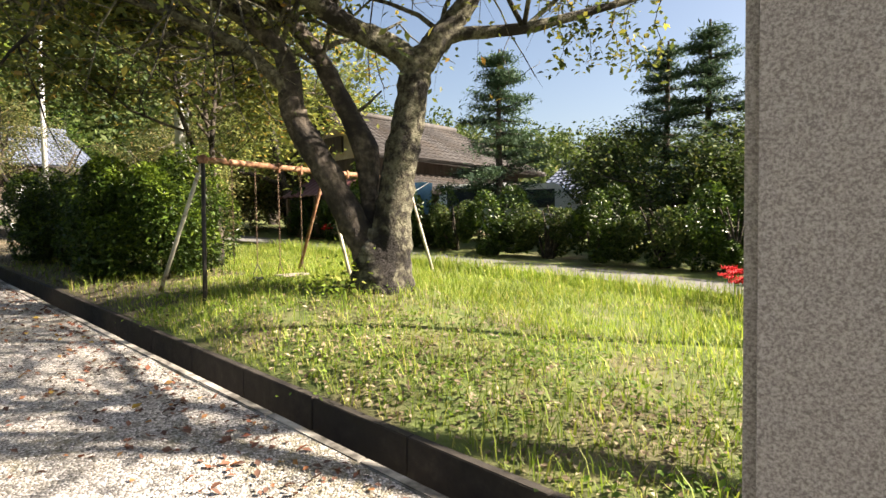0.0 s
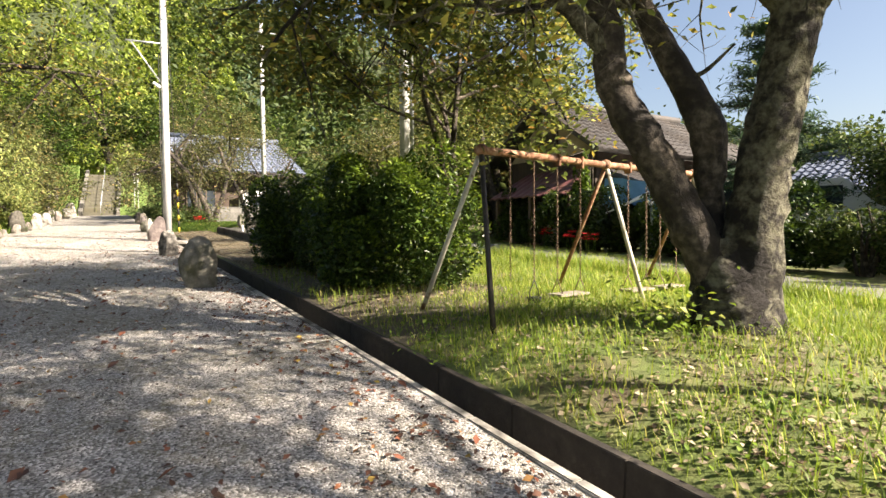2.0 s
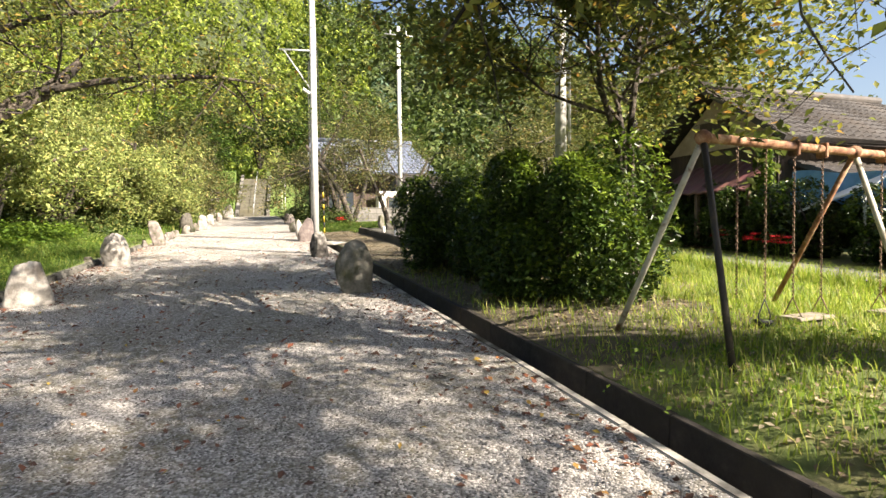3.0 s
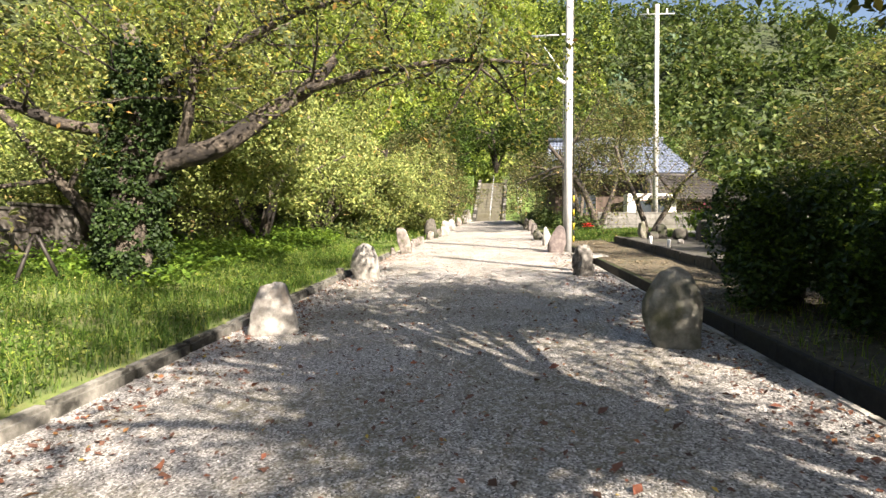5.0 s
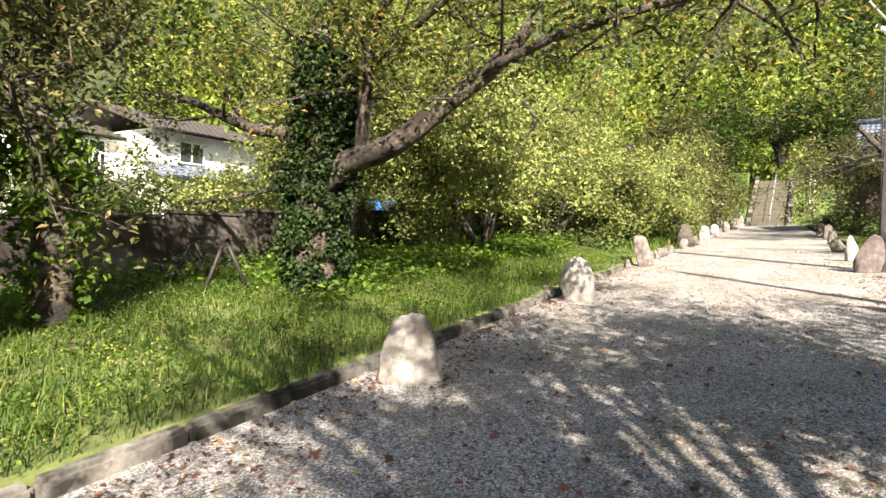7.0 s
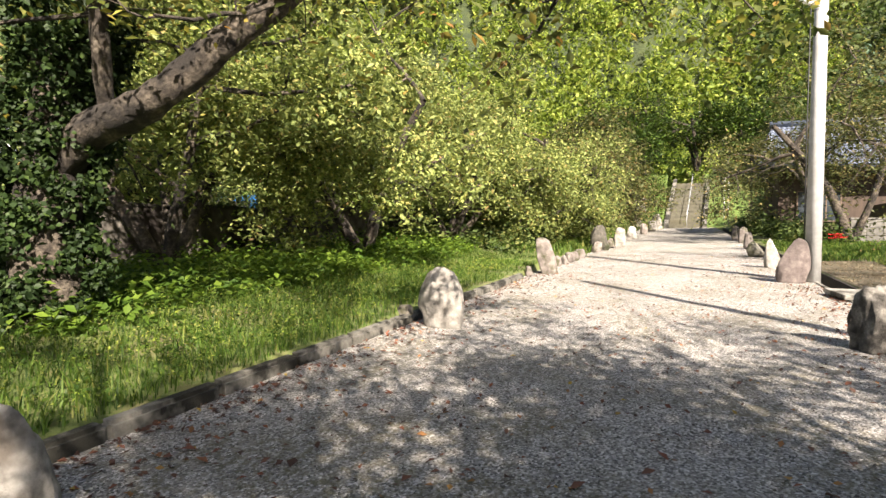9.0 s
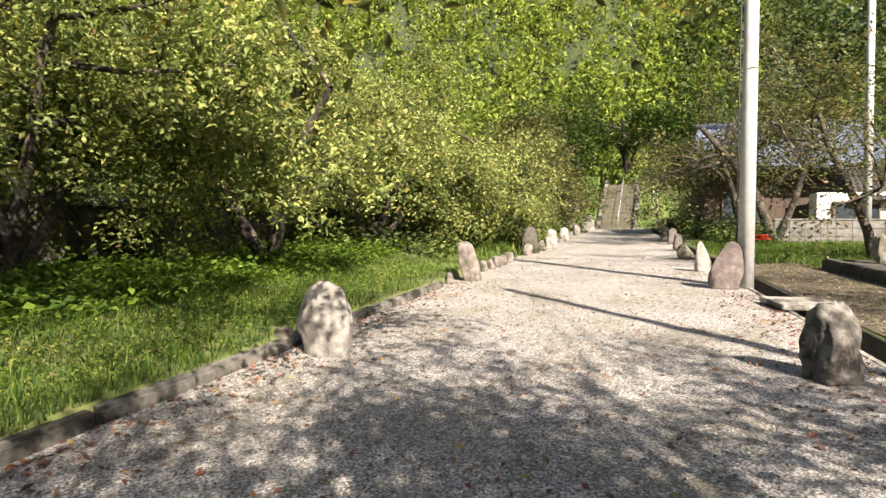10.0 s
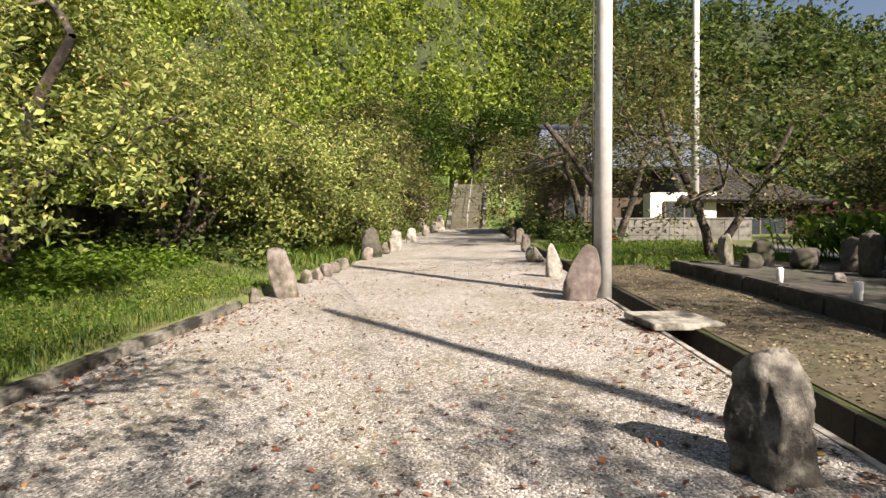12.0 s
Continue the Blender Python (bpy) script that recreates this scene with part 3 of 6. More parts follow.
def cherry_main():
    """The old cherry by the swings: one flared foot, a thick pale stem and two dark ones."""
    rng = np.random.default_rng(11)
    base = Vector((-5.35, 4.62, ground_z(-5.35, 4.62) - 0.05))
    t = thing("cherry_tree", pose(*base), "old lichened cherry tree with three stems on a grassy mound", "tree")
    r, f = np.array([0.688, 0.725, 0]), np.array([-0.725, 0.688, 0])

    def P(u, z, w=0.0):
        return r * u + f * w + np.array([0, 0, z])

    chunks = []

    def limb(points, radii, sides=14, n=None, is_dark=False):
        pts = smooth_line(points, n or len(points) * 5)
        rr = np.interp(np.linspace(0, 1, len(pts)), np.linspace(0, 1, len(radii)), radii)
        dest = dark if is_dark else chunks
        dest.append(tube_arrays(pts, rr, sides, 0.07, rng))
        return pts

    dark = []
    limb([P(0.06, -0.15), P(0.04, 0.15), P(0.0, 0.45), P(-0.02, 0.78)], [0.47, 0.37, 0.29, 0.13], 18)
    right = limb([P(0.12, 0.0), P(0.19, 0.7), P(0.29, 1.4), P(0.43, 2.15), P(0.56, 2.8)], [0.33, 0.24, 0.215, 0.19, 0.185], 16)
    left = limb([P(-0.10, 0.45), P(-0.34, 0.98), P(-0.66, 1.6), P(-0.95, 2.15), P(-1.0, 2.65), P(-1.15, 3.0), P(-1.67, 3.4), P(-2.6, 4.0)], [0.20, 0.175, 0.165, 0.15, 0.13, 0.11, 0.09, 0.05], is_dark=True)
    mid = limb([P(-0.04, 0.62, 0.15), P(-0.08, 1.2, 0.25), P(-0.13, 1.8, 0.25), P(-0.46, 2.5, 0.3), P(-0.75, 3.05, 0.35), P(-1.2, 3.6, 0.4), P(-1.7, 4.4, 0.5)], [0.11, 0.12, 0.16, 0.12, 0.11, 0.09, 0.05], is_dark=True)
    l2 = limb([P(0.54, 2.7), P(0.3, 2.95), P(-0.23, 3.15, -0.2), P(-0.8, 3.5, -0.5), P(-1.5, 4.2, -0.9)], [0.17, 0.15, 0.12, 0.10, 0.05])
    l3 = limb([P(0.56, 2.75), P(0.78, 3.05), P(1.15, 3.5), P(1.7, 4.5)], [0.18, 0.16, 0.13, 0.07])
    l4 = limb([P(0.6, 2.85), P(0.98, 3.12), P(1.87, 3.22), P(2.8, 3.46), P(3.8, 3.75)], [0.11, 0.085, 0.07, 0.05, 0.025])
    l5 = limb([P(-0.97, 2.4), P(-1.45, 2.85, -0.3), P(-2.1, 3.1, -0.7), P(-3.1, 3.35, -1.1)], [0.09, 0.07, 0.05, 0.025])
    # an angular dead spur
    limb([P(-0.42, 2.35, 0.3), P(-0.2, 2.25, 0.2), P(0.1, 2.5, 0.2)], [0.035, 0.025, 0.012], 6)
    twigs = []
    for line, count, lo in ((left, 9, 0.62), (mid, 9, 0.6), (l2, 9, 0.35), (l3, 8, 0.4), (l5, 8, 0.35), (l4, 5, 0.45)):
        for _ in range(count):
            k = int(rng.uniform(lo, 1.0) * (len(line) - 2))
            d = line[k + 1] - line[k]
            d /= np.linalg.norm(d)
            side = rng.normal(size=3)
            side[2] = abs(side[2]) * 0.6
            branch_out(rng, line[k], d * 0.5 + side * 0.8, rng.uniform(1.3, 2.3), 0.035, 1, chunks, twigs, 0.7, 0.02, (3, 4), 6, 3)
    # long boughs reaching over the lane and towards the shrubs
    near = len(twigs)
    for tip, z, w in ((-4.4, 4.4, 0.9), (-3.4, 4.9, 2.0), (-2.2, 5.2, -0.3), (-4.6, 5.0, 3.2), (-5.2, 4.3, 2.0), (-5.4, 5.0, 1.1), (-4.8, 5.4, 0.1), (-4.0, 5.5, 1.6), (-5.6, 5.8, -0.5), (-5.4, 6.0, 1.4)):
        line = limb([P(-1.4, 3.5, -0.2), P(tip * 0.6, z - 0.25, w * 0.55), P(tip, z, w), P(tip * 1.25, z - 0.15, w * 1.3)], [0.07, 0.05, 0.035, 0.015], 6)
        for _ in range(9):
            k = int(rng.uniform(0.3, 1.0) * (len(line) - 2))
            side = rng.normal(size=3) * np.array([1, 1, 0.35])
            branch_out(rng, line[k], (line[k + 1] - line[k]) * 2 + side * 0.8, rng.uniform(0.9, 1.7), 0.022, 2, chunks, twigs, 0.7, -0.02, (3, 4), 6, 3)
    low = len(twigs)
    # unseen high limbs, added where their leaves shade the lane and the bank
    for k_ in range(25):
        ang, reach = rng.uniform(0, 6.28), rng.uniform(0.3, 1.0)
        if k_ < 9:
            tip = np.array([1.9 + reach * math.cos(ang) * 2.4, -1.6 + reach * math.sin(ang) * 1.7, rng.uniform(4.9, 6.3)])
        elif k_ >= 19:
            tip = np.array([0.6 + reach * math.cos(ang) * 2.3, -4.7 + reach * math.sin(ang) * 1.5, rng.uniform(5.9, 6.9)])
        elif k_ >= 15:
            tip = np.array([-0.6 + reach * math.cos(ang) * 2.2, -2.2 + reach * math.sin(ang) * 1.3, rng.uniform(6.0, 7.0)])
        else:
            tip = np.array([-2.4 + reach * math.cos(ang) * 2.2, -2.0 + reach * math.sin(ang) * 1.9, rng.uniform(4.9, 6.4)])
        line = limb([P(-0.6, 3.4, 0.1), P(-0.6, 3.4, 0.1) * 0.5 + tip * 0.5 + np.array([0, 0, 0.4]), tip], [0.08, 0.05, 0.02], 6)
        for _ in range(3 if 9 <= k_ < 19 else 7):
            k = int(rng.uniform(0.4, 1.0) * (len(line) - 2))
            side = rng.normal(size=3) * np.array([1, 1, 0.5])
            branch_out(rng, line[k], (line[k + 1] - line[k]) * 2 + side * 0.8, rng.uniform(0.9, 1.7), 0.022, 2, chunks, twigs, 0.7, 0.0, (3, 4), 6, 3)
    V, F = join_arrays(chunks)
    mesh_ob("trunk", V, F, M_BARK, t, True)
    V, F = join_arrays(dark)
    mesh_ob("stem", V, F, M_BARK_DARK, t, True, "darker middle and side stems")
    tw = np.array(twigs)
    pick = np.concatenate([rng.integers(0, near, 9000), rng.integers(near, low, 31000), rng.integers(low, len(tw), 21000)])
    n = len(pick)
    c = tw[pick] + rng.normal(size=(n, 3)) * np.array([0.16, 0.16, 0.12])
    c = clumped(c, rng, 0.46, 1.5)
    # hanging twigs on the far side
    hang, hc = [], []
    for u, z0, ln in ((1.62, 3.2, 0.75), (2.3, 3.75, 1.0), (2.7, 3.9, 1.1), (3.0, 3.7, 0.9), (3.3, 3.9, 1.2), (2.5, 4.0, 0.8), (3.6, 3.8, 1.0)):
        w = rng.uniform(-0.2, 0.3)
        pts = np.array([P(u + 0.05 * math.sin(k * 1.7), z0 - ln * k / 6, w) for k in range(7)])
        V, F = tube_arrays(pts, np.linspace(0.008, 0.004, 7), 4)
        mesh_ob("hanging_twig", V, F, M_BARK_DARK, t)
        if u > 2:
            hc += [pts[int(rng.integers(2, 7))] + rng.normal(size=3) * 0.1 for _ in range(70)]
    V, F = leaf_arrays(np.vstack([c, np.array(hc)]), 0.10, 0.052, rng, 0.5, 0.6)
    mesh_ob("crown", V, F, L_CHERRY, t)
    return t


cherry_main()


def shrub(loc, size, label, mat_in, mat_sunlit, seed, n, leaf=(0.09, 0.045), name="shrub", group="", lumps=9):
    """A clipped dense shrub: a lumpy mass of leaves over short stems."""
    rng = np.random.default_rng(seed)
    t = thing(name, pose(*loc), label, "shrub", group)
    chunks = []
    for _ in range(7):
        a, rr = rng.uniform(0, 6.28), rng.uniform(0.1, 0.6)
        tip = np.array([math.cos(a) * size[0] * rr, math.sin(a) * size[1] * rr, size[2] * rng.uniform(0.6, 0.85)])
        chunks.append(tube_arrays(smooth_line([tip * np.array([0.15, 0.15, 0]) - np.array([0, 0, 0.1]), tip * 0.5 + rng.normal(size=3) * 0.08, tip], 7), np.linspace(0.04, 0.012, 7), 6))
    V, F = join_arrays(chunks)
    mesh_ob("stem", V, F, M_BARK_DARK, t)
    cs, rs = [], []
    for _ in range(lumps):
        a, e = rng.uniform(0, 6.28), rng.uniform(0.15, 0.95)
        rr = math.sqrt(1 - (e - 0.35) ** 2) * rng.uniform(0.35, 0.75)
        cs.append((math.cos(a) * size[0] * rr, math.sin(a) * size[1] * rr, size[2] * e * 0.72))
        rs.append(rng.uniform(0.22, 0.46))
    cs, rs = np.array(cs), np.array(rs)
    sc = np.array(size)
    k = rng.integers(0, lumps, n)
    d = rng.normal(size=(n, 3))
    d /= np.linalg.norm(d, axis=1)[:, None]
    depth = 1 - np.abs(rng.normal(size=(n, 1))) * 0.16
    c = cs[k] + d * rs[k][:, None] * sc * depth * np.array([1, 1, 0.8])
    c[:, 2] = np.maximum(c[:, 2], 0.05 + 0.1 * rng.random(n))
    # outer leaves turned to the sun get the brighter colour, as painted light
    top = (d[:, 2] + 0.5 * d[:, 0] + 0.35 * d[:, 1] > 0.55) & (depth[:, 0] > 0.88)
    if mat_in is mat_sunlit:
        V, F = leaf_arrays(c, leaf[0], leaf[1], rng, 0.45, 0.0)
        mesh_ob("foliage", V, F, mat_in, t)
        return t
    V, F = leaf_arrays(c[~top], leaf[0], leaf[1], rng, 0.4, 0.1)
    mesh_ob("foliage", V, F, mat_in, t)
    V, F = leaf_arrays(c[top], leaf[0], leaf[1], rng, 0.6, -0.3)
    mesh_ob("sunlit_foliage", V, F, mat_sunlit, t, label="bright yellow-green leaves on the sunlit side")
    return t


def G(x, y):
    return (x, y, ground_z(x, y))


shrub(G(-10.5, 3.85), (1.9, 1.25, 2.4), "big dark glossy evergreen shrub with brighter sunlit leaves", L_SHRUB, L_SHRUB_SUNLIT, 21, 42000, (0.085, 0.036), lumps=24)
shrub(G(-14.3, 3.55), (1.7, 1.05, 2.05), "dark rounded evergreen shrub beside a bigger one", L_SHRUB, L_SHRUB_SUNLIT, 22, 25000, (0.085, 0.036), lumps=16)
shrub(G(-12.6, 3.9), (1.5, 1.05, 1.85), "dark rounded evergreen shrub in the middle of three", L_SHRUB, L_SHRUB_SUNLIT, 23, 24000, (0.085, 0.036), lumps=16)
make_tree(G(-10.6, 5.2), "spreading tree with olive leaves rising behind the shrubs", "tree", [((0.05, -0.05, 1.0), 3.9, 0.075, 0), ((-0.1, 0.05, 1.0), 3.9, 0.07, 0), ((0.2, -0.25, 1.0), 3.9, 0.065, 0)],
          L_CHERRY, M_BARK_DARK, 74, 42000, (0.125, 0.065), 0.3, 0.7, 0.12, (4, 5), first=0.62, keep=0.6, gap=1.7)


# ---- left side: ivy tree, vine tree, row of yellowing cherries ----
def ivy_tree():
    rng = np.random.default_rng(31)
    x, y = -16.0, -7.0
    t = thing("ivy_covered_tree", pose(*G(x, y)), "old tree with a dark ivy-clad trunk and a thick limb", "tree")
    chunks, twigs = [], []

    def limb(points, radii, sides=12):
        pts = smooth_line(points, len(points) * 5)
        rr = np.interp(np.linspace(0, 1, len(pts)), np.linspace(0, 1, len(radii)), radii)
        chunks.append(tube_arrays(pts, rr, sides, 0.06, rng))
        return pts

    trunk = limb([(0, 0, -0.2), (0.02, 0.03, 0.8), (-0.05, 0.1, 1.8), (-0.1, 0.15, 2.9), (-0.2, 0.1, 3.6), (-0.4, -0.2, 4.6)], [0.42, 0.34, 0.31, 0.3, 0.24, 0.12])
    big = limb([(-0.05, 0.15, 1.75), (0.0, 0.8, 2.1), (0.0, 1.7, 2.35), (-0.2, 2.4, 2.9), (-0.4, 3.1, 3.4), (-0.6, 3.6, 4.0)], [0.22, 0.2, 0.17, 0.16, 0.13, 0.08])
    b2 = limb([(-0.1, 0.9, 2.15), (0.3, 1.3, 2.9), (0.5, 1.6, 3.8), (0.4, 2.0, 4.8)], [0.1, 0.09, 0.07, 0.03], 8)
    b3 = limb([(-0.1, 0.1, 2.6), (0.4, -0.9, 2.7), (0.7, -1.8, 3.1), (0.9, -2.6, 3.4)], [0.13, 0.1, 0.07, 0.03], 8)
    b4 = limb([(-0.3, 2.9, 3.3), (0.1, 4.4, 3.55), (0.0, 6.0, 3.75), (-0.2, 7.4, 3.7)], [0.08, 0.06, 0.045, 0.02], 7)
    b5 = limb([(-0.2, 0.2, 3.3), (-0.2, 1.6, 4.0), (0.1, 3.2, 4.6), (0.2, 4.8, 4.9)], [0.1, 0.08, 0.05, 0.02], 7)
    for line, count, lo, ln in ((trunk, 5, 0.75, 1.8), (big, 6, 0.75, 1.6), (b2, 7, 0.4, 1.5), (b3, 5, 0.4, 1.4), (b4, 12, 0.3, 1.4), (b5, 10, 0.3, 1.6)):
        for _ in range(count):
            k = int(rng.uniform(lo, 1.0) * (len(line) - 2))
            d = line[k + 1] - line[k]
            d /= np.linalg.norm(d)
            side = rng.normal(size=3) * np.array([1, 1, 0.5])
            branch_out(rng, line[k], d * 0.4 + side * 0.8, ln * rng.uniform(0.6, 1.1), 0.03, 1, chunks, twigs, 0.7, 0.02, (2, 3), 6, 3)
    V, F = join_arrays(chunks)
    mesh_ob("trunk", V, F, M_BARK_DARK, t, True)
    tw = np.array(twigs)
    n = 15000
    c = tw[rng.integers(0, len(tw), n)] + rng.normal(size=(n, 3)) * np.array([0.2, 0.2, 0.13])
    V, F = leaf_arrays(c, 0.10, 0.05, rng, 0.6, 0.4)
    mesh_ob("crown", V, F, L_CHERRY, t)
    n = 30000
    k = rng.integers(0, int(len(trunk) * 0.9), n)
    a = rng.uniform(0, 6.28, n)
    rad = np.interp(trunk[k][:, 2], [0, 0.4, 1.8, 3.0, 4.2], [0.40, 0.36, 0.44, 0.44, 0.28]) * (1 + 0.24 * np.sin(a * 3 + trunk[k][:, 2] * 2.1) + 0.2 * np.sin(a * 2 - trunk[k][:, 2] * 4.7)) + np.abs(rng.normal(size=n)) * 0.09
    c = trunk[k] + np.stack([np.cos(a) * rad, np.sin(a) * rad, rng.normal(size=n) * 0.12], 1)
    c = clumped(c, rng, 0.66, 0.5)
    V, F = leaf_arrays(c, 0.075, 0.062, rng, 0.1, 0.6)
    mesh_ob("ivy", V, F, L_IVY, t, label="dense dark green ivy")


ivy_tree()


def vine_tree():
    rng = np.random.default_rng(41)
    x, y = -12.3, -7.6
    t = thing("vine_covered_tree", pose(*G(x, y)), "slender leaning tree overgrown with bright vine", "tree")
    chunks, twigs = [], []
    pts = smooth_line([(0, 0, -0.2), (0.0, 0.05, 0.9), (0.05, 0.1, 1.8), (0.15, -0.15, 2.7), (0.1, -0.5, 3.8), (0.2, -0.7, 5.2)], 26)
    chunks.append(tube_arrays(pts, np.linspace(0.24, 0.07, 26), 10, 0.06, rng))
    for _ in range(16):
        k = int(rng.uniform(0.5, 0.98) * 24)
        side = rng.normal(size=3) * np.array([1, 1, 0.4])
        branch_out(rng, pts[k], side + np.array([0, 0, 0.3]), rng.uniform(1.0, 2.0), 0.04, 1, chunks, twigs, 0.7, 0.05, (3, 4), 6, 3)
    V, F = join_arrays(chunks)
    mesh_ob("trunk", V, F, M_BARK_DARK, t, True)
    tw = np.array(twigs)
    n = 12000
    c = tw[rng.integers(0, len(tw), n)] + rng.normal(size=(n, 3)) * 0.2
    V, F = leaf_arrays(c, 0.10, 0.05, rng, 0.5, 0.3)
    mesh_ob("crown", V, F, L_OLIVE, t)
    n = 3000
    k = rng.integers(0, 13, n)
    a = rng.uniform(0, 6.28, n)
    rad = 0.2 + np.abs(rng.normal(size=n)) * 0.17
    c = pts[k] + np.stack([np.cos(a) * rad, np.sin(a) * rad, rng.normal(size=n) * 0.12], 1)
    c = clumped(c, rng, 0.45, 0.6)
    V, F = leaf_arrays(c, 0.11, 0.085, rng, 0.1, 0.6)
    mesh_ob("vine", V, F, L_GREEN, t, label="bright green climbing vine leaves")


vine_tree()
shrub(G(-11.0, -7.4), (0.95, 0.9, 3.6), "tall loose green leafy shrub by the wall", L_SHRUB, L_GREEN, 43, 7500, (0.12, 0.075), lumps=13)
shrub(G(-9.7, -6.3), (0.6, 0.6, 0.7), "low dark green shrub in the grass bank", L_GREEN, L_GREEN, 44, 2500, (0.12, 0.08), lumps=6)

ROW = "row of yellowing cherry trees along the lane"
YEL = "broad spreading cherry tree with yellow-green autumn leaves"
y1 = make_tree(G(-25.2, -8.3), YEL, "tree", [((0.3, 0.45, 0.85), 4.6, 0.17, 0), ((-0.4, 0.1, 1.0), 4.6, 0.15, 0), ((0.1, -0.4, 0.9), 4.2, 0.14, 0), ((0.6, -0.1, 0.8), 3.6, 0.13, 0)],
               L_YELLOW, M_BARK_DARK, 51, 78000, (0.125, 0.058), 0.30, 0.75, 0.03, (3, 4), group=ROW, up=0.5, droop=0.9, keep=0.7, gap=0.8)
copy_thing(y1, pose(*G(-30.6, -8.0), 0, 0, 130))
y2 = make_tree(G(-36.0, -7.2), YEL, "tree", [((0.25, 0.35, 0.9), 4.6, 0.18, 0), ((0.1, 0.7, 0.5), 3.0, 0.1, 0), ((-0.4, 0.35, 0.85), 3.7, 0.15, 0), ((0.0, -0.5, 0.8), 3.6, 0.14, 0), ((0.5, 0.5, 0.7), 3.4, 0.13, 0)],
               L_YELLOW, M_BARK_DARK, 52, 78000, (0.135, 0.062), 0.33, 0.75, 0.03, (3, 4), group=ROW, up=0.5, droop=0.9, keep=0.7, gap=0.8)
copy_thing(y1, pose(*G(-20.3, -10.0), 0, 0, 250))
OL = "lane-side tree with thinning olive-green leaves"
o1 = make_tree(G(-41.5, -5.6), OL, "tree", [((0.3, 0.5, 0.9), 4.2, 0.2, 0), ((-0.3, 0.2, 1.0), 4.0, 0.16, 0), ((0.1, -0.5, 0.9), 3.8, 0.14, 0)],
               L_OLIVE, M_BARK_DARK, 53, 20000, (0.20, 0.09), 0.42, 0.75, 0.06, (3, 4), group=ROW)
copy_thing(o1, pose(*G(-48.5, -5.0), 0, 0, 80))
copy_thing(y2, pose(*G(-42.0, -11.5), 0, 0, 200))
copy_thing(o1, pose(*G(-56.0, -5.2), 0, 0, 200))
copy_thing(y1, pose(*G(-32.5, -12.5), 0, 0, 300))
copy_thing(o1, pose(*G(-52.0, -11.0), 0, 0, 20))

gd = make_tree(G(-17.0, -15.4), "dark pruned garden tree behind the boundary wall", "tree", [((0.1, 0.1, 1.0), 2.6, 0.12, 0), ((-0.3, 0.2, 0.9), 2.3, 0.1, 0)],
               L_WOODS, M_BARK_DARK, 55, 9000, (0.12, 0.06), 0.28, 0.75, 0.08, (3, 4), group="garden trees behind the wall")
for k, (x, y) in enumerate(((-15.2, -13.6), (-22.5, -15.0), (-12.0, -14.0), (-26.0, -14.4))):
    copy_thing(gd, pose(*G(x, y), 0, 0, 70 + 80 * k))

# right side beyond the pole
RO = "slim trees beside the lane with thin brownish leaves"
o2 = make_tree(G(-30.4, 6.1), "slim twin-stemmed tree with thin olive and brown leaves", "tree",
               [((0.05, -0.12, 1.0), 4.2, 0.13, 0), ((-0.1, 0.4, 0.9), 4.0, 0.12, 0)], L_OLIVE, M_BARK_DARK, 61, 7500, (0.11, 0.05), 0.25, 0.75, 0.08, (3, 4), group=RO)
o3 = make_tree(G(-37.0, 5.4), "leaning lane-side tree with olive leaves over the path", "tree",
               [((0.05, -0.14, 1.0), 5.4, 0.2, 0), ((-0.1, 0.25, 1.0), 5.0, 0.14, 0)], L_OLIVE, M_BARK_DARK, 62, 11000, (0.16, 0.075), 0.34, 0.75, 0.08, (3, 4), group=RO)
copy_thing(o3, pose(*G(-44.0, 5.6), 0, 0, 60))
copy_thing(o3, pose(*G(-51.5, 5.6), 0, 0, 30))
copy_thing(o1, pose(*G(-57.0, 8.2), 0, 0, 290))
copy_thing(o1, pose(*G(-20.8, 13.4), 0, 0, 10))
copy_thing(o1, pose(*G(-40.0, 19.0), 0, 0, 210))
copy_thing(o1, pose(*G(-34.0, 21.0), 0, 0, 110))
copy_thing(o2, pose(*G(-34.0, 17.0), 0, 0, 100))

# behind the shrubs
b1 = make_tree(G(-15.8, 6.6), "loose light green tree behind the shrubs", "tree", [((0.2, 0.1, 0.9), 2.4, 0.1, 0), ((-0.4, 0.3, 0.8), 2.3, 0.09, 0), ((0.2, -0.4, 0.8), 2.2, 0.08, 0)],
               L_OLIVE, M_BARK_GREY, 71, 18000, (0.09, 0.04), 0.24, 0.8, 0.05, (3, 4))
for k, (x, y) in enumerate(((-19.5, 7.6), (-21.6, 8.7), (-23.4, 9.9))):
    copy_thing(b1, pose(*G(x, y), 0, 0, 120 + 75 * k))
b2 = make_tree(G(-18.5, 12.0), "tall tree with yellowing leaves by the old house", "tree", [((0.2, -0.2, 1.0), 5.2, 0.2, 0), ((-0.3, 0.3, 1.0), 5.0, 0.18, 0)],
               L_YELLOW, M_BARK_DARK, 72, 20000, (0.13, 0.07), 0.35, 0.75, 0.12, (3, 4))
copy_thing(b2, pose(*G(-25.0, 15.0), 0, 0, 140))
copy_thing(o1, pose(*G(-22.5, 11.0), 0, 0, 45))
copy_thing(o1, pose(*G(-31.0, 17.0), 0, 0, 145))


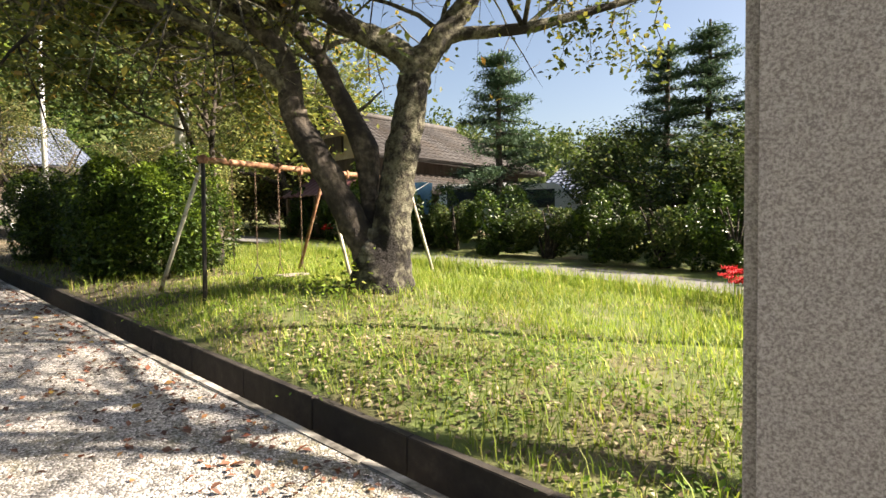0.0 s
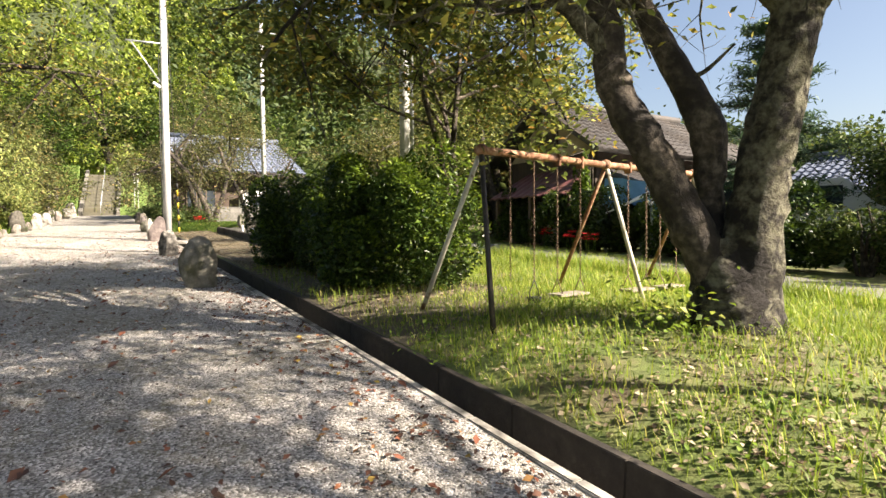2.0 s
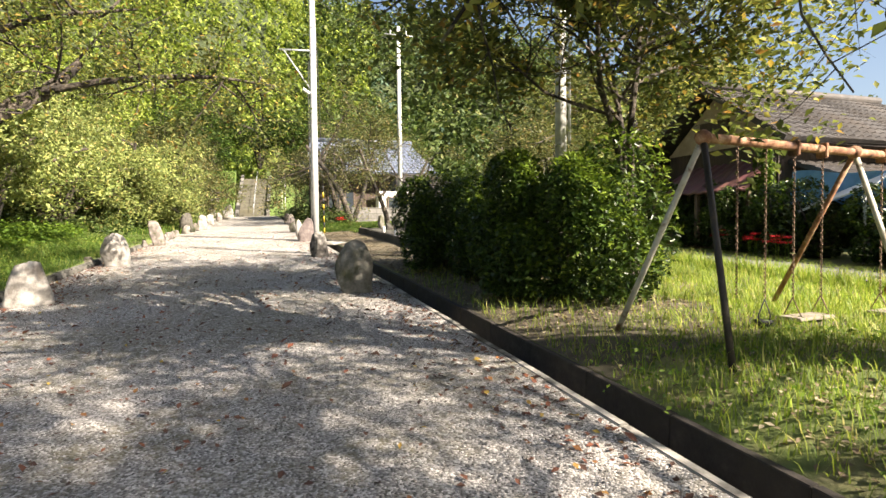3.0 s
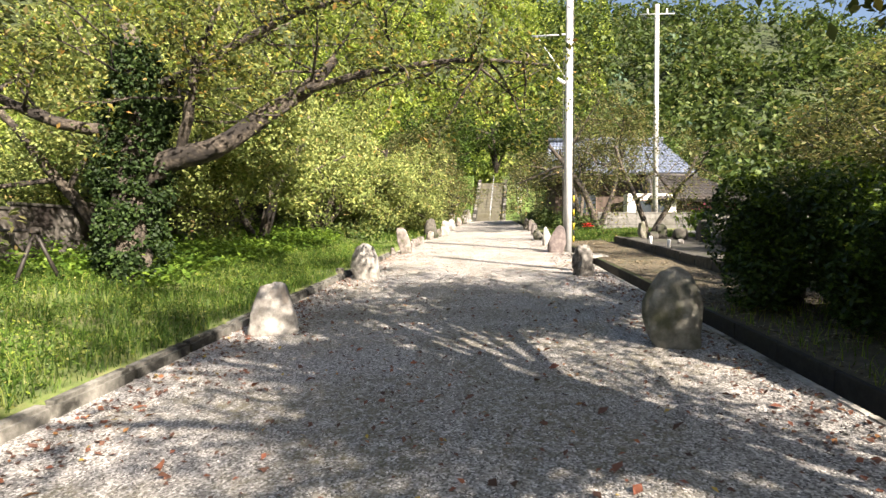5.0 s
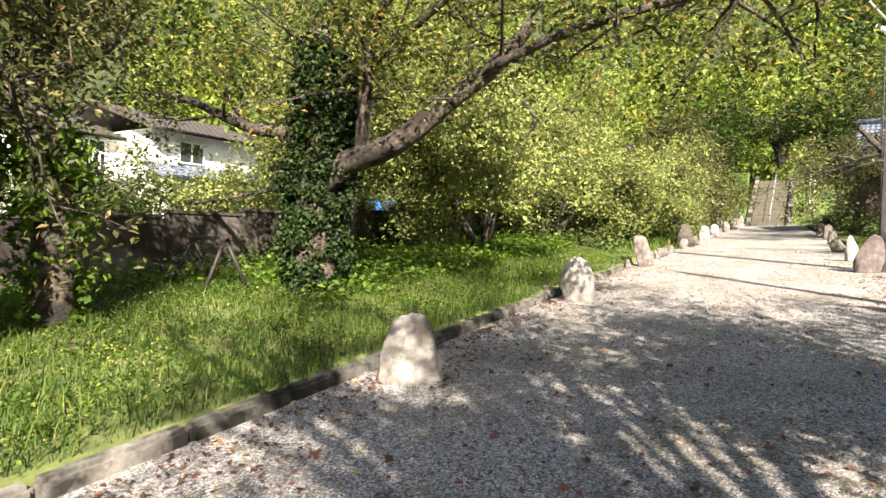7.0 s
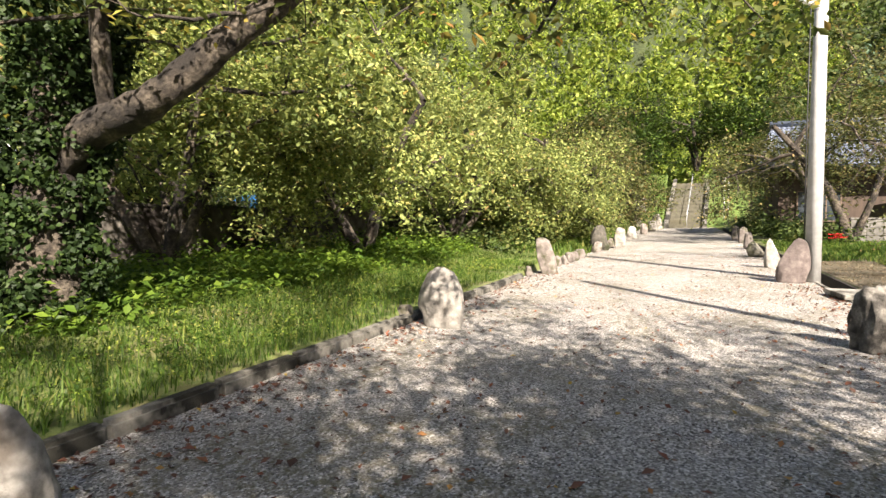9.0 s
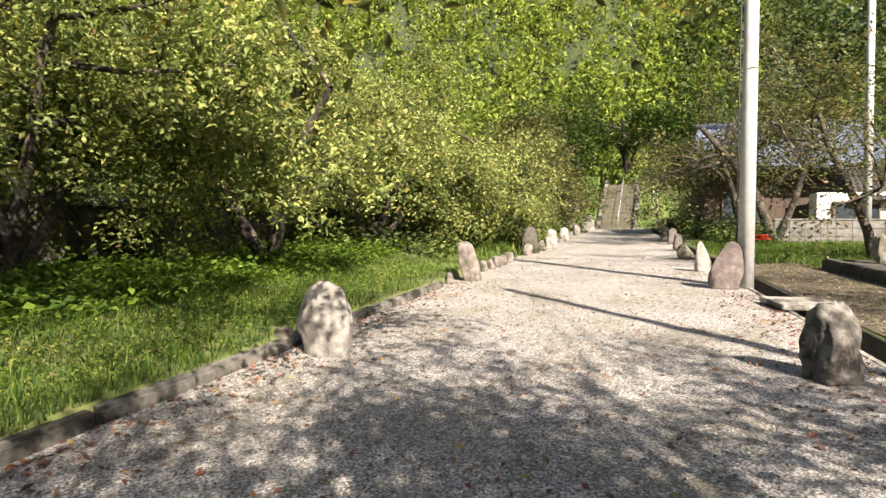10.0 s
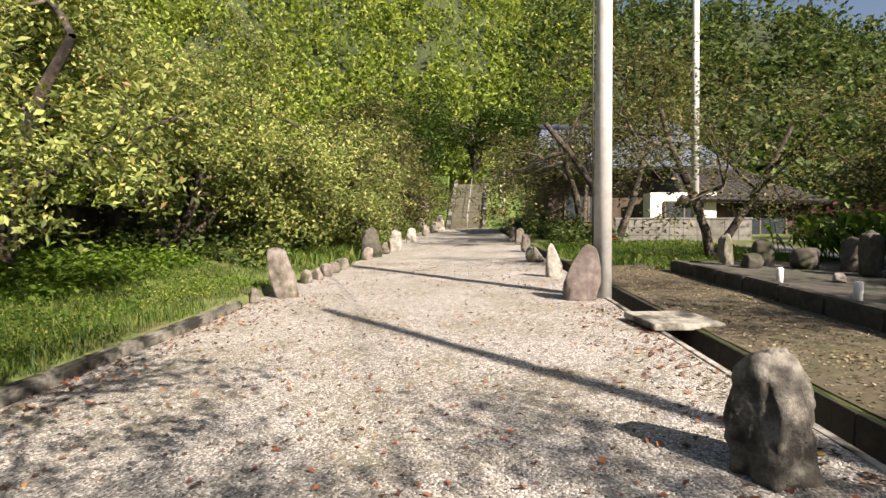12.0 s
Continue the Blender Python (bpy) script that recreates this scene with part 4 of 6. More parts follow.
def conifer(loc, height, radius, seed, label, n=9000):
    rng = np.random.default_rng(seed)
    t = thing("conifer", pose(*loc), label, "conifer", "conifers behind the hedge")
    pts = np.array([(0.04 * math.sin(k), 0.04 * math.cos(k * 1.3), height * k / 9 - 0.1) for k in range(10)])
    chunks = [tube_arrays(pts, np.linspace(0.15, 0.03, 10), 8, 0.05, rng)]
    tips = []
    levels = int(height * 2.4)
    for i in range(levels):
        z = height * (0.22 + 0.76 * i / levels)
        rad = radius * (1 - (z / height) ** 1.6) + 0.25
        for _ in range(5):
            a = rng.uniform(0, 6.28)
            ln = rad * rng.uniform(0.6, 1.1)
            d = np.array([math.cos(a), math.sin(a), rng.uniform(-0.25, 0.12)])
            line = np.array([np.array([0, 0, z]) + d * ln * u + np.array([0, 0, 0.25 * u * u * ln * 0.4]) for u in np.linspace(0, 1, 5)])
            chunks.append(tube_arrays(line, np.linspace(0.03, 0.008, 5), 4))
            tips += [line[0] + (line[-1] - line[0]) * u for u in rng.uniform(0.25, 1.0, 9)]
    V, F = join_arrays(chunks)
    mesh_ob("trunk", V, F, M_BARK_DARK, t, True)
    tp = np.array(tips)
    c = tp[rng.integers(0, len(tp), n)] + rng.normal(size=(n, 3)) * np.array([0.17, 0.17, 0.06])
    V, F = leaf_arrays(c, 0.19, 0.035, rng, 0.8, 0.1)
    mesh_ob("needles", V, F, L_CONIFER, t)
    return t


conifer(G(-9.7, 13.0), 5.6, 1.5, 81, "layered blue-green conifer beside the old house", 12000)
conifer(G(-6.2, 16.2), 5.9, 1.7, 82, "tall dark conifer behind the hedge", 10000)
conifer(G(-5.0, 15.9), 6.2, 1.8, 83, "tall dark conifer behind the hedge", 11000)
conifer(G(-3.6, 16.6), 5.6, 1.7, 87, "tall dark conifer behind the hedge", 10000)
for k, (x, y) in enumerate(((-5.4, 14.2), (-4.0, 14.6), (-7.2, 15.4))):
    make_tree(G(x, y), "loose green garden tree behind the hedge", "tree", [((0.1, 0.2, 1.0), 2.3, 0.1, 0), ((-0.3, 0.0, 1.0), 2.1, 0.08, 0), ((0.2, -0.3, 0.9), 1.9, 0.07, 0)],
              L_WOODS, M_BARK_DARK, 880 + k, 8000, (0.12, 0.06), 0.3, 0.75, 0.08, (3, 4), group="evergreen garden trees behind the hedge")
make_tree(G(-9.0, 17.3), "rounded clipped garden tree behind the hedge", "tree", [((0.0, 0.0, 1.0), 3.0, 0.14, 0), ((0.2, 0.1, 1.0), 2.8, 0.1, 0.4)],
          L_WOODS, M_BARK_DARK, 84, 13000, (0.12, 0.06), 0.3, 0.7, 0.15, (3, 4), max_level=2)
make_tree(G(-1.5, 18.5), "loose green garden tree behind the hedge", "tree", [((0.1, 0.2, 1.0), 3.0, 0.12, 0), ((-0.3, 0.0, 1.0), 2.8, 0.1, 0)],
          L_WOODS, M_BARK_DARK, 85, 12000, (0.13, 0.06), 0.3, 0.7, 0.1, (3, 4))
make_tree(G(-3.2, 14.0), "small dark garden tree behind the hedge", "tree", [((0.1, 0.2, 1.0), 2.2, 0.1, 0), ((-0.3, 0.0, 1.0), 2.0, 0.08, 0)],
          L_WOODS, M_BARK_DARK, 86, 9000, (0.12, 0.06), 0.28, 0.7, 0.1, (3, 4))

HEDGE = "hedge shrubs along the narrow road"
hs = [shrub(G(5.0, 11.2), (1.05, 0.7, 1.7), "scruffy dark green hedge shrub beside the road", L_SHRUB, L_SHRUB, 91, 5600, (0.10, 0.05), "hedge_shrub", HEDGE, 8),
      shrub(G(3.6, 11.3), (1.05, 0.75, 1.5), "scruffy olive green hedge shrub with dark gaps", L_WOODS, L_WOODS, 92, 5200, (0.10, 0.05), "hedge_shrub", HEDGE, 8)]
hr = random.Random(5)
for k in range(13):
    x = 2.2 - 1.32 * k
    copy_thing(hs[k % 2], pose(*G(x, 11.15 + hr.uniform(-0.15, 0.25)), 0, 0, hr.uniform(0, 360)))
for x, y in ((-15.6, 11.2), (-16.8, 11.4), (-12.9, 10.9), (-14.2, 11.0)):
    copy_thing(hs[0], pose(*G(x, y), 0, 0, hr.uniform(0, 360)))


# never in view: added for the dappled shade its crown throws on the lane
make_tree(G(3.7, 5.0), "unseen cherry tree added to shade the start of the lane", "tree", [((-0.2, -0.1, 1.0), 5.6, 0.2, 0), ((-0.45, -0.1, 1.0), 6.0, 0.16, 0), ((-0.55, 0.0, 1.0), 6.2, 0.15, 0), ((-0.4, -0.4, 1.0), 6.0, 0.14, 0)],
          L_CHERRY, M_BARK, 95, 52000, (0.11, 0.055), 0.25, 0.7, 0.26, (4, 5), first=0.8, keep=0.5, gap=1.3)


dk = make_tree((-64.0, 8.6, 3.8), "dark broad tree crowding the steps", "tree", [((0.1, -0.1, 1.0), 5.6, 0.25, 0), ((-0.3, 0.3, 1.0), 5.2, 0.2, 0), ((0.3, 0.3, 0.9), 4.6, 0.18, 0)],
               L_SHRUB, M_BARK_DARK, 96, 8500, (0.34, 0.15), 0.5, 0.75, 0.05, (3, 4), group="dark trees round the steps")
for k, (x, y, z) in enumerate(((-70.5, 5.8, 7.0), (-74.5, 0.8, 9.2), (-66.5, -5.0, 5.8), (-74.0, -4.0, 8.5), (-60.0, 11.5, 3.6), (-74.0, 5.5, 8.5), (-64.0, -9.0, 4.6))):
    copy_thing(dk, pose(x, y, z, 0, 0, 55 * k))


# ---- hills ----
def skyline(a):
    """Height angle of the wooded hills by direction, in degrees counterclockwise from +y."""
    return float(np.interp(a, [-180, -90, -20, 20, 45, 55, 62, 75, 84, 92, 140, 160, 200, 240], [8, 8, 6, 7, 12, 16, 20, 23, 24, 31, 31, 27, 15, 8]))


hv, hf = [], []
angs = list(range(-120, 241, 4))
rads = [66, 74, 84, 96, 112, 135, 170, 230]
for a in angs:
    el = math.tan(radians(skyline(a)))
    for r in rads:
        x, y = -12 - r * math.sin(radians(a)), r * math.cos(radians(a))
        u = (r - 66) / (170 - 66)
        h = el * (60 + 50 * min(1, u)) * smoothstep(0, 1, u) * 1.35 if u < 1 else el * 110 * 1.35
        hv.append((x, y, 3.0 * smoothstep(0, 60, -x) - 1.0 + h + 2.5 * noise.noise((x * 0.03, y * 0.03, 2.0)) * min(1, u * 3)))
nr = len(rads)
for i in range(len(angs) - 1):
    for k in range(nr - 1):
        hf.append((i * nr + k, (i + 1) * nr + k, (i + 1) * nr + k + 1, i * nr + k + 1))
tagged(mesh_ob("hillside", hv, hf, M_HILL, None, True), "steep wooded hillside closing the valley", "hill", kind="structure")
HV = np.array(hv).reshape(len(angs), nr, 3)


def hill_point(rng, a_lo, a_hi, u_lo=0.0, u_hi=5.6):
    fa = (rng.uniform(a_lo, a_hi) + 120) / 4
    fr = rng.uniform(u_lo, u_hi)
    i, k = int(fa), int(fr)
    p, q = fa - i, fr - k
    return (HV[i, k] * (1 - p) + HV[i + 1, k] * p) * (1 - q) + (HV[i, k + 1] * (1 - p) + HV[i + 1, k + 1] * p) * q


def woods(name, label, mat, seed, count, a_lo, a_hi, u_lo, u_hi, crown, per, leaf):
    rng = np.random.default_rng(seed)
    C = []
    for _ in range(count):
        p = hill_point(rng, a_lo, a_hi, u_lo, u_hi)
        s = crown * rng.uniform(0.6, 1.35)
        d = rng.normal(size=(per, 3))
        d /= np.linalg.norm(d, axis=1)[:, None]
        d *= (1 - np.abs(rng.normal(size=(per, 1))) * 0.22)
        C.append(p + np.array([0, 0, s * 0.9]) + d * np.array([s, s, s * 1.15]))
    V, F = leaf_arrays(np.concatenate(C), leaf, leaf * 0.55, rng, 0.5, 0.5)
    tagged(mesh_ob(name, V, F, mat), label, "woods", kind="stuff")


def bamboo(seed, count, a_lo, a_hi, u_lo, u_hi, label):
    """Feathery domed culm tops, each leaning over at the tip, with leaves hanging from the dome."""
    rng = np.random.default_rng(seed)
    C = []
    for _ in range(count):
        p = hill_point(rng, a_lo, a_hi, u_lo, u_hi)
        s, lean = rng.uniform(1.5, 2.9), rng.normal(size=2) * 0.5
        n = 85
        u = rng.random(n) ** 0.7
        a = rng.uniform(0, 6.28, n)
        rad = s * np.sqrt(1 - (1 - u) ** 2) * (0.75 + 0.3 * rng.random(n))
        z = s * 2.6 * (1 - u) - 0.4 * u * s + rng.normal(size=n) * 0.15
        C.append(p + np.stack([np.cos(a) * rad + lean[0] * (1 - u), np.sin(a) * rad + lean[1] * (1 - u), z + s * 0.6], 1))
    V, F = leaf_arrays(np.concatenate(C), 1.1, 0.5, rng, 0.35, 1.6)
    tagged(mesh_ob("bamboo_grove", V, F, L_BAMBOO), label, "woods", kind="stuff")


bamboo(101, 2300, 78, 150, 0.3, 6.8, "bright yellow-green bamboo covering the hillside")
woods("woods", "mixed green forest on the hillside", L_WOODS, 102, 1000, 10, 86, 0.0, 6.3, 3.4, 90, 1.2)
woods("woods", "mixed green forest beyond the bamboo", L_WOODS, 105, 420, 140, 215, 0.0, 5.95, 3.8, 66, 1.7)
woods("woods", "mixed trees at the foot of the bamboo", L_WOODS, 106, 110, 86, 140, 0.0, 2.5, 3.4, 80, 1.3)
woods("woods", "dark conifers scattered over the hillside", L_CONIFER, 103, 70, 30, 84, 0.2, 5.0, 2.8, 110, 1.1)
woods("woods", "dense green forest towards the ridge", L_WOODS, 104, 260, 50, 84, 2.6, 6.9, 4.0, 90, 1.4)


# ---- stones ----
def rock(loc, size, label, material, seed, yaw=0.0, taper=0.35, lean=0.0, group="standing stones along the lane", facets=9, crag=1.0, name="standing_stone", profile=None, skew=0.0, flutes=0.0):
    """A field stone set on end: facetted, tapered, rough."""
    rng = np.random.default_rng(seed)
    bm = bmesh.new()
    bmesh.ops.create_icosphere(bm, subdivisions=4, radius=1.0)
    cuts = []
    for _ in range(facets):
        n = rng.normal(size=3)
        n[2] *= 0.6
        n /= np.linalg.norm(n)
        cuts.append((Vector(n), rng.uniform(0.62, 0.9)))
    for v in bm.verts:
        c = v.co.copy()
        m = max(abs(c.x), abs(c.y), abs(c.z))
        c = c * (0.55 + 0.45 / m) * 0.9
        for n, o in cuts:
            d = c.dot(n)
            if d > o:
                c -= n * (d - o) * 0.85
        c += c.normalized() * (0.10 * noise.noise(c * 1.6 + Vector((seed, 0, 0))) + 0.04 * crag * noise.noise(Vector((c.x * 5, c.y * 5, c.z * 2.2)) + Vector((0, seed, 0))) + 0.02 * crag * noise.noise(Vector((c.x * 13, c.y * 13, c.z * 7))))
        h = (c.z + 1) / 2
        k = 1 - taper * max(0.0, h) ** 1.3
        if profile:
            # breadth by height, keeping the facets' relief
            u = min(1.0, max(0.0, (c.z + 0.72) / 1.62))
            r0 = max(0.25, math.sqrt(max(0.0, 1 - (0.93 * c.z) ** 4)))
            k = float(np.interp(u, [p[0] for p in profile], [p[1] for p in profile])) * 2 / r0 * 0.92
            k *= 1 + flutes * math.sin(math.atan2(c.y, c.x) * 13 + 5 * c.z) + flutes * math.sin(math.atan2(c.y, c.x) * 21 - 3 * c.z)
            v.co = Vector((c.x * size[0] / 2 * k, c.y * size[1] / 2 * k + skew * u * size[2], (c.z + 0.72) * size[2] / 1.62))
            continue
        v.co = Vector((c.x * size[0] / 2 * k + lean * h * size[2], c.y * size[1] / 2 * k, (c.z + 0.72) * size[2] / 1.62))
    ob = part(name, bm, material, None, smooth=True)
    ob.matrix_basis = pose(*loc, 0, 0, yaw)
    tagged(ob, label, "stone", group)
    return ob


def onlane(x, y, dz=0.0):
    return (x, y, lane_z(x, y) + dz)


rock(onlane(-13.45, -3.4), (0.42, 0.78, 0.70), "pale standing stone with a broad flared foot beside the kerb", M_ROCK, 201, 28, 0.42, profile=[(0, 0.56), (0.3, 0.47), (0.6, 0.39), (0.85, 0.29), (1, 0.19)])
rock(onlane(-18.85, -3.3), (0.44, 0.76, 0.78), "pale upright stone with a dark stained rounded top", M_ROCK, 202, 12, 0.2, profile=[(0, 0.5), (0.4, 0.5), (0.7, 0.47), (0.88, 0.37), (1, 0.26)], skew=-0.08)
rock(onlane(-25.6, -3.32), (0.34, 0.58, 0.86), "grey slab stone leaning away from the lane", M_ROCK_DARK, 203, 8, 0.12, profile=[(0, 0.42), (0.4, 0.48), (0.75, 0.5), (0.92, 0.48), (1, 0.44)], skew=-0.26)
rock(onlane(-12.6, 1.30), (0.48, 0.80, 0.86), "big greenish-grey angular stone at the gutter", M_ROCK_GREEN, 204, -14, 0.25, facets=16, crag=1.6, profile=[(0, 0.5), (0.3, 0.5), (0.6, 0.47), (0.8, 0.38), (0.93, 0.27), (1, 0.17)], skew=0.10)
rock(onlane(-18.75, 1.47), (0.50, 0.56, 0.65), "craggy fluted dark stone beside the gutter", M_ROCK_FLUTED, 205, 30, 0.30, facets=18, crag=2.6, profile=[(0, 0.5), (0.3, 0.47), (0.6, 0.46), (0.8, 0.42), (0.95, 0.36), (1, 0.32)], flutes=0.035)
rock(onlane(-24.55, 1.58), (0.32, 0.70, 0.86), "pointed reddish-brown stone beside the utility pole", M_ROCK_RED, 206, 5, 0.45, profile=[(0, 0.5), (0.3, 0.5), (0.55, 0.44), (0.8, 0.33), (0.94, 0.24), (1, 0.16)], skew=0.16)
rock(onlane(-27.6, 1.7), (0.28, 0.52, 0.68), "white pointed upright standing stone", M_ROCK, 207, 5, 0.5, profile=[(0, 0.5), (0.4, 0.42), (0.75, 0.32), (0.93, 0.22), (1, 0.14)], skew=-0.14)
rock(onlane(-31.0, 1.68), (0.6, 0.66, 0.48), "low mossy wedge-shaped stone", M_ROCK_GREEN, 208, 0, 0.45, profile=[(0, 0.5), (0.4, 0.42), (0.8, 0.24), (1, 0.08)], skew=-0.2)
rock(onlane(-34.6, 1.8), (0.4, 0.4, 0.6), "small dark rounded lane-side stone", M_ROCK_DARK, 209, 0, 0.3)
rock(onlane(-38.6, 2.0), (0.4, 0.45, 0.66), "grey upright lane-side standing stone", M_ROCK_DARK, 210, 0, 0.2)
rock(onlane(-40.9, 1.9), (0.4, 0.48, 0.68), "grey upright lane-side standing stone", M_ROCK_DARK, 211, 0, 0.2)
rock(onlane(-34.1, -3.25), (0.85, 0.98, 0.95), "dark craggy weathered lane-side boulder", M_CONC_DARK, 214, 25, 0.42, facets=22, crag=4.0)
rock(onlane(-36.3, -2.75), (0.45, 0.60, 0.80), "pale squarish upright stone", M_ROCK, 213, 0, 0.1)
rock(onlane(-42.7, -2.75), (0.5, 0.66, 0.68), "pale rounded upright stone", M_ROCK, 214, 0, 0.3)
rock(onlane(-49.0, -2.55), (0.5, 0.6, 0.68), "grey upright lane-side standing stone", M_ROCK_DARK, 215, 0, 0.3)
rock(onlane(-54.0, -2.3), (0.6, 0.8, 0.8), "pale broad lane-side standing stone", M_ROCK, 216, 0, 0.35)
rock(onlane(-58.8, -2.2), (0.7, 1.1, 1.2), "white pointed stone at the foot of the steps", M_ROCK, 217, 0, 0.5)
rock((-62.5, -3.6, 4.3), (0.6, 1.1, 1.5), "white pointed stone on the grassy bank", M_ROCK, 218, 0, 0.5)
EDGE = "rough edging stones on the grass side"
for k, (x, y, s) in enumerate(((-19.0, -3.95, 0.26), (-25.1, -3.72, 0.24), (-27.6, -3.55, 0.3), (-28.3, -3.5, 0.26), (-28.9, -3.45, 0.3), (-29.5, -3.4, 0.28), (-30.2, -3.35, 0.33), (-33.2, -3.2, 0.4), (-34.2, -3.1, 0.35), (-35.6, -3.0, 0.4), (-37.0, -2.95, 0.4))):
    rock(onlane(x, y), (s * 1.3, s, s), "small dark rough edging stone", M_ROCK_DARK, 230 + k, 20 * k, 0.3, group=EDGE, name="edging_stone")

# ---- granite gate post beside the start ----
bm = box_bm(-0.215, 0.215, -0.20, 0.20, 0.0, 2.7, 0.012)
gp = part("gate_post", bm, M_GRANITE, None)
gp.matrix_basis = pose(0.0, 0.85, lane_z(0.1, 0.9) - 0.05, 0, 0, 14.2)
tagged(gp, "tall square speckled granite gate post on gravel", "gate post")


# ---- poles ----
def tube_part(name, points, radii, material, parent, sides=12, label="", smooth=True):
    V, F = tube_arrays(points, radii, sides)
    n = len(V)
    ends = [tuple(range(sides))[::-1], tuple(range(n - sides, n))]
    faces = [tuple(int(i) for i in f) for f in F] + ends
    return mesh_ob(name, V, faces, material, parent, smooth, label)


pl = thing("utility_pole", pose(*onlane(-24.75, 1.98)), "tall pale concrete utility pole beside the gutter", "utility pole")
tube_part("pole", [(0, 0, -0.2), (0.0, 0.02, 4), (0, 0.04, 9.5)], [0.145, 0.125, 0.10], M_POLE, pl, 20)
tube_part("bracket_arm", [(0, 0, 6.75), (0.0, -0.05, 6.8)], [0.12, 0.12], M_GALV, pl)
tube_part("brace", [(0, -0.1, 5.55), (0, -1.0, 6.85)], [0.025, 0.025], M_GALV, pl, 8)
tube_part("cross_arm", [(0, 0.15, 6.9), (0, -1.15, 6.85)], [0.03, 0.03], M_GALV, pl, 8)
tube_part("lamp_stub", [(0, -0.1, 5.35), (0, -0.34, 5.5)], [0.05, 0.06], M_WHITE, pl, 10)
tube_part("downlead", [(0, -0.15, 0.4), (0.02, -0.16, 3), (0, -0.14, 6.5)], [0.012, 0.012, 0.012], M_WIRE, pl, 6)
for z in (3.0, 4.1, 5.2):
    tube_part("strap", [(0, 0.02, z), (0, 0.02, z + 0.05)], [0.138 - z * 0.004] * 2, M_GALV, pl, 18)
p2 = thing("utility_pole", pose(*G(-37.6, 8.5)), "slim pale utility pole behind the twin tree", "utility pole")
tube_part("pole", [(0, 0, -0.3), (0, 0, 11.9)], [0.15, 0.11], M_POLE, p2, 14)
tube_part("cross_arm", [(0, -0.9, 11.4), (0, 0.9, 11.4)], [0.035, 0.035], M_GALV, p2, 8)
for dy in (-0.5, 0.5):
    tube_part("insulator", [(0, dy, 11.4), (0, dy, 11.68)], [0.05, 0.035], M_WHITE, p2, 8)
p3 = thing("utility_pole", pose(*G(-14.0, 5.95)), "grey utility pole with a side conduit above the shrubs", "utility pole")
tube_part("pole", [(0, 0, -0.2), (0, 0, 9.6)], [0.13, 0.095], M_POLE, p3, 14)
tube_part("conduit", [(0.1, 0.14, 2.5), (0.1, 0.14, 8.4)], [0.035, 0.035], M_GALV, p3, 8)
tube_part("cross_arm", [(-0.5, -0.5, 8.8), (0.5, 0.5, 8.8)], [0.035, 0.035], M_GALV, p3, 8)
for k, (a, b, sag) in enumerate((((-24.75, 1.98, 10.2), (-37.6, 8.5, 13.3), 0.4), ((-24.75, 1.98, 10.0), (-14.0, 5.95, 9.6), 0.5), ((-14.0, 5.95, 9.4), (16.0, 12.0, 8.2), 1.0), ((-14.2, 5.75, 9.6), (16.0, 11.6, 8.4), 1.0))):
    a, b = np.array(a), np.array(b)
    pts = [a + (b - a) * u - np.array([0, 0, sag * 4 * u * (1 - u)]) for u in np.linspace(0, 1, 15)]
    V, F = tube_arrays(pts, [0.012] * 15, 5)
    tagged(mesh_ob("overhead_wire", V, F, M_WIRE), "thin black overhead wire between poles", "wire", "overhead wires")
lp = thing("lamp_post", pose(*G(-1.33, 6.02)), "slim galvanised lamp post with a black foot in grass", "lamp post")
tube_part("post", [(0, 0, 0.0), (0, 0, 5.4)], [0.062, 0.058], M_GALV, lp, 16)
tube_part("foot", [(0, 0, -0.15), (0, 0, 0.2)], [0.068, 0.068], M_BLACK, lp, 16)
gs = thing("stay_wire", pose(*G(-28.4, 2.75)), "steel stay wire with a yellow and black guard", "stay wire")
tube_part("wire", [(0, 0, 0), (1.2, -0.2, 3.0), (4.3, -0.72, 8.3)], [0.012] * 3, M_WIRE, gs, 6)
for k in range(8):
    tube_part("guard_band", [(0.1 * k, -0.016 * k, 0.25 * k), (0.1 * (k + 1), -0.016 * (k + 1), 0.25 * (k + 1) - 0.004)], [0.03, 0.03], M_YELLOW if k % 2 == 0 else M_BLACK, gs, 8)

# ---- swings ----
sw = thing("swing_set", pose(0, 0, 0), "old rusted steel swing set with chain swings on grass", "swing set")
A1, A2, A3 = np.array([-7.29, 3.38, 2.40]), np.array([-7.50, 5.44, 2.37]), np.array([-7.71, 7.45, 2.36])
bar = smooth_line([A1 + (A1 - A2) * 0.03, (A1 + A2) / 2, A2, (A2 + A3) / 2, A3 + (A3 - A2) * 0.03], 21)
tube_part("top_bar", bar, [0.042] * 21, M_RUST, sw, 12)


def leg(a, x, y, mat, label=""):
    z = ground_z(x, y) - 0.05
    tube_part("leg", [a, ((a[0] + x) / 2, (a[1] + y) / 2, (a[2] + z) / 2), (x, y, z)], [0.027, 0.027, 0.027], mat, sw, 10, label)


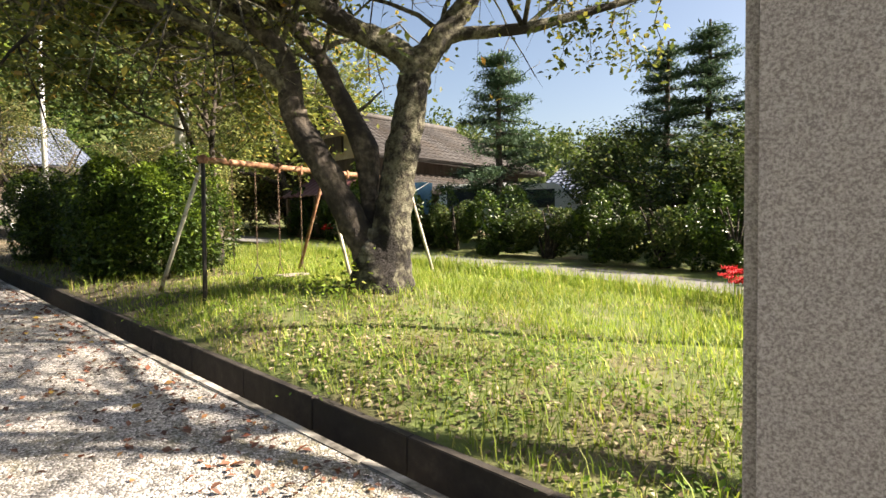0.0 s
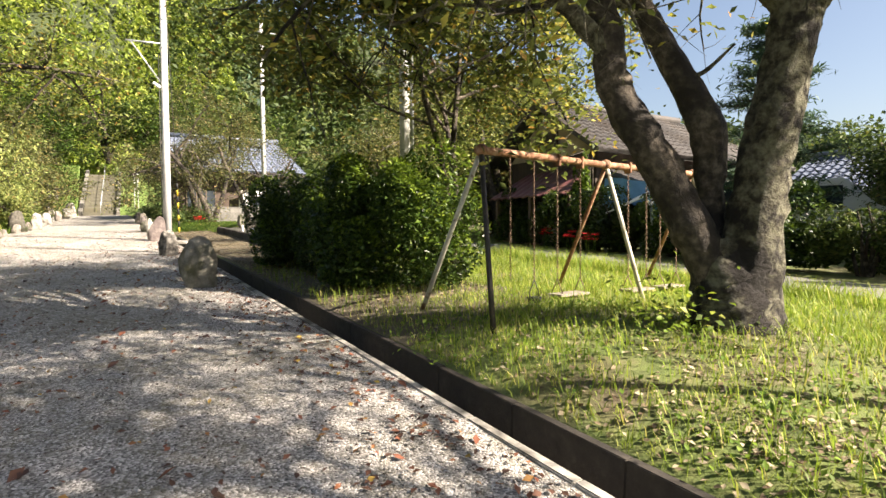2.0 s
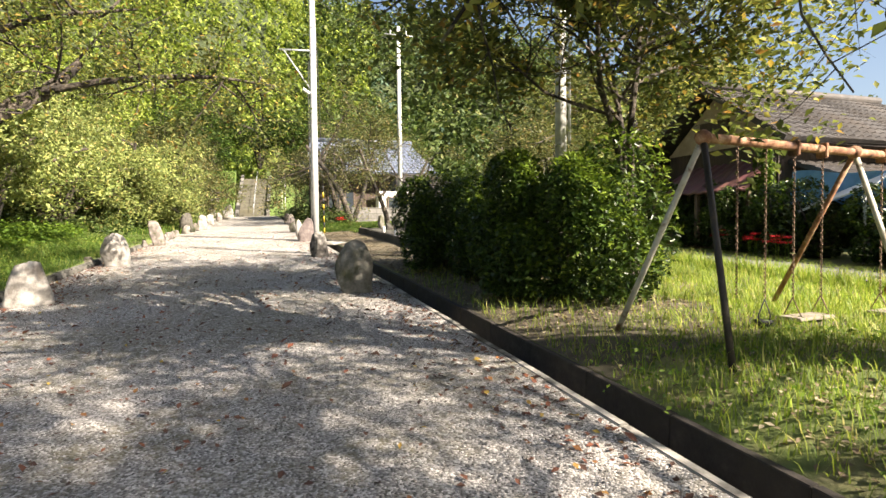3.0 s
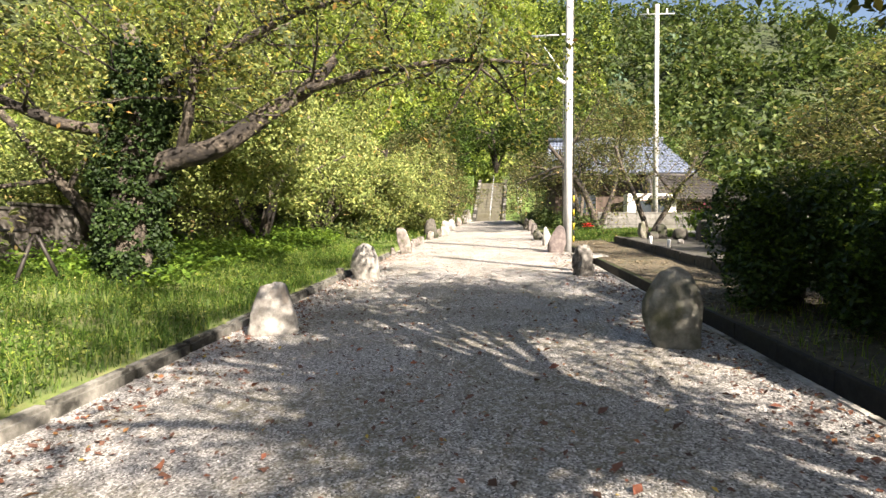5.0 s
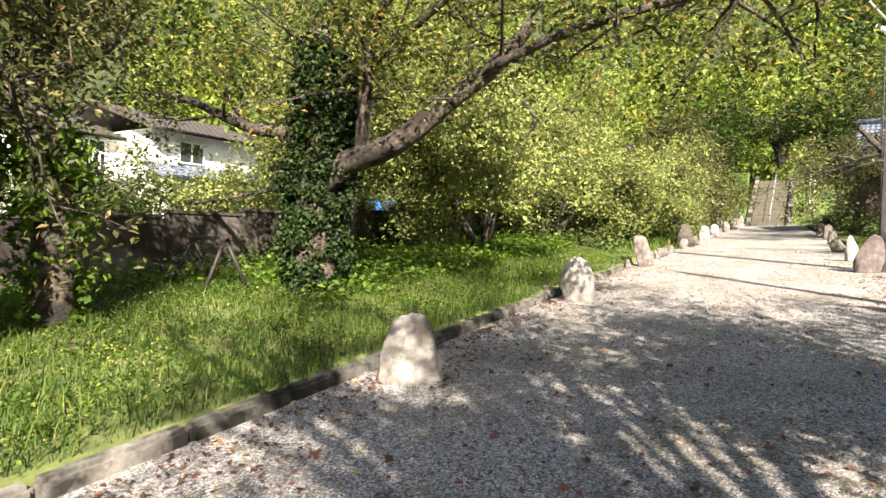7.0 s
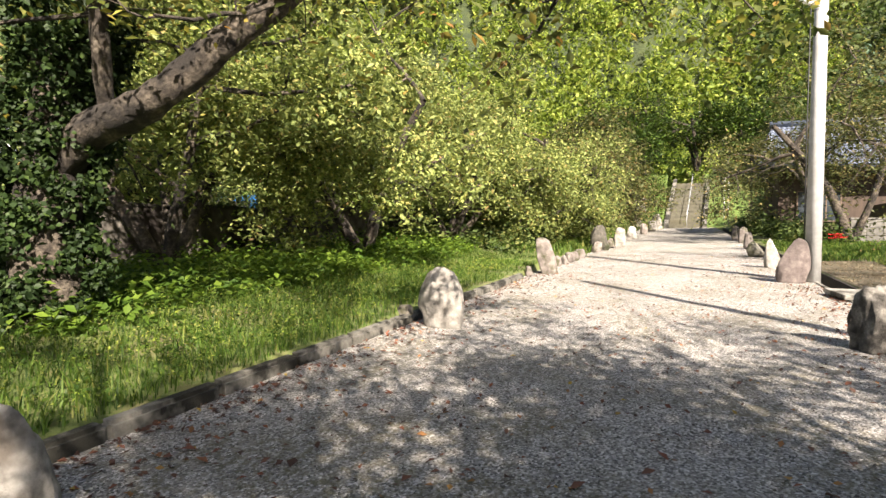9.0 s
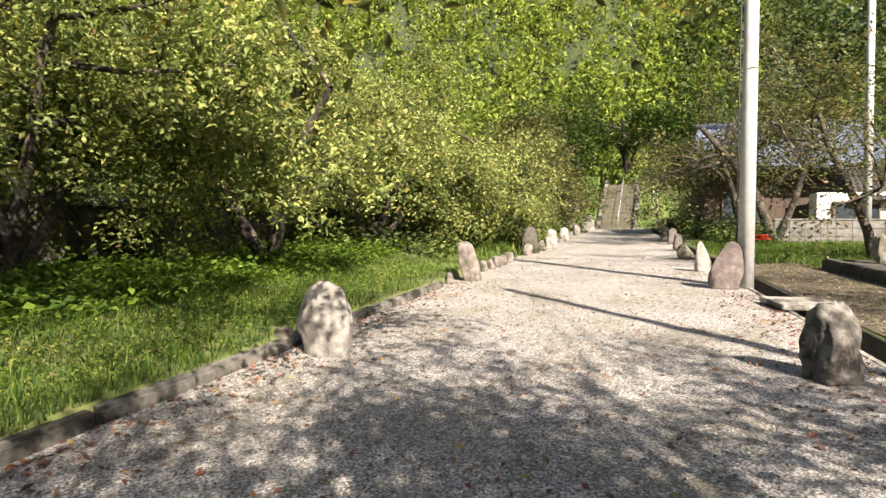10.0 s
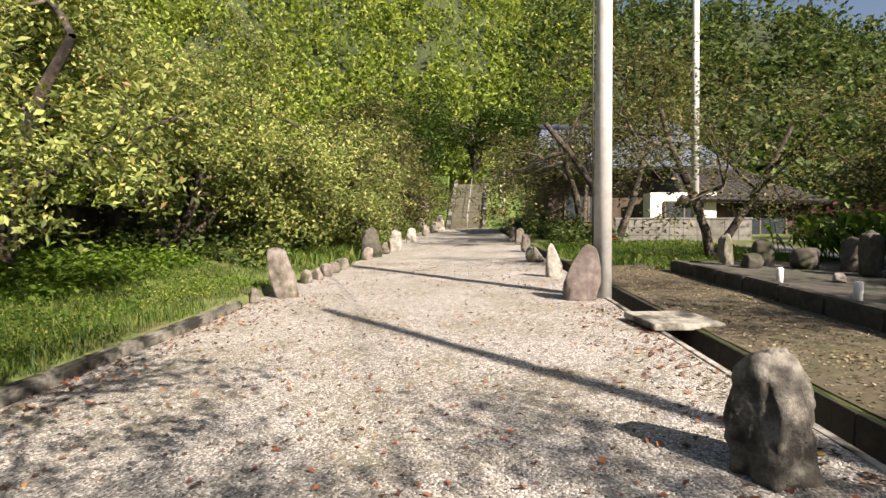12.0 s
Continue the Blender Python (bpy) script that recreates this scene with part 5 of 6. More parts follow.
leg(A1, -6.62, 3.04, M_BLACK_STEEL, "blackened steel leg")
leg(A1, -8.10, 3.08, M_PAINT)
leg(A2, -6.92, 5.47, M_PAINT, "cream painted leg")
leg(A2, -8.60, 5.62, M_RUST)
leg(A3, -7.15, 7.55, M_PAINT)
leg(A3, -8.75, 7.70, M_RUST)
for a in (A1, A2, A3):
    bm = bmesh.new()
    bmesh.ops.create_icosphere(bm, subdivisions=2, radius=0.07)
    j = part("joint", bm, M_RUST, sw, smooth=True)
    j.matrix_basis = Matrix.Translation(a)
chunks = []
for k in range(40):
    c = np.array([0, 0, -0.042 * k])
    ang = np.linspace(0, 2 * np.pi, 9)
    if k % 2:
        ring = np.stack([0.011 * np.cos(ang), 0 * ang, 0.027 * np.sin(ang)], 1)
    else:
        ring = np.stack([0 * ang, 0.011 * np.cos(ang), 0.027 * np.sin(ang)], 1)
    chunks.append(tube_arrays(c + ring, [0.0045] * 9, 4))
CV, CF = join_arrays(chunks)
chain_mesh = mesh_ob("chain", CV, CF, M_CHAIN, sw)
chain_mesh.matrix_basis = Matrix.Translation(bar[3])


def on_bar(u):
    p = A1 + (A3 - A1) * u
    return p + np.array([0, 0, -0.04])


for us, drop in (((0.285, 0.385), 1.33), ((0.62, 0.72), 1.36), ((0.80, 0.90), 1.36)):
    tops = [on_bar(u) for u in us]
    for p in tops:
        bm = box_bm(-0.055, 0.055, -0.02, 0.02, -0.07, 0.07, 0.008)
        c = part("clamp", bm, M_RUST, sw, "rusted hanger clamp")
        c.matrix_basis = Matrix.Translation(Vector(p) + Vector((0, 0, 0.02)))
        ch = new("chain", chain_mesh.data)
        ch.parent = sw
        ch.matrix_basis = Matrix.Translation(Vector(p) + Vector((0, 0, -0.04))) @ Matrix.Diagonal((1, 1, drop / 1.66, 1))
    mid = (tops[0] + tops[1]) / 2
    half = np.linalg.norm(tops[1] - tops[0]) / 2
    for p in tops:
        tube_part("stirrup", [p + np.array([0, 0, -0.03 - drop]), p + np.array([0.09, 0, -0.2 - drop]), p + np.array([-0.09, 0, -0.2 - drop]), p + np.array([0, 0, -0.03 - drop])], [0.007] * 4, M_CHAIN, sw, 5)
    bm = box_bm(-0.11, 0.11, -half - 0.05, half + 0.05, -0.015, 0.015, 0.006)
    s = part("seat", bm, M_SEAT, sw, "weathered board seat")
    s.matrix_basis = pose(mid[0], mid[1], mid[2] - 0.04 - drop - 0.185, 0, 0, 6)
# a lone chain with a black bucket seat
p = on_bar(0.19)
ch = new("chain", chain_mesh.data)
ch.parent = sw
ch.matrix_basis = Matrix.Translation(Vector(p)) @ Matrix.Diagonal((1, 1, 0.82, 1))
chain_mesh.matrix_basis = Matrix.Translation(Vector(on_bar(0.10))) @ Matrix.Diagonal((1, 1, 0.8, 1))
tube_part("bucket_handle", [p + np.array([0, 0, -1.36]), p + np.array([0, 0.07, -1.5]), p + np.array([0, 0.06, -1.58])], [0.006] * 3, M_BLACK, sw, 5)
tube_part("bucket_handle", [p + np.array([0, 0, -1.36]), p + np.array([0, -0.07, -1.5]), p + np.array([0, -0.06, -1.58])], [0.006] * 3, M_BLACK, sw, 5)
tube_part("bucket", [p + np.array([0, 0, -1.55]), p + np.array([0, 0, -1.57]), p + np.array([0, 0, -1.72])], [0.085, 0.08, 0.055], M_BLACK, sw, 12, "black rubber bucket")

# ---- slab over the gutter ----
sl = thing("slab_bridge", pose(-22.55, 2.28, lane_z(-22.5, 2.2), 0, SLOPE_DEG, 8), "pale concrete slab laid across the gutter", "slab")
part("slab", box_bm(-0.42, 0.42, -0.42, 0.42, 0.02, 0.095, 0.01), M_CONC, sl)
part("support", box_bm(-0.06, 0.06, 0.2, 0.36, -0.25, 0.018, 0.01), M_CONC_DARK, sl)

# ---- stone-edged plot with old stones ----
plot = thing("stone_edged_plot", pose(0, 0, 0), "low stone-edged plot with packed grey earth", "plot", kind="structure")
for k in range(10):
    x = -27.2 + 1.0 * k
    e = part("edge_stone", box_bm(-0.495, 0.495, -0.09, 0.09, -0.1, 0.24, 0.02), M_PLOT_EDGE, plot)
    e.matrix_basis = pose(x, 4.22 + 0.008 * math.sin(3.1 * k), ground_z(x, 4.3), 0, SLOPE_DEG, 0.6 * math.sin(2.3 * k))
for k in range(4):
    e = part("edge_stone", box_bm(-0.09, 0.09, -0.49, 0.49, -0.1, 0.20, 0.02), M_CONC_DARK, plot)
    e.matrix_basis = pose(-27.79, 4.63 + k, ground_z(-27.7, 5))
fv = [(x, y, ground_z(x, 5) + 0.17) for x, y in ((-27.7, 4.3), (-17.8, 4.3), (-17.8, 9.0), (-27.7, 8.6))]
# dark fill paints in the tree shade over the plot
mesh_ob("fill", fv, [(0, 1, 2, 3)], M_CONC_DARK, plot)


def pz(x):
    return ground_z(x, 5) + 0.16


PST = "old stones in the stone-edged plot"
# the near-black colour of these stones is painted shade
for k, (x, y, s, m) in enumerate(((-27.0, 5.6, (0.4, 0.5, 0.55), M_CONC_DARK), (-26.4, 6.1, (0.5, 0.7, 0.42), M_CONC_DARK), (-25.9, 6.6, (0.45, 0.6, 0.62), M_CONC_DARK), (-25.2, 6.4, (0.4, 0.5, 0.75), M_CONC_DARK),
                                  (-24.3, 6.9, (0.4, 0.6, 0.7), M_CONC_DARK), (-23.8, 7.3, (0.4, 0.5, 0.72), M_CONC_DARK), (-26.6, 5.2, (0.5, 0.45, 0.3), M_CONC_DARK), (-23.9, 6.5, (0.6, 0.5, 0.45), M_CONC_DARK), (-24.4, 5.4, (0.22, 0.32, 0.16), M_ROCK))):
    rock((x, y, pz(x)), s, "weathered old stone in the plot, coloured dark for shade", m, 260 + k, 30 * k, 0.15, group=PST, name="plot_stone")
rock((-27.2, 5.0, pz(-27.2)), (0.3, 0.36, 0.62), "pale grey upright stone at the corner of the plot", M_ROCK_GREEN, 275, 10, 0.15, group=PST, name="plot_stone")
mon = thing("memorial_stone", pose(-24.75, 6.75, pz(-24.7)), "grey upright memorial slab on a stone base", "memorial stone")
part("base", box_bm(-0.25, 0.25, -0.32, 0.32, -0.03, 0.16, 0.015), M_CONC, mon)
part("slab", box_bm(-0.10, 0.10, -0.24, 0.24, 0.16, 0.95, 0.03), M_CONC, mon)
for x, y in ((-24.24, 4.44), (-22.62, 4.48)):
    w = tube_part("marker_post", [(0, 0, -0.05), (0, 0, 0.23), (0, 0, 0.25)], [0.05, 0.05, 0.044], M_WHITE, None, 14)
    w.matrix_basis = pose(x, y, pz(x), 0, 3, 0)
    tagged(w, "short white plastic marker post", "marker post", "white marker posts")

# ---- walls ----
def block_wall(name, label, origin, yaw, length, height, bw, bh, th, material, post_every=0):
    t = thing(name, pose(*origin, 0, 0, yaw), label, "wall", kind="structure")
    me = block_mesh("block", bw - 0.012, th, bh - 0.012, 0.006, material)
    rows, cols = int(round(height / bh)), int(round(length / bw))
    for r in range(rows):
        for c in range(cols):
            ob = new("block", me)
            ob.parent = t
            ob.matrix_basis = pose(c * bw + bw / 2, 0, (r + 1) * bh)
    part("mortar", box_bm(0, length, -th / 2 + 0.012, th / 2 - 0.012, -0.5, height - 0.01), M_CONC_DARK, t)
    part("coping", box_bm(-0.02, length + 0.02, -th / 2 - 0.03, th / 2 + 0.03, height, height + 0.06, 0.01), material, t)
    return t


block_wall("wall", "grey concrete block wall beside the house", (-37.2, 5.4, lane_z(-37, 6) - 0.28), 90, 5.0, 1.2, 0.5, 0.3, 0.14, M_BLOCK)
bw = thing("wall", pose(0, 0, 0), "old stained concrete boundary wall behind the trees", "wall", kind="structure")
for k in range(13):
    x = -9.0 - 2.0 * k
    zb = ground_z(x, -11) + 0.1
    o = part("panel", box_bm(-0.93, 0.93, -0.05, 0.05, -0.4, 1.2, 0.01), M_WALL_STAINED, bw)
    o.matrix_basis = pose(x, -11.0, zb)
    o = part("coping", box_bm(-0.98, 0.98, -0.08, 0.08, 1.204, 1.28, 0.012), M_CONC_DARK, bw)
    o.matrix_basis = pose(x, -11.0, zb)
    o = part("post", box_bm(-0.065, 0.065, -0.075, 0.075, -0.4, 1.201, 0.01), M_WALL_STAINED, bw)
    o.matrix_basis = pose(x - 1.0, -11.0, zb)

# rusty low exercise frame in the grass
fr = thing("low_frame", pose(*G(-15.3, -8.7), 0, 0, 70), "dark rusted low steel trestle in the grass", "trestle")
for sx_ in (-0.8, 0.8):
    for sy_ in (-0.38, 0.38):
        tube_part("leg", [(sx_, 0, 0.85), (sx_ * 1.1, sy_, -0.05)], [0.03, 0.035], M_BLACK_STEEL, fr, 8)
    bm = box_bm(sx_ - 0.06, sx_ + 0.06, -0.09, 0.09, 0.80, 0.92, 0.02)
    part("joint", bm, M_BLACK_STEEL, fr)
tube_part("rail", [(-0.9, 0, 0.86), (0.9, 0, 0.86)], [0.03, 0.03], M_BLACK_STEEL, fr, 8)

# ---- stone steps ----
st = thing("stone_steps", pose(-61.0, -0.15, lane_z(-61, 0), 0, 0, -3.5), "long flight of pale stone steps with a middle handrail", "steps", kind="structure")
sm = block_mesh("step", 0.40, 2.5, 0.40, 0.03, M_STEP)
for k in range(26):
    o = new("step", sm)
    o.parent = st
    o.matrix_basis = pose(-0.32 * k - 0.2, 0, 0.165 * (k + 1))
for s in (-1.42, 1.42):
    V, F = [], []
    for x, z in ((0.2, 0.35), (-8.6, 4.75)):
        for dy in (-0.15, 0.15):
            V += [(x, s + dy, z), (x, s + dy, z - 1.6)]
    F = [(0, 2, 6, 4), (0, 4, 5, 1), (2, 3, 7, 6), (0, 1, 3, 2), (4, 6, 7, 5)]
    mesh_ob("side_wall", V, F, M_KERB, st)
tube_part("handrail", [(0, 0.1, 0.95), (-8.2, 0.1, 5.15)], [0.022, 0.022], M_GALV, st, 8)
for k in range(8):
    tube_part("rail_post", [(-0.1 - 1.12 * k, 0.1, 0.1 + 0.575 * k), (-0.1 - 1.12 * k, 0.1, 0.98 + 0.575 * k)], [0.016, 0.016], M_GALV, st, 6)
for y in (2.75, 3.05):
    tube_part("banner_pole", [(-1.5, y, 0), (-1.5, y, 4.6)], [0.035, 0.03], M_WHITE, st, 8)
bank = []
bf = []
for i, x in enumerate(np.linspace(-60.5, -72, 8)):
    for j, y in enumerate(np.linspace(-15, -1.75, 8)):
        bank.append((x, y, lane_z(-60, y) + max(0.0, (-60.5 - x) * 0.48) + 0.2 * noise.noise((x * 0.5, y * 0.5, 0))))
for i in range(7):
    for j in range(7):
        bf.append((i * 8 + j, i * 8 + j + 1, i * 8 + j + 9, i * 8 + j + 8))
tagged(mesh_ob("grass_bank", bank, bf, M_TURF, None, True), "grassy bank rising beside the steps", "bank", kind="structure")
bank2 = [(x, 1.45 + (-1.75 - y), z) for x, y, z in bank]
tagged(mesh_ob("grass_bank", bank2, [f[::-1] for f in bf], M_TURF, None, True), "shaded bank rising beside the steps", "bank", kind="structure")


rb = np.random.default_rng(77)
bx, by = rb.uniform(-71.5, -60.6, 9000), rb.uniform(-11, -1.85, 9000)
BC = np.column_stack([bx, by, lane_z(-60, 0) + np.maximum(0, (-60.5 - bx) * 0.48) + 0.12])
V, F = leaf_arrays(BC, 0.26, 0.06, rb, 0.3, -0.4)
tagged(mesh_ob("grass", V, F, L_LUSH), "bright green grass on the bank beside the steps", "grass", kind="stuff")

# ---- houses ----
def tiled_roof(parent, e0, e1, r0, r1, material, pitch=0.26, courses=10, name="roof", thick=0.1, amp=0.035):
    """A slope between eave e0-e1 and ridge r0-r1: rolled tiles in stepped courses."""
    e0, e1, r0, r1 = map(np.array, (e0, e1, r0, r1))
    w = np.linalg.norm(e1 - e0)
    cols = max(6, int(w / pitch) * 4)
    nor = np.cross(e1 - e0, r0 - e0)
    nor = nor / np.linalg.norm(nor)
    if nor[2] < 0:
        nor = -nor
    V, F = [], []
    rows = []
    for c in range(courses):
        for v, lift in ((c / courses, 0.035), ((c + 1) / courses, 0.0)):
            row = []
            for i in range(cols + 1):
                u = i / cols
                p = (e0 * (1 - u) + e1 * u) * (1 - v) + (r0 * (1 - u) + r1 * u) * v
                row.append(len(V))
                V.append(p + nor * (lift + amp * math.sin(u * w / pitch * 2 * math.pi)))
            rows.append(row)
    for a, b in zip(rows[:-1], rows[1:]):
        for i in range(cols):
            F.append((a[i], a[i + 1], b[i + 1], b[i]))
    base = len(V)
    for p in (e0, e1, r1, r0):
        V.append(p - nor * thick)
    F.append((base + 3, base + 2, base + 1, base))
    for i in range(cols):
        F.append((rows[0][i + 1], rows[0][i], base if i < cols / 2 else base + 1))
    F.append((rows[0][0], rows[-1][0], base + 3, base))
    F.append((rows[-1][-1], rows[0][-1], base + 1, base + 2))
    return mesh_ob(name, V, F, material, parent)


def ridge_cap(parent, a, b, material, r=0.13):
    tube_part("ridge_cap", [a, tuple((np.array(a) + np.array(b)) / 2), b], [r] * 3, material, parent, 10)


def window(parent, x, y, z, w, h, yaw, frame_mat=M_FRAME, panes=2):
    n = part("window", box_bm(-w / 2, w / 2, -0.05, 0.05, 0, h, 0.0), M_DARKGLASS, parent)
    n.matrix_basis = pose(x, y, z, 0, 0, yaw)
    for k in range(panes + 1):
        f = part("frame_bar", box_bm(-w / 2 + w * k / panes - 0.03, -w / 2 + w * k / panes + 0.03, -0.075, 0.075, -0.03, h + 0.03), frame_mat, n)
    for zz in (-0.03, h - 0.03):
        part("frame_rail", box_bm(-w / 2 - 0.03, w / 2 + 0.03, -0.07, 0.07, zz, zz + 0.06), frame_mat, n)


oh = thing("old_house", pose(0, 0, 0), "old dark wooden house with brown tiled roof", "house")
zb = 0.9
part("wall", box_bm(-18.2, -14.3, 12.3, 20.5, zb - 1, 3.9), M_WALLWOOD, oh)
bm = bmesh.new()
vs = [bm.verts.new(c) for c in ((-18.2, 12.26, 3.8), (-14.3, 12.26, 3.8), (-16.3, 12.26, 5.3), (-18.2, 12.4, 3.8), (-14.3, 12.4, 3.8), (-16.3, 12.4, 5.3))]
for f in ((0, 1, 2), (3, 5, 4), (0, 3, 4, 1), (1, 4, 5, 2), (2, 5, 3, 0)):
    bm.faces.new([vs[i] for i in f])
part("gable", bm, M_PLASTER_OLD, oh, "ochre plaster gable")
part("gable_vent", box_bm(-16.8, -15.8, 12.16, 12.25, 4.05, 4.6), M_WALLWOOD, oh)
tiled_roof(oh, (-13.6, 11.7, 3.75), (-13.3, 21.2, 3.6), (-16.3, 11.7, 5.5), (-16.0, 18.2, 5.4), M_TILE, 0.3, 11)
tiled_roof(oh, (-19.0, 11.7, 3.8), (-18.9, 21.2, 3.6), (-16.3, 11.7, 5.5), (-16.0, 18.2, 5.4), M_TILE, 0.3, 11)
tiled_roof(oh, (-18.9, 21.2, 3.6), (-13.3, 21.2, 3.6), (-16.01, 18.2, 5.4), (-15.99, 18.2, 5.4), M_TILE, 0.3, 11)
ridge_cap(oh, (-16.3, 11.65, 5.56), (-16.0, 18.3, 5.46), M_TILE)
tiled_roof(oh, (-12.1, 12.6, 2.55), (-11.9, 20.8, 2.45), (-14.3, 12.6, 3.3), (-14.3, 20.8, 3.3), M_TILE, 0.3, 6, "porch_roof")
part("porch_wall", box_bm(-14.3, -12.7, 15.8, 20.4, zb - 1, 2.6), M_PLASTER_OLD, oh)
for y in (12.9, 14.4, 15.9):
    part("porch_post", box_bm(-12.5, -12.38, y, y + 0.12, zb - 1, 2.55), M_FRAME, oh)
window(oh, -12.66, 17.2, 1.2, 1.7, 1.1, 90)
window(oh, -12.66, 19.3, 1.2, 1.5, 1.1, 90)
# maroon sheet lean-to
lv_ = []
lf_ = []
for i, u in enumerate(np.linspace(0, 1, 41)):
    off = 0.03 if i % 4 in (1, 2) else 0.0
    lv_ += [(-17.3 + u * 3.0, 12.25, 3.35 + off), (-17.2 + u * 3.5, 10.6, 2.5 + off), (-17.3 + u * 3.0, 12.25, 3.31 + off), (-17.2 + u * 3.5, 10.6, 2.46 + off)]
for i in range(40):
    a = 4 * i
    lf_ += [(a, a + 1, a + 5, a + 4), (a + 2, a + 6, a + 7, a + 3), (a + 1, a + 3, a + 7, a + 5)]
mesh_ob("lean_to_roof", lv_, lf_, M_MAROON, oh, label="maroon ribbed sheet roof")
for x in (-17.0, -15.4, -13.8):
    part("lean_to_post", box_bm(x, x + 0.1, 10.7, 10.8, zb - 0.6, 2.46), M_FRAME, oh)
for k in range(9):
    part("panel", box_bm(-17.0 + 0.36 * k, -16.66 + 0.36 * k, 11.0 + 0.004 * (k % 2), 11.05, zb - 0.5, 1.75), M_PLASTER_OLD if k % 3 == 0 else M_SEAT, oh)
aw = thing("tarpaulin_awning", pose(0, 0, 0), "blue tarpaulin with a white sheet awning at the house", "awning")
tv, tf = [], []
for i, u in enumerate(np.linspace(0, 1, 13)):
    for j, v in enumerate(np.linspace(0, 1, 7)):
        tv.append((-13.7 + 2.3 * u, 12.05 - 0.1 * v + 0.05 * math.sin(u * 12), 2.95 - 0.9 * v - 0.25 * u + 0.03 * math.sin(u * 9 + v * 4)))
for i in range(12):
    for j in range(6):
        tf.append((i * 7 + j, i * 7 + j + 1, i * 7 + j + 8, i * 7 + j + 7))
mesh_ob("tarpaulin", tv, tf, M_TARP, aw, True)
sv = [(x, y - 0.12, z) for x, y, z in ((-13.2, 12.0, 2.12), (-11.3, 11.9, 2.72), (-11.0, 11.0, 2.42), (-12.6, 11.0, 1.95), (-13.2, 12.0, 2.09), (-11.3, 11.9, 2.69), (-11.0, 11.0, 2.39), (-12.6, 11.0, 1.92))]
mesh_ob("sheet", sv, [(0, 1, 2, 3), (7, 6, 5, 4), (0, 3, 7, 4), (3, 2, 6, 7), (2, 1, 5, 6), (1, 0, 4, 5)], M_WHITE, aw, label="white corrugated sheet")
tube_part("prop", [(-11.2, 10.9, 0.7), (-11.2, 10.9, 2.3)], [0.03, 0.03], M_GALV, aw, 8)
tube_part("prop", [(-12.6, 10.9, 0.7), (-12.6, 10.9, 1.9)], [0.03, 0.03], M_GALV, aw, 8)
# climber on a post beside the lean-to
shrub(G(-13.6, 11.3), (0.4, 0.4, 3.2), "column of climbing leaves on an old post", L_GREEN, L_GREEN, 301, 3800, (0.10, 0.07), "climber", lumps=9)

bh = thing("blue_roofed_house", pose(0, 0, 0), "white house with a shining blue-grey tiled roof", "house")
part("wall", box_bm(-14.0, -8.6, 22.3, 27.5, -0.2, 2.7), M_PLASTER, bh)
tiled_roof(bh, (-14.6, 21.6, 2.55), (-8.1, 21.6, 2.55), (-14.6, 24.9, 4.35), (-8.1, 24.9, 4.35), M_TILE_BLUE, 0.32, 11)
tiled_roof(bh, (-14.6, 28.2, 2.55), (-8.1, 28.2, 2.55), (-14.6, 24.9, 4.35), (-8.1, 24.9, 4.35), M_TILE_BLUE, 0.32, 8)
ridge_cap(bh, (-14.7, 24.9, 4.42), (-8.0, 24.9, 4.42), M_TILE_BLUE)
window(bh, -10.4, 22.28, 1.0, 1.2, 1.0, 0)
window(bh, -12.6, 22.28, 1.0, 1.2, 1.0, 0)
bh2 = copy_thing(bh, pose(9.0, 9.0, -0.6))


def small_van(loc, yaw, paint, label):
    t = thing("van", pose(*loc, 0, 0, yaw), label, "van", "parked vehicles")
    bm = bmesh.new()
    prof = [(-1.6, 0.3), (-1.62, 1.0), (-1.5, 1.75), (0.6, 1.78), (1.15, 1.1), (1.6, 0.95), (1.65, 0.3)]
    a = [bm.verts.new((x, -0.7, z)) for x, z in prof]
    b = [bm.verts.new((x, 0.7, z)) for x, z in prof]
    bm.faces.new(a)
    bm.faces.new(b[::-1])
    for i in range(len(prof)):
        j = (i + 1) % len(prof)
        bm.faces.new((a[i], b[i], b[j], a[j]))
    bmesh.ops.bevel(bm, geom=bm.edges[:], offset=0.05, segments=2, affect="EDGES")
    part("body", bm, paint, t)
    for s in (-1, 1):
        part("side_window", box_bm(-1.3, 0.55, s * 0.70 - 0.008, s * 0.70 + 0.008, 1.05, 1.6), M_DARKGLASS, t)
        for x in (-1.05, 1.05):
            w = tube_part("wheel", [(x, s * 0.62, 0.28), (x, s * 0.74, 0.28)], [0.28, 0.28], M_BLACK, t, 16)
            tube_part("rim", [(x, s * 0.741, 0.28), (x, s * 0.75, 0.28)], [0.16, 0.16], M_GALV, w, 12)
    ws = part("windscreen", box_bm(-0.01, 0.01, -0.6, 0.6, -0.36, 0.36), M_DARKGLASS, t)
    ws.matrix_basis = pose(0.90, 0, 1.45, 0, -39, 0)
    return t


small_van(G(-9.6, 15.0), 20, M_WHITE, "small white van parked by the old house")
small_van(G(-11.3, 14.6), 35, M_WHITE, "small white van parked beside another")
small_van((-27.5, -14.0, ground_z(-27, -13)), 80, M_BLUE, "small blue van parked behind the boundary wall")

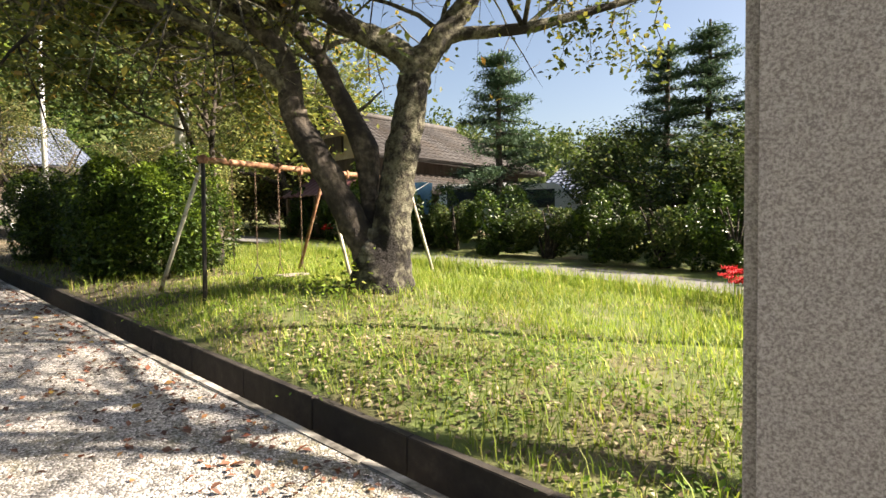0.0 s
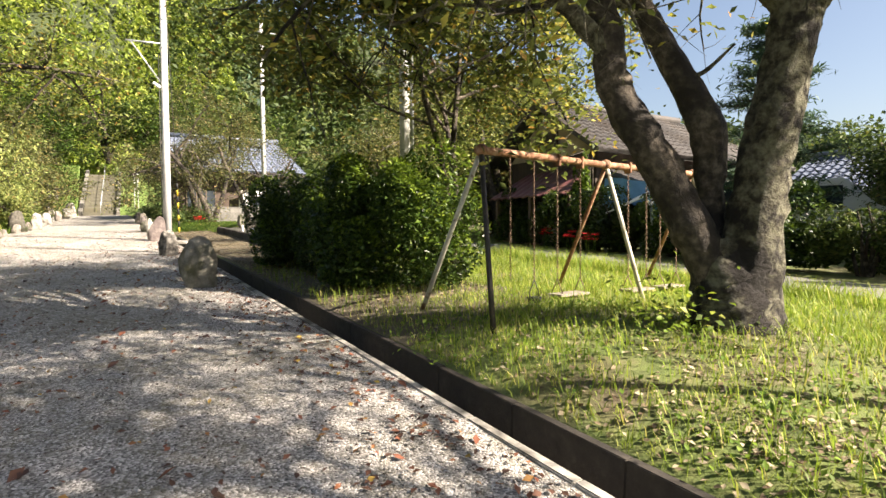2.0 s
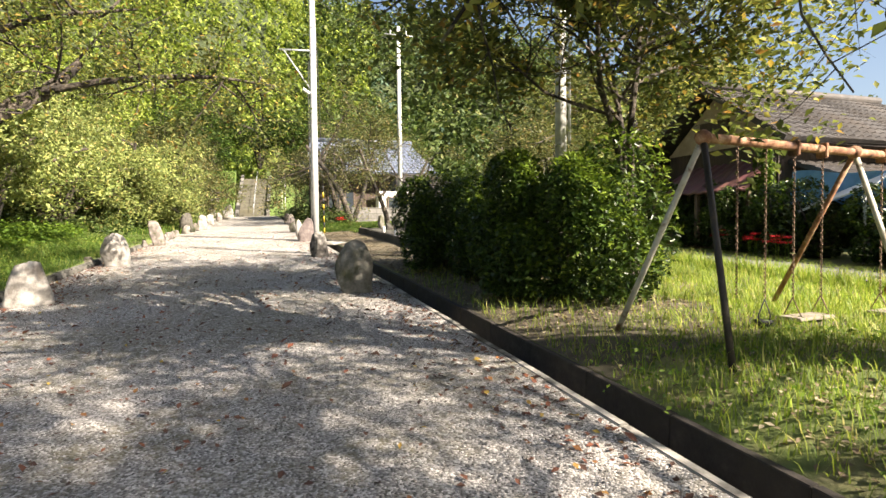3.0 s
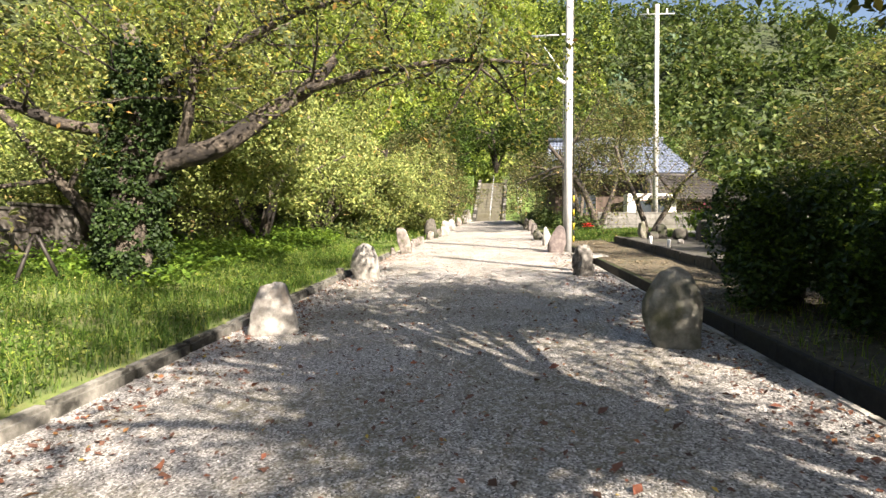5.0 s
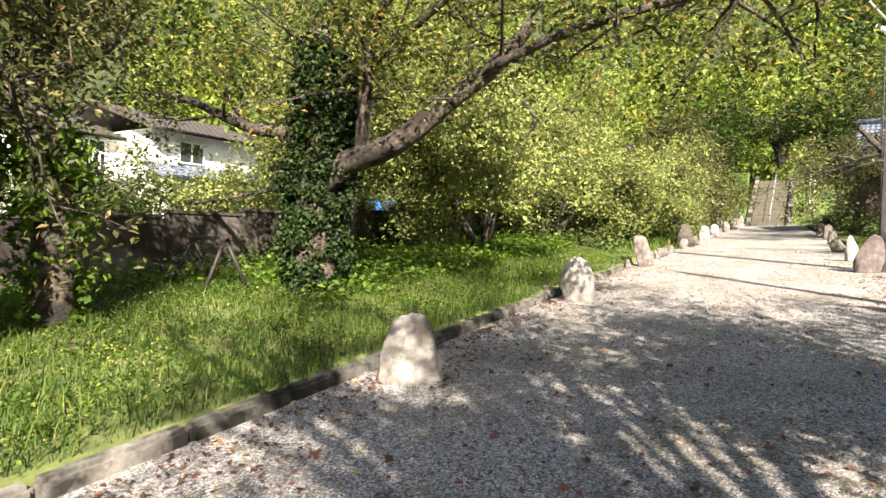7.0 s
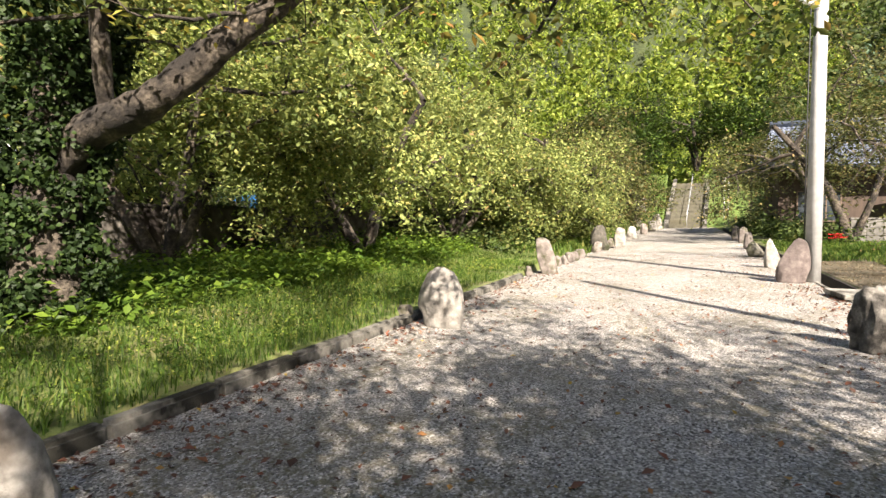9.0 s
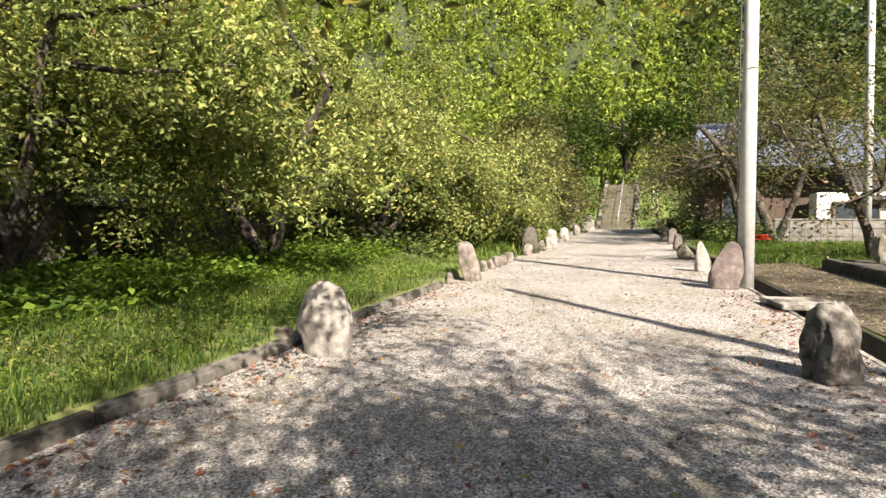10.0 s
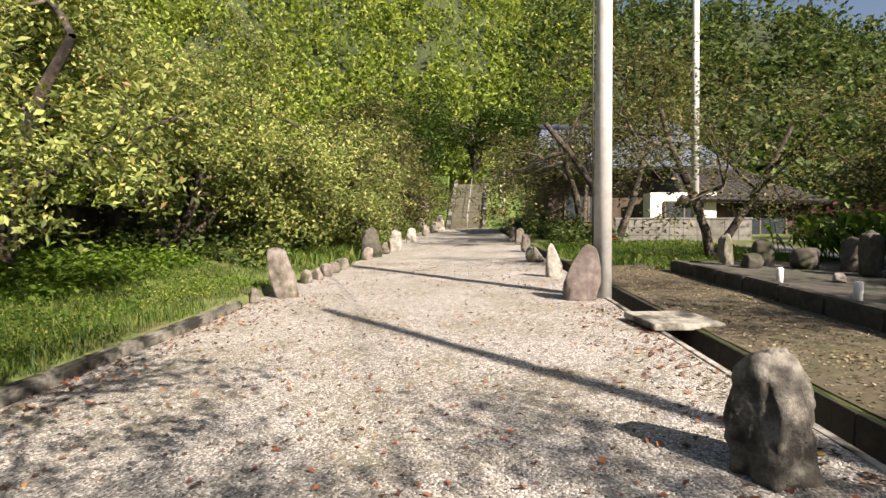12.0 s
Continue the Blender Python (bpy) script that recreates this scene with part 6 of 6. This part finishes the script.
wh = thing("white_house", pose(0, 0, 0), "white two-storey house with low tiled roofs", "house")
part("wall", box_bm(-29.0, -23.4, -30.0, -22.5, 0.5, 6.3), M_PLASTER, wh)
part("wing_wall", box_bm(-23.4, -19.5, -30.0, -24.2, 0.5, 5.9), M_PLASTER, wh)
tiled_roof(wh, (-29.6, -21.7, 6.2), (-22.9, -21.7, 6.2), (-29.6, -26.2, 7.7), (-22.9, -26.2, 7.7), M_TILE, 0.3, 9)
tiled_roof(wh, (-29.6, -30.7, 6.2), (-22.9, -30.7, 6.2), (-29.6, -26.2, 7.7), (-22.9, -26.2, 7.7), M_TILE, 0.3, 6)
tiled_roof(wh, (-22.9, -23.4, 5.8), (-19.0, -23.4, 5.8), (-22.9, -27.0, 7.0), (-19.0, -27.0, 7.0), M_TILE, 0.3, 7)
tiled_roof(wh, (-28.9, -21.0, 4.25), (-22.9, -21.0, 4.25), (-28.9, -22.5, 4.9), (-22.9, -22.5, 4.9), M_TILE_BLUE, 0.3, 4, "pent_roof")
part("balcony", box_bm(-23.3, -19.6, -24.15, -23.2, 4.1, 4.25), M_PLASTER, wh)
for k in range(15):
    part("baluster", box_bm(-23.2 + 0.25 * k, -23.14 + 0.25 * k, -23.25, -23.2, 4.25, 5.05), M_WHITE, wh)
part("balcony_rail", box_bm(-23.3, -19.6, -23.27, -23.18, 5.05, 5.12), M_WHITE, wh)
window(wh, -21.4, -24.16, 4.3, 2.0, 1.4, 0, M_WHITE, 3)
window(wh, -25.2, -22.46, 5.0, 1.2, 0.9, 0, M_WHITE)
window(wh, -24.9, -22.46, 2.0, 1.6, 1.6, 0, M_FRAME)
window(wh, -27.4, -22.46, 2.2, 1.6, 1.3, 0, M_FRAME)
part("porch_post", box_bm(-23.1, -22.98, -21.3, -21.18, 0.5, 4.2), M_WHITE, wh)
sh = thing("shed", pose(0, 0, 0), "low white shed behind the boundary wall", "shed")
part("wall", box_bm(-31.5, -28.4, -18.0, -15.5, 0.8, 3.2), M_PLASTER, sh)
part("roof", box_bm(-31.8, -28.1, -18.3, -15.1, 3.2, 3.3, 0.02), M_GALV, sh)

rh = thing("farmhouse", pose(0, -0.4, -0.1), "low house with grey hipped tile roof behind the block wall", "house")
part("wall", box_bm(-46.0, -41.0, 8.4, 15.2, 1.0, 3.95), M_WALLWOOD, rh)
part("white_wall", box_bm(-41.6, -40.6, 8.2, 11.0, 1.4, 4.3), M_PLASTER, rh, "white plaster end wall")
window(rh, -40.56, 9.6, 3.0, 1.6, 0.9, 90)
window(rh, -40.96, 13.0, 2.4, 2.2, 1.2, 90)
E0, E1, E2, E3 = (-40.2, 9.4, 3.95), (-40.2, 15.6, 3.85), (-46.8, 15.6, 3.85), (-46.8, 9.4, 3.95)
R0, R1 = (-43.5, 10.2, 5.7), (-43.5, 13.2, 5.6)
tiled_roof(rh, E0, E1, R0, R1, M_TILE, 0.3, 9)
tiled_roof(rh, E1, E2, R1, (-43.51, 13.2, 5.6), M_TILE, 0.3, 9)
tiled_roof(rh, E2, E3, R1, R0, M_TILE, 0.3, 6)
tiled_roof(rh, E3, E0, (-43.51, 10.2, 5.7), R0, M_TILE, 0.3, 6)
ridge_cap(rh, R0, R1, M_TILE)
tp = thing("temple_hall", pose(0, -1.1, 0), "hall with a blue-grey tiled roof among trees", "house")
part("wall", box_bm(-54.0, -48.0, 5.6, 14.0, 2.2, 6.1), M_WALLWOOD, tp)
tiled_roof(tp, (-46.4, 4.4, 6.0), (-46.4, 15.0, 6.0), (-50.8, 5.6, 8.9), (-50.8, 13.8, 8.9), M_TILE_BLUE, 0.32, 12)
tiled_roof(tp, (-55.2, 4.4, 6.0), (-55.2, 15.0, 6.0), (-50.8, 5.6, 8.9), (-50.8, 13.8, 8.9), M_TILE_BLUE, 0.32, 6)
tiled_roof(tp, (-46.4, 4.4, 6.0), (-55.2, 4.4, 6.0), (-50.7, 5.6, 8.9), (-50.9, 5.6, 8.9), M_TILE_BLUE, 0.32, 12)
ridge_cap(tp, (-50.8, 5.4, 9.0), (-50.8, 14.0, 9.0), M_TILE_BLUE, 0.2)
window(tp, -47.96, 7.5, 3.2, 2.0, 1.6, 90, M_FRAME, 3)


# ---- flowers and tall plants ----
def spider_lily(loc, seed):
    rng = np.random.default_rng(seed)
    t = thing("spider_lily", pose(*loc), "red spider lilies in the grass", "flower", "spider lilies")
    ch, pet = [], []
    for _ in range(6):
        b = np.array([rng.normal() * 0.12, rng.normal() * 0.12, -0.02])
        h = rng.uniform(0.38, 0.52)
        top = b + np.array([rng.normal() * 0.03, rng.normal() * 0.03, h])
        ch.append(tube_arrays(np.array([b, (b + top) / 2, top]), [0.006, 0.005, 0.005], 5))
        for k in range(12):
            a = k * 0.524
            d = np.array([math.cos(a), math.sin(a), 0])
            pet.append(tube_arrays(np.array([top, top + d * 0.05 + np.array([0, 0, 0.035]), top + d * 0.09 + np.array([0, 0, 0.01]), top + d * 0.10 + np.array([0, 0, 0.06])]), [0.006, 0.009, 0.006, 0.002], 4))
    V, F = join_arrays(ch)
    mesh_ob("stalk", V, F, L_GREEN, t)
    V, F = join_arrays(pet)
    mesh_ob("blossom", V, F, L_RED, t)
    return t


l1 = spider_lily(G(-1.95, 7.7), 401)
for k, (x, y) in enumerate(((-1.6, 7.5), (-1.3, 7.9), (-2.2, 8.1), (-12.2, 9.9), (-13.0, 10.1), (-14.2, 10.3), (-33.5, 4.2))):
    copy_thing(l1, pose(*G(x, y), 0, 0, 70 * k))


def strap_plant(loc, seed, label, n=60, h=0.9, flower=True):
    rng = np.random.default_rng(seed)
    t = thing("canna_clump", pose(*loc), label, "plant", "broad-leaved garden plants")
    c = []
    V, F = [], []
    for k in range(n):
        b = rng.normal(size=2) * 0.35
        a = rng.uniform(0, 6.28)
        z0 = rng.uniform(0.2, h)
        d = np.array([math.cos(a), math.sin(a)])
        s = np.array([-d[1], d[0]])
        L_, w = rng.uniform(0.3, 0.5), rng.uniform(0.05, 0.09)
        o = len(V)
        for u, ww, zz in ((0, 0.2, 0), (0.4, 1.0, 0.22), (0.75, 0.8, 0.28), (1.0, 0.05, 0.2)):
            p = b + d * L_ * u
            V += [(p[0] + s[0] * w * ww, p[1] + s[1] * w * ww, z0 + zz), (p[0] - s[0] * w * ww, p[1] - s[1] * w * ww, z0 + zz)]
        for q in range(3):
            F.append((o + 2 * q, o + 2 * q + 1, o + 2 * q + 3, o + 2 * q + 2))
    mesh_ob("foliage", V, F, L_GREEN, t)
    for k in range(9):
        b = rng.normal(size=2) * 0.3
        V, F = tube_arrays(np.array([(b[0], b[1], -0.05), (b[0] * 1.1, b[1] * 1.1, h * 0.6), (b[0] * 1.2, b[1] * 1.2, h * 1.25)]), [0.014, 0.012, 0.008], 5)
        mesh_ob("stalk", V, F, L_GREEN, t)
    if flower:
        c = np.array([(rng.normal() * 0.35, rng.normal() * 0.35, h * 1.3 + rng.normal() * 0.08) for _ in range(40)])
        V, F = leaf_arrays(c, 0.09, 0.06, rng, 0.3, 0)
        mesh_ob("blossom", V, F, L_PINK, t)
    return t


s1 = strap_plant(G(-28.6, 7.7), 411, "tall broad-leaved green plants with pink flowers", 80, 0.9)
for k, (x, y) in enumerate(((-28.3, 8.6), (-27.7, 7.9), (-27.4, 8.9), (-26.7, 8.4), (-26.3, 9.1), (-28.0, 9.4), (-25.6, 8.8))):
    copy_thing(s1, pose(*G(x, y), 0, 0, 50 * k))


# ---- uncountable cover: weeds, grass, litter, loose stones ----
def ground_many(xy):
    return np.array([ground_z(float(a), float(b)) for a, b in xy])


def blades(name, label, xy, height, width, mat, rng):
    n = len(xy)
    z = ground_many(xy)
    h = height * (0.5 + 0.9 * rng.random(n))
    a = rng.uniform(0, 6.28, n)
    lean = rng.uniform(0.15, 1.2, n) * h
    d = np.stack([np.cos(a), np.sin(a), 0 * a], 1)
    s = np.stack([-np.sin(a), np.cos(a), 0 * a], 1) * (width * (0.6 + 0.8 * rng.random(n)))[:, None] / 2
    b = np.column_stack([xy, z - 0.01])
    up = np.array([0, 0, 1.0])
    m = b + d * (lean * 0.3)[:, None] + up * (h * 0.6)[:, None]
    t = b + d * lean[:, None] + up * h[:, None]
    V = np.stack([b - s, b + s, m + s * 0.8, m - s * 0.8, t], 1).reshape(-1, 3)
    o = np.arange(n)[:, None] * 5
    F = np.concatenate([o + np.array([[0, 1, 2]]), o + np.array([[0, 2, 3]]), o + np.array([[3, 2, 4]])], 1).reshape(-1, 3)
    return tagged(mesh_ob(name, V, F, mat), label, "grass", kind="stuff")


def scatter(rng, n, x0, x1, y0, y1, thin=None, patch=0.0):
    xy = np.column_stack([rng.uniform(x0, x1, n), rng.uniform(y0, y1, n)])
    keep = np.ones(n, bool)
    if patch:
        v = np.array([noise.noise((a * 0.8, b * 0.8, 7.0)) + 0.5 * noise.noise((a * 2.6, b * 2.6, 3.0)) for a, b in xy])
        keep &= v > rng.uniform(-0.9, 0.55, n) * patch
    if thin is not None:
        keep &= rng.random(n) < thin(xy[:, 0], xy[:, 1])
    return xy[keep]


rng = np.random.default_rng(500)


def mound_thin(x, y):
    near = np.exp(-(((x + 3.2) / 3.2) ** 2 + ((y - 3.2) / 1.2) ** 2))
    under = np.where((x < -8.6) & (y < 4.9), 1.0, 0.0)
    return np.clip(1 - 0.8 * near - under, 0.03, 1)


g1 = scatter(rng, 140000, -14.5, 3.5, 2.47, 8.6, mound_thin, 0.8)
blades("grass", "sunlit short meadow grass around the swings", g1, 0.075, 0.008, L_GRASS, rng)
g2 = scatter(rng, 26000, -14.5, 3.5, 2.47, 8.55, None, 1.6)
blades("grass", "taller loose tufts of grass in the meadow", g2, 0.16, 0.008, L_GRASS, rng)
g2b = scatter(rng, 9000, -13.5, 4.0, 7.9, 8.6)
blades("grass", "long grass fringe beside the narrow road", g2b, 0.24, 0.009, L_GRASS, rng)
bank_edge = lambda x, y: np.where(y < -4.23 + 0.028 * np.clip(-x - 10, 0, 14), 1, 0)
g3 = scatter(rng, 130000, -30, -5.5, -10.8, -3.65, bank_edge, 0.9)
blades("grass", "lush green grass on the bank", g3, 0.095, 0.010, L_LUSH, rng)
g3b = scatter(rng, 26000, -24, -5.5, -9.5, -4.0, bank_edge, 2.2)
blades("grass", "taller tufts of green grass on the bank", g3b, 0.19, 0.011, L_LUSH, rng)
g4 = scatter(rng, 20000, -38, -28, 2.6, 8, lambda x, y: np.where((y > 4.0) | (x < -29), 1, 0))
blades("grass", "green lawn before the block wall", g4, 0.14, 0.018, L_LUSH, rng)
g5 = scatter(rng, 16000, -60, -30, -9, -3.4)
blades("grass", "grass along the far lane edge", g5, 0.25, 0.03, L_LUSH, rng)


def weeds(name, label, x0, x1, y0, y1, clumps, h, leaf, mat, seed):
    r = np.random.default_rng(seed)
    C = []
    for _ in range(clumps):
        x, y = r.uniform(x0, x1), r.uniform(y0, y1)
        k = int(r.integers(14, 34))
        hh = h * r.uniform(0.5, 1.2)
        C.append(np.array([x, y, ground_z(x, y)]) + np.column_stack([r.normal(size=k) * 0.16, r.normal(size=k) * 0.16, np.abs(r.normal(size=k)) * hh * 0.5 + 0.03]))
    V, F = leaf_arrays(np.concatenate(C), leaf, leaf * 0.6, r, 1.2, 0)
    tagged(mesh_ob(name, V, F, mat), label, "weeds", kind="stuff")


weeds("weeds", "broad-leaved green weeds along the bank", -29, -15.5, -9.0, -6.2, 480, 0.34, 0.13, L_GREEN, 511)
weeds("weeds", "small round-leaved weeds among the bank grass", -27, -6, -9.0, -4.35, 1500, 0.13, 0.05, L_LUSH, 517)
weeds("weeds", "pale clover-like weeds among the bank grass", -27, -6, -8.0, -4.35, 500, 0.10, 0.04, L_GRASS, 518)
weeds("weeds", "low weeds at the foot of the wall", -30, -9, -10.8, -9.2, 260, 0.5, 0.12, L_GREEN, 512)
weeds("weeds", "small weeds on the mound", -7.5, 3, 2.5, 4.6, 110, 0.07, 0.045, L_GREEN, 513)
weeds("weeds", "green undergrowth beneath the far trees", -60, -29, -12, -5, 700, 0.9, 0.2, L_WOODS, 514)
weeds("weeds", "green undergrowth beside the far lane", -60, -36, 3.2, 5.5, 260, 0.9, 0.2, L_WOODS, 515)
weeds("weeds", "sprigs sprouting at the foot of the cherry", -5.75, -5.25, 4.0, 4.25, 10, 0.45, 0.07, L_GRASS, 516)


def litter(name, label, xy, z_of, size, mat, seed, lift=0.012):
    r = np.random.default_rng(seed)
    C = np.column_stack([xy, [z_of(float(a), float(b)) + lift for a, b in xy]])
    V, F = leaf_arrays(C, size, size * 0.6, r, 2.2, 0)
    tagged(mesh_ob(name, V, F, mat), label, "fallen leaves", kind="stuff")


litter("fallen_leaves", "scattered brown and orange leaves on the gravel", scatter(rng, 8500, -32, 3, -4.0, 1.95, None, 1.2), lane_z, 0.05, L_LITTER, 521)
litter("fallen_leaves", "large curled orange and brown leaves on the gravel", scatter(rng, 480, -16, 1.5, -3.9, 1.95, None, 1.0), lane_z, 0.095, L_LITTER, 525, 0.018)
litter("fallen_leaves", "drifts of brown leaves beside the kerbs", np.vstack([np.column_stack([rng.uniform(-24, 2, 1300), 1.95 - np.abs(rng.normal(size=1300)) * 0.4]), np.column_stack([rng.uniform(-26, -5, 1500), -3.95 + np.abs(rng.normal(size=1500)) * 0.45])]), lane_z, 0.06, L_LITTER, 522)
litter("fallen_leaves", "dry leaves and straw on the mound", scatter(rng, 30000, -16, 3.5, 2.5, 5.2, lambda x, y: 1.05 - 0.9 * mound_thin(x, y) + 0.12, 1.0), ground_z, 0.05, L_STRAW, 523, 0.016)
litter("fallen_leaves", "brown needles and leaves on the earth path", scatter(rng, 14000, -29, -15, 2.5, 4.8), ground_z, 0.04, L_STRAW, 524, 0.012)


M_PEBBLE = leafy("pebbles", [(0.0, (0.08, 0.07, 0.06)), (0.35, (0.20, 0.185, 0.17)), (0.75, (0.33, 0.31, 0.29)), (1.0, (0.56, 0.54, 0.51))], 0.0, 0.8)


def pebbles(n, x0, x1, y0, y1, size, seed, label):
    r = np.random.default_rng(seed)
    xy = np.column_stack([r.uniform(x0, x1, n), r.uniform(y0, y1, n)])
    z = np.array([lane_z(a, b) for a, b in xy]) + 0.003
    base = np.array([[1, 0, 0], [0, 1, 0], [-1, 0, 0], [0, -1, 0], [0, 0, 0.8], [0, 0, -0.6]])
    tri = np.array([[0, 1, 4], [1, 2, 4], [2, 3, 4], [3, 0, 4], [1, 0, 5], [2, 1, 5], [3, 2, 5], [0, 3, 5]])
    S = size * (0.5 + r.random((n, 1, 3)) * 0.9)
    a = r.uniform(0, 6.28, n)
    B = base[None] * S * (1 + 0.3 * r.normal(size=(n, 6, 1)))
    X = B[..., 0] * np.cos(a)[:, None] - B[..., 1] * np.sin(a)[:, None]
    Y = B[..., 0] * np.sin(a)[:, None] + B[..., 1] * np.cos(a)[:, None]
    V = np.stack([X, Y, B[..., 2]], -1) + np.column_stack([xy, z])[:, None, :]
    F = (np.arange(n)[:, None, None] * 6 + tri[None]).reshape(-1, 3)
    tagged(mesh_ob("loose_gravel", V.reshape(-1, 3), F, M_PEBBLE), label, "gravel", kind="stuff")


pebbles(18000, -19.5, 1.5, -4.0, 1.95, 0.010, 531, "loose pale gravel stones on the lane")


# pale stones at the foot of the bank
for k, (x, y, up, s) in enumerate(((-60.4, -2.35, 0.0, (0.55, 0.7, 1.1)), (-60.6, -3.7, 0.1, (0.5, 0.8, 0.9)), (-64.0, -3.5, 1.55, (0.5, 0.5, 1.2)))):
    rock((x, y, lane_z(-60, y) + up), s, "pale weathered stone beside the steps", M_ROCK, 620 + k, 40 * k, 0.15, group="pale stones beside the steps", name="stone")
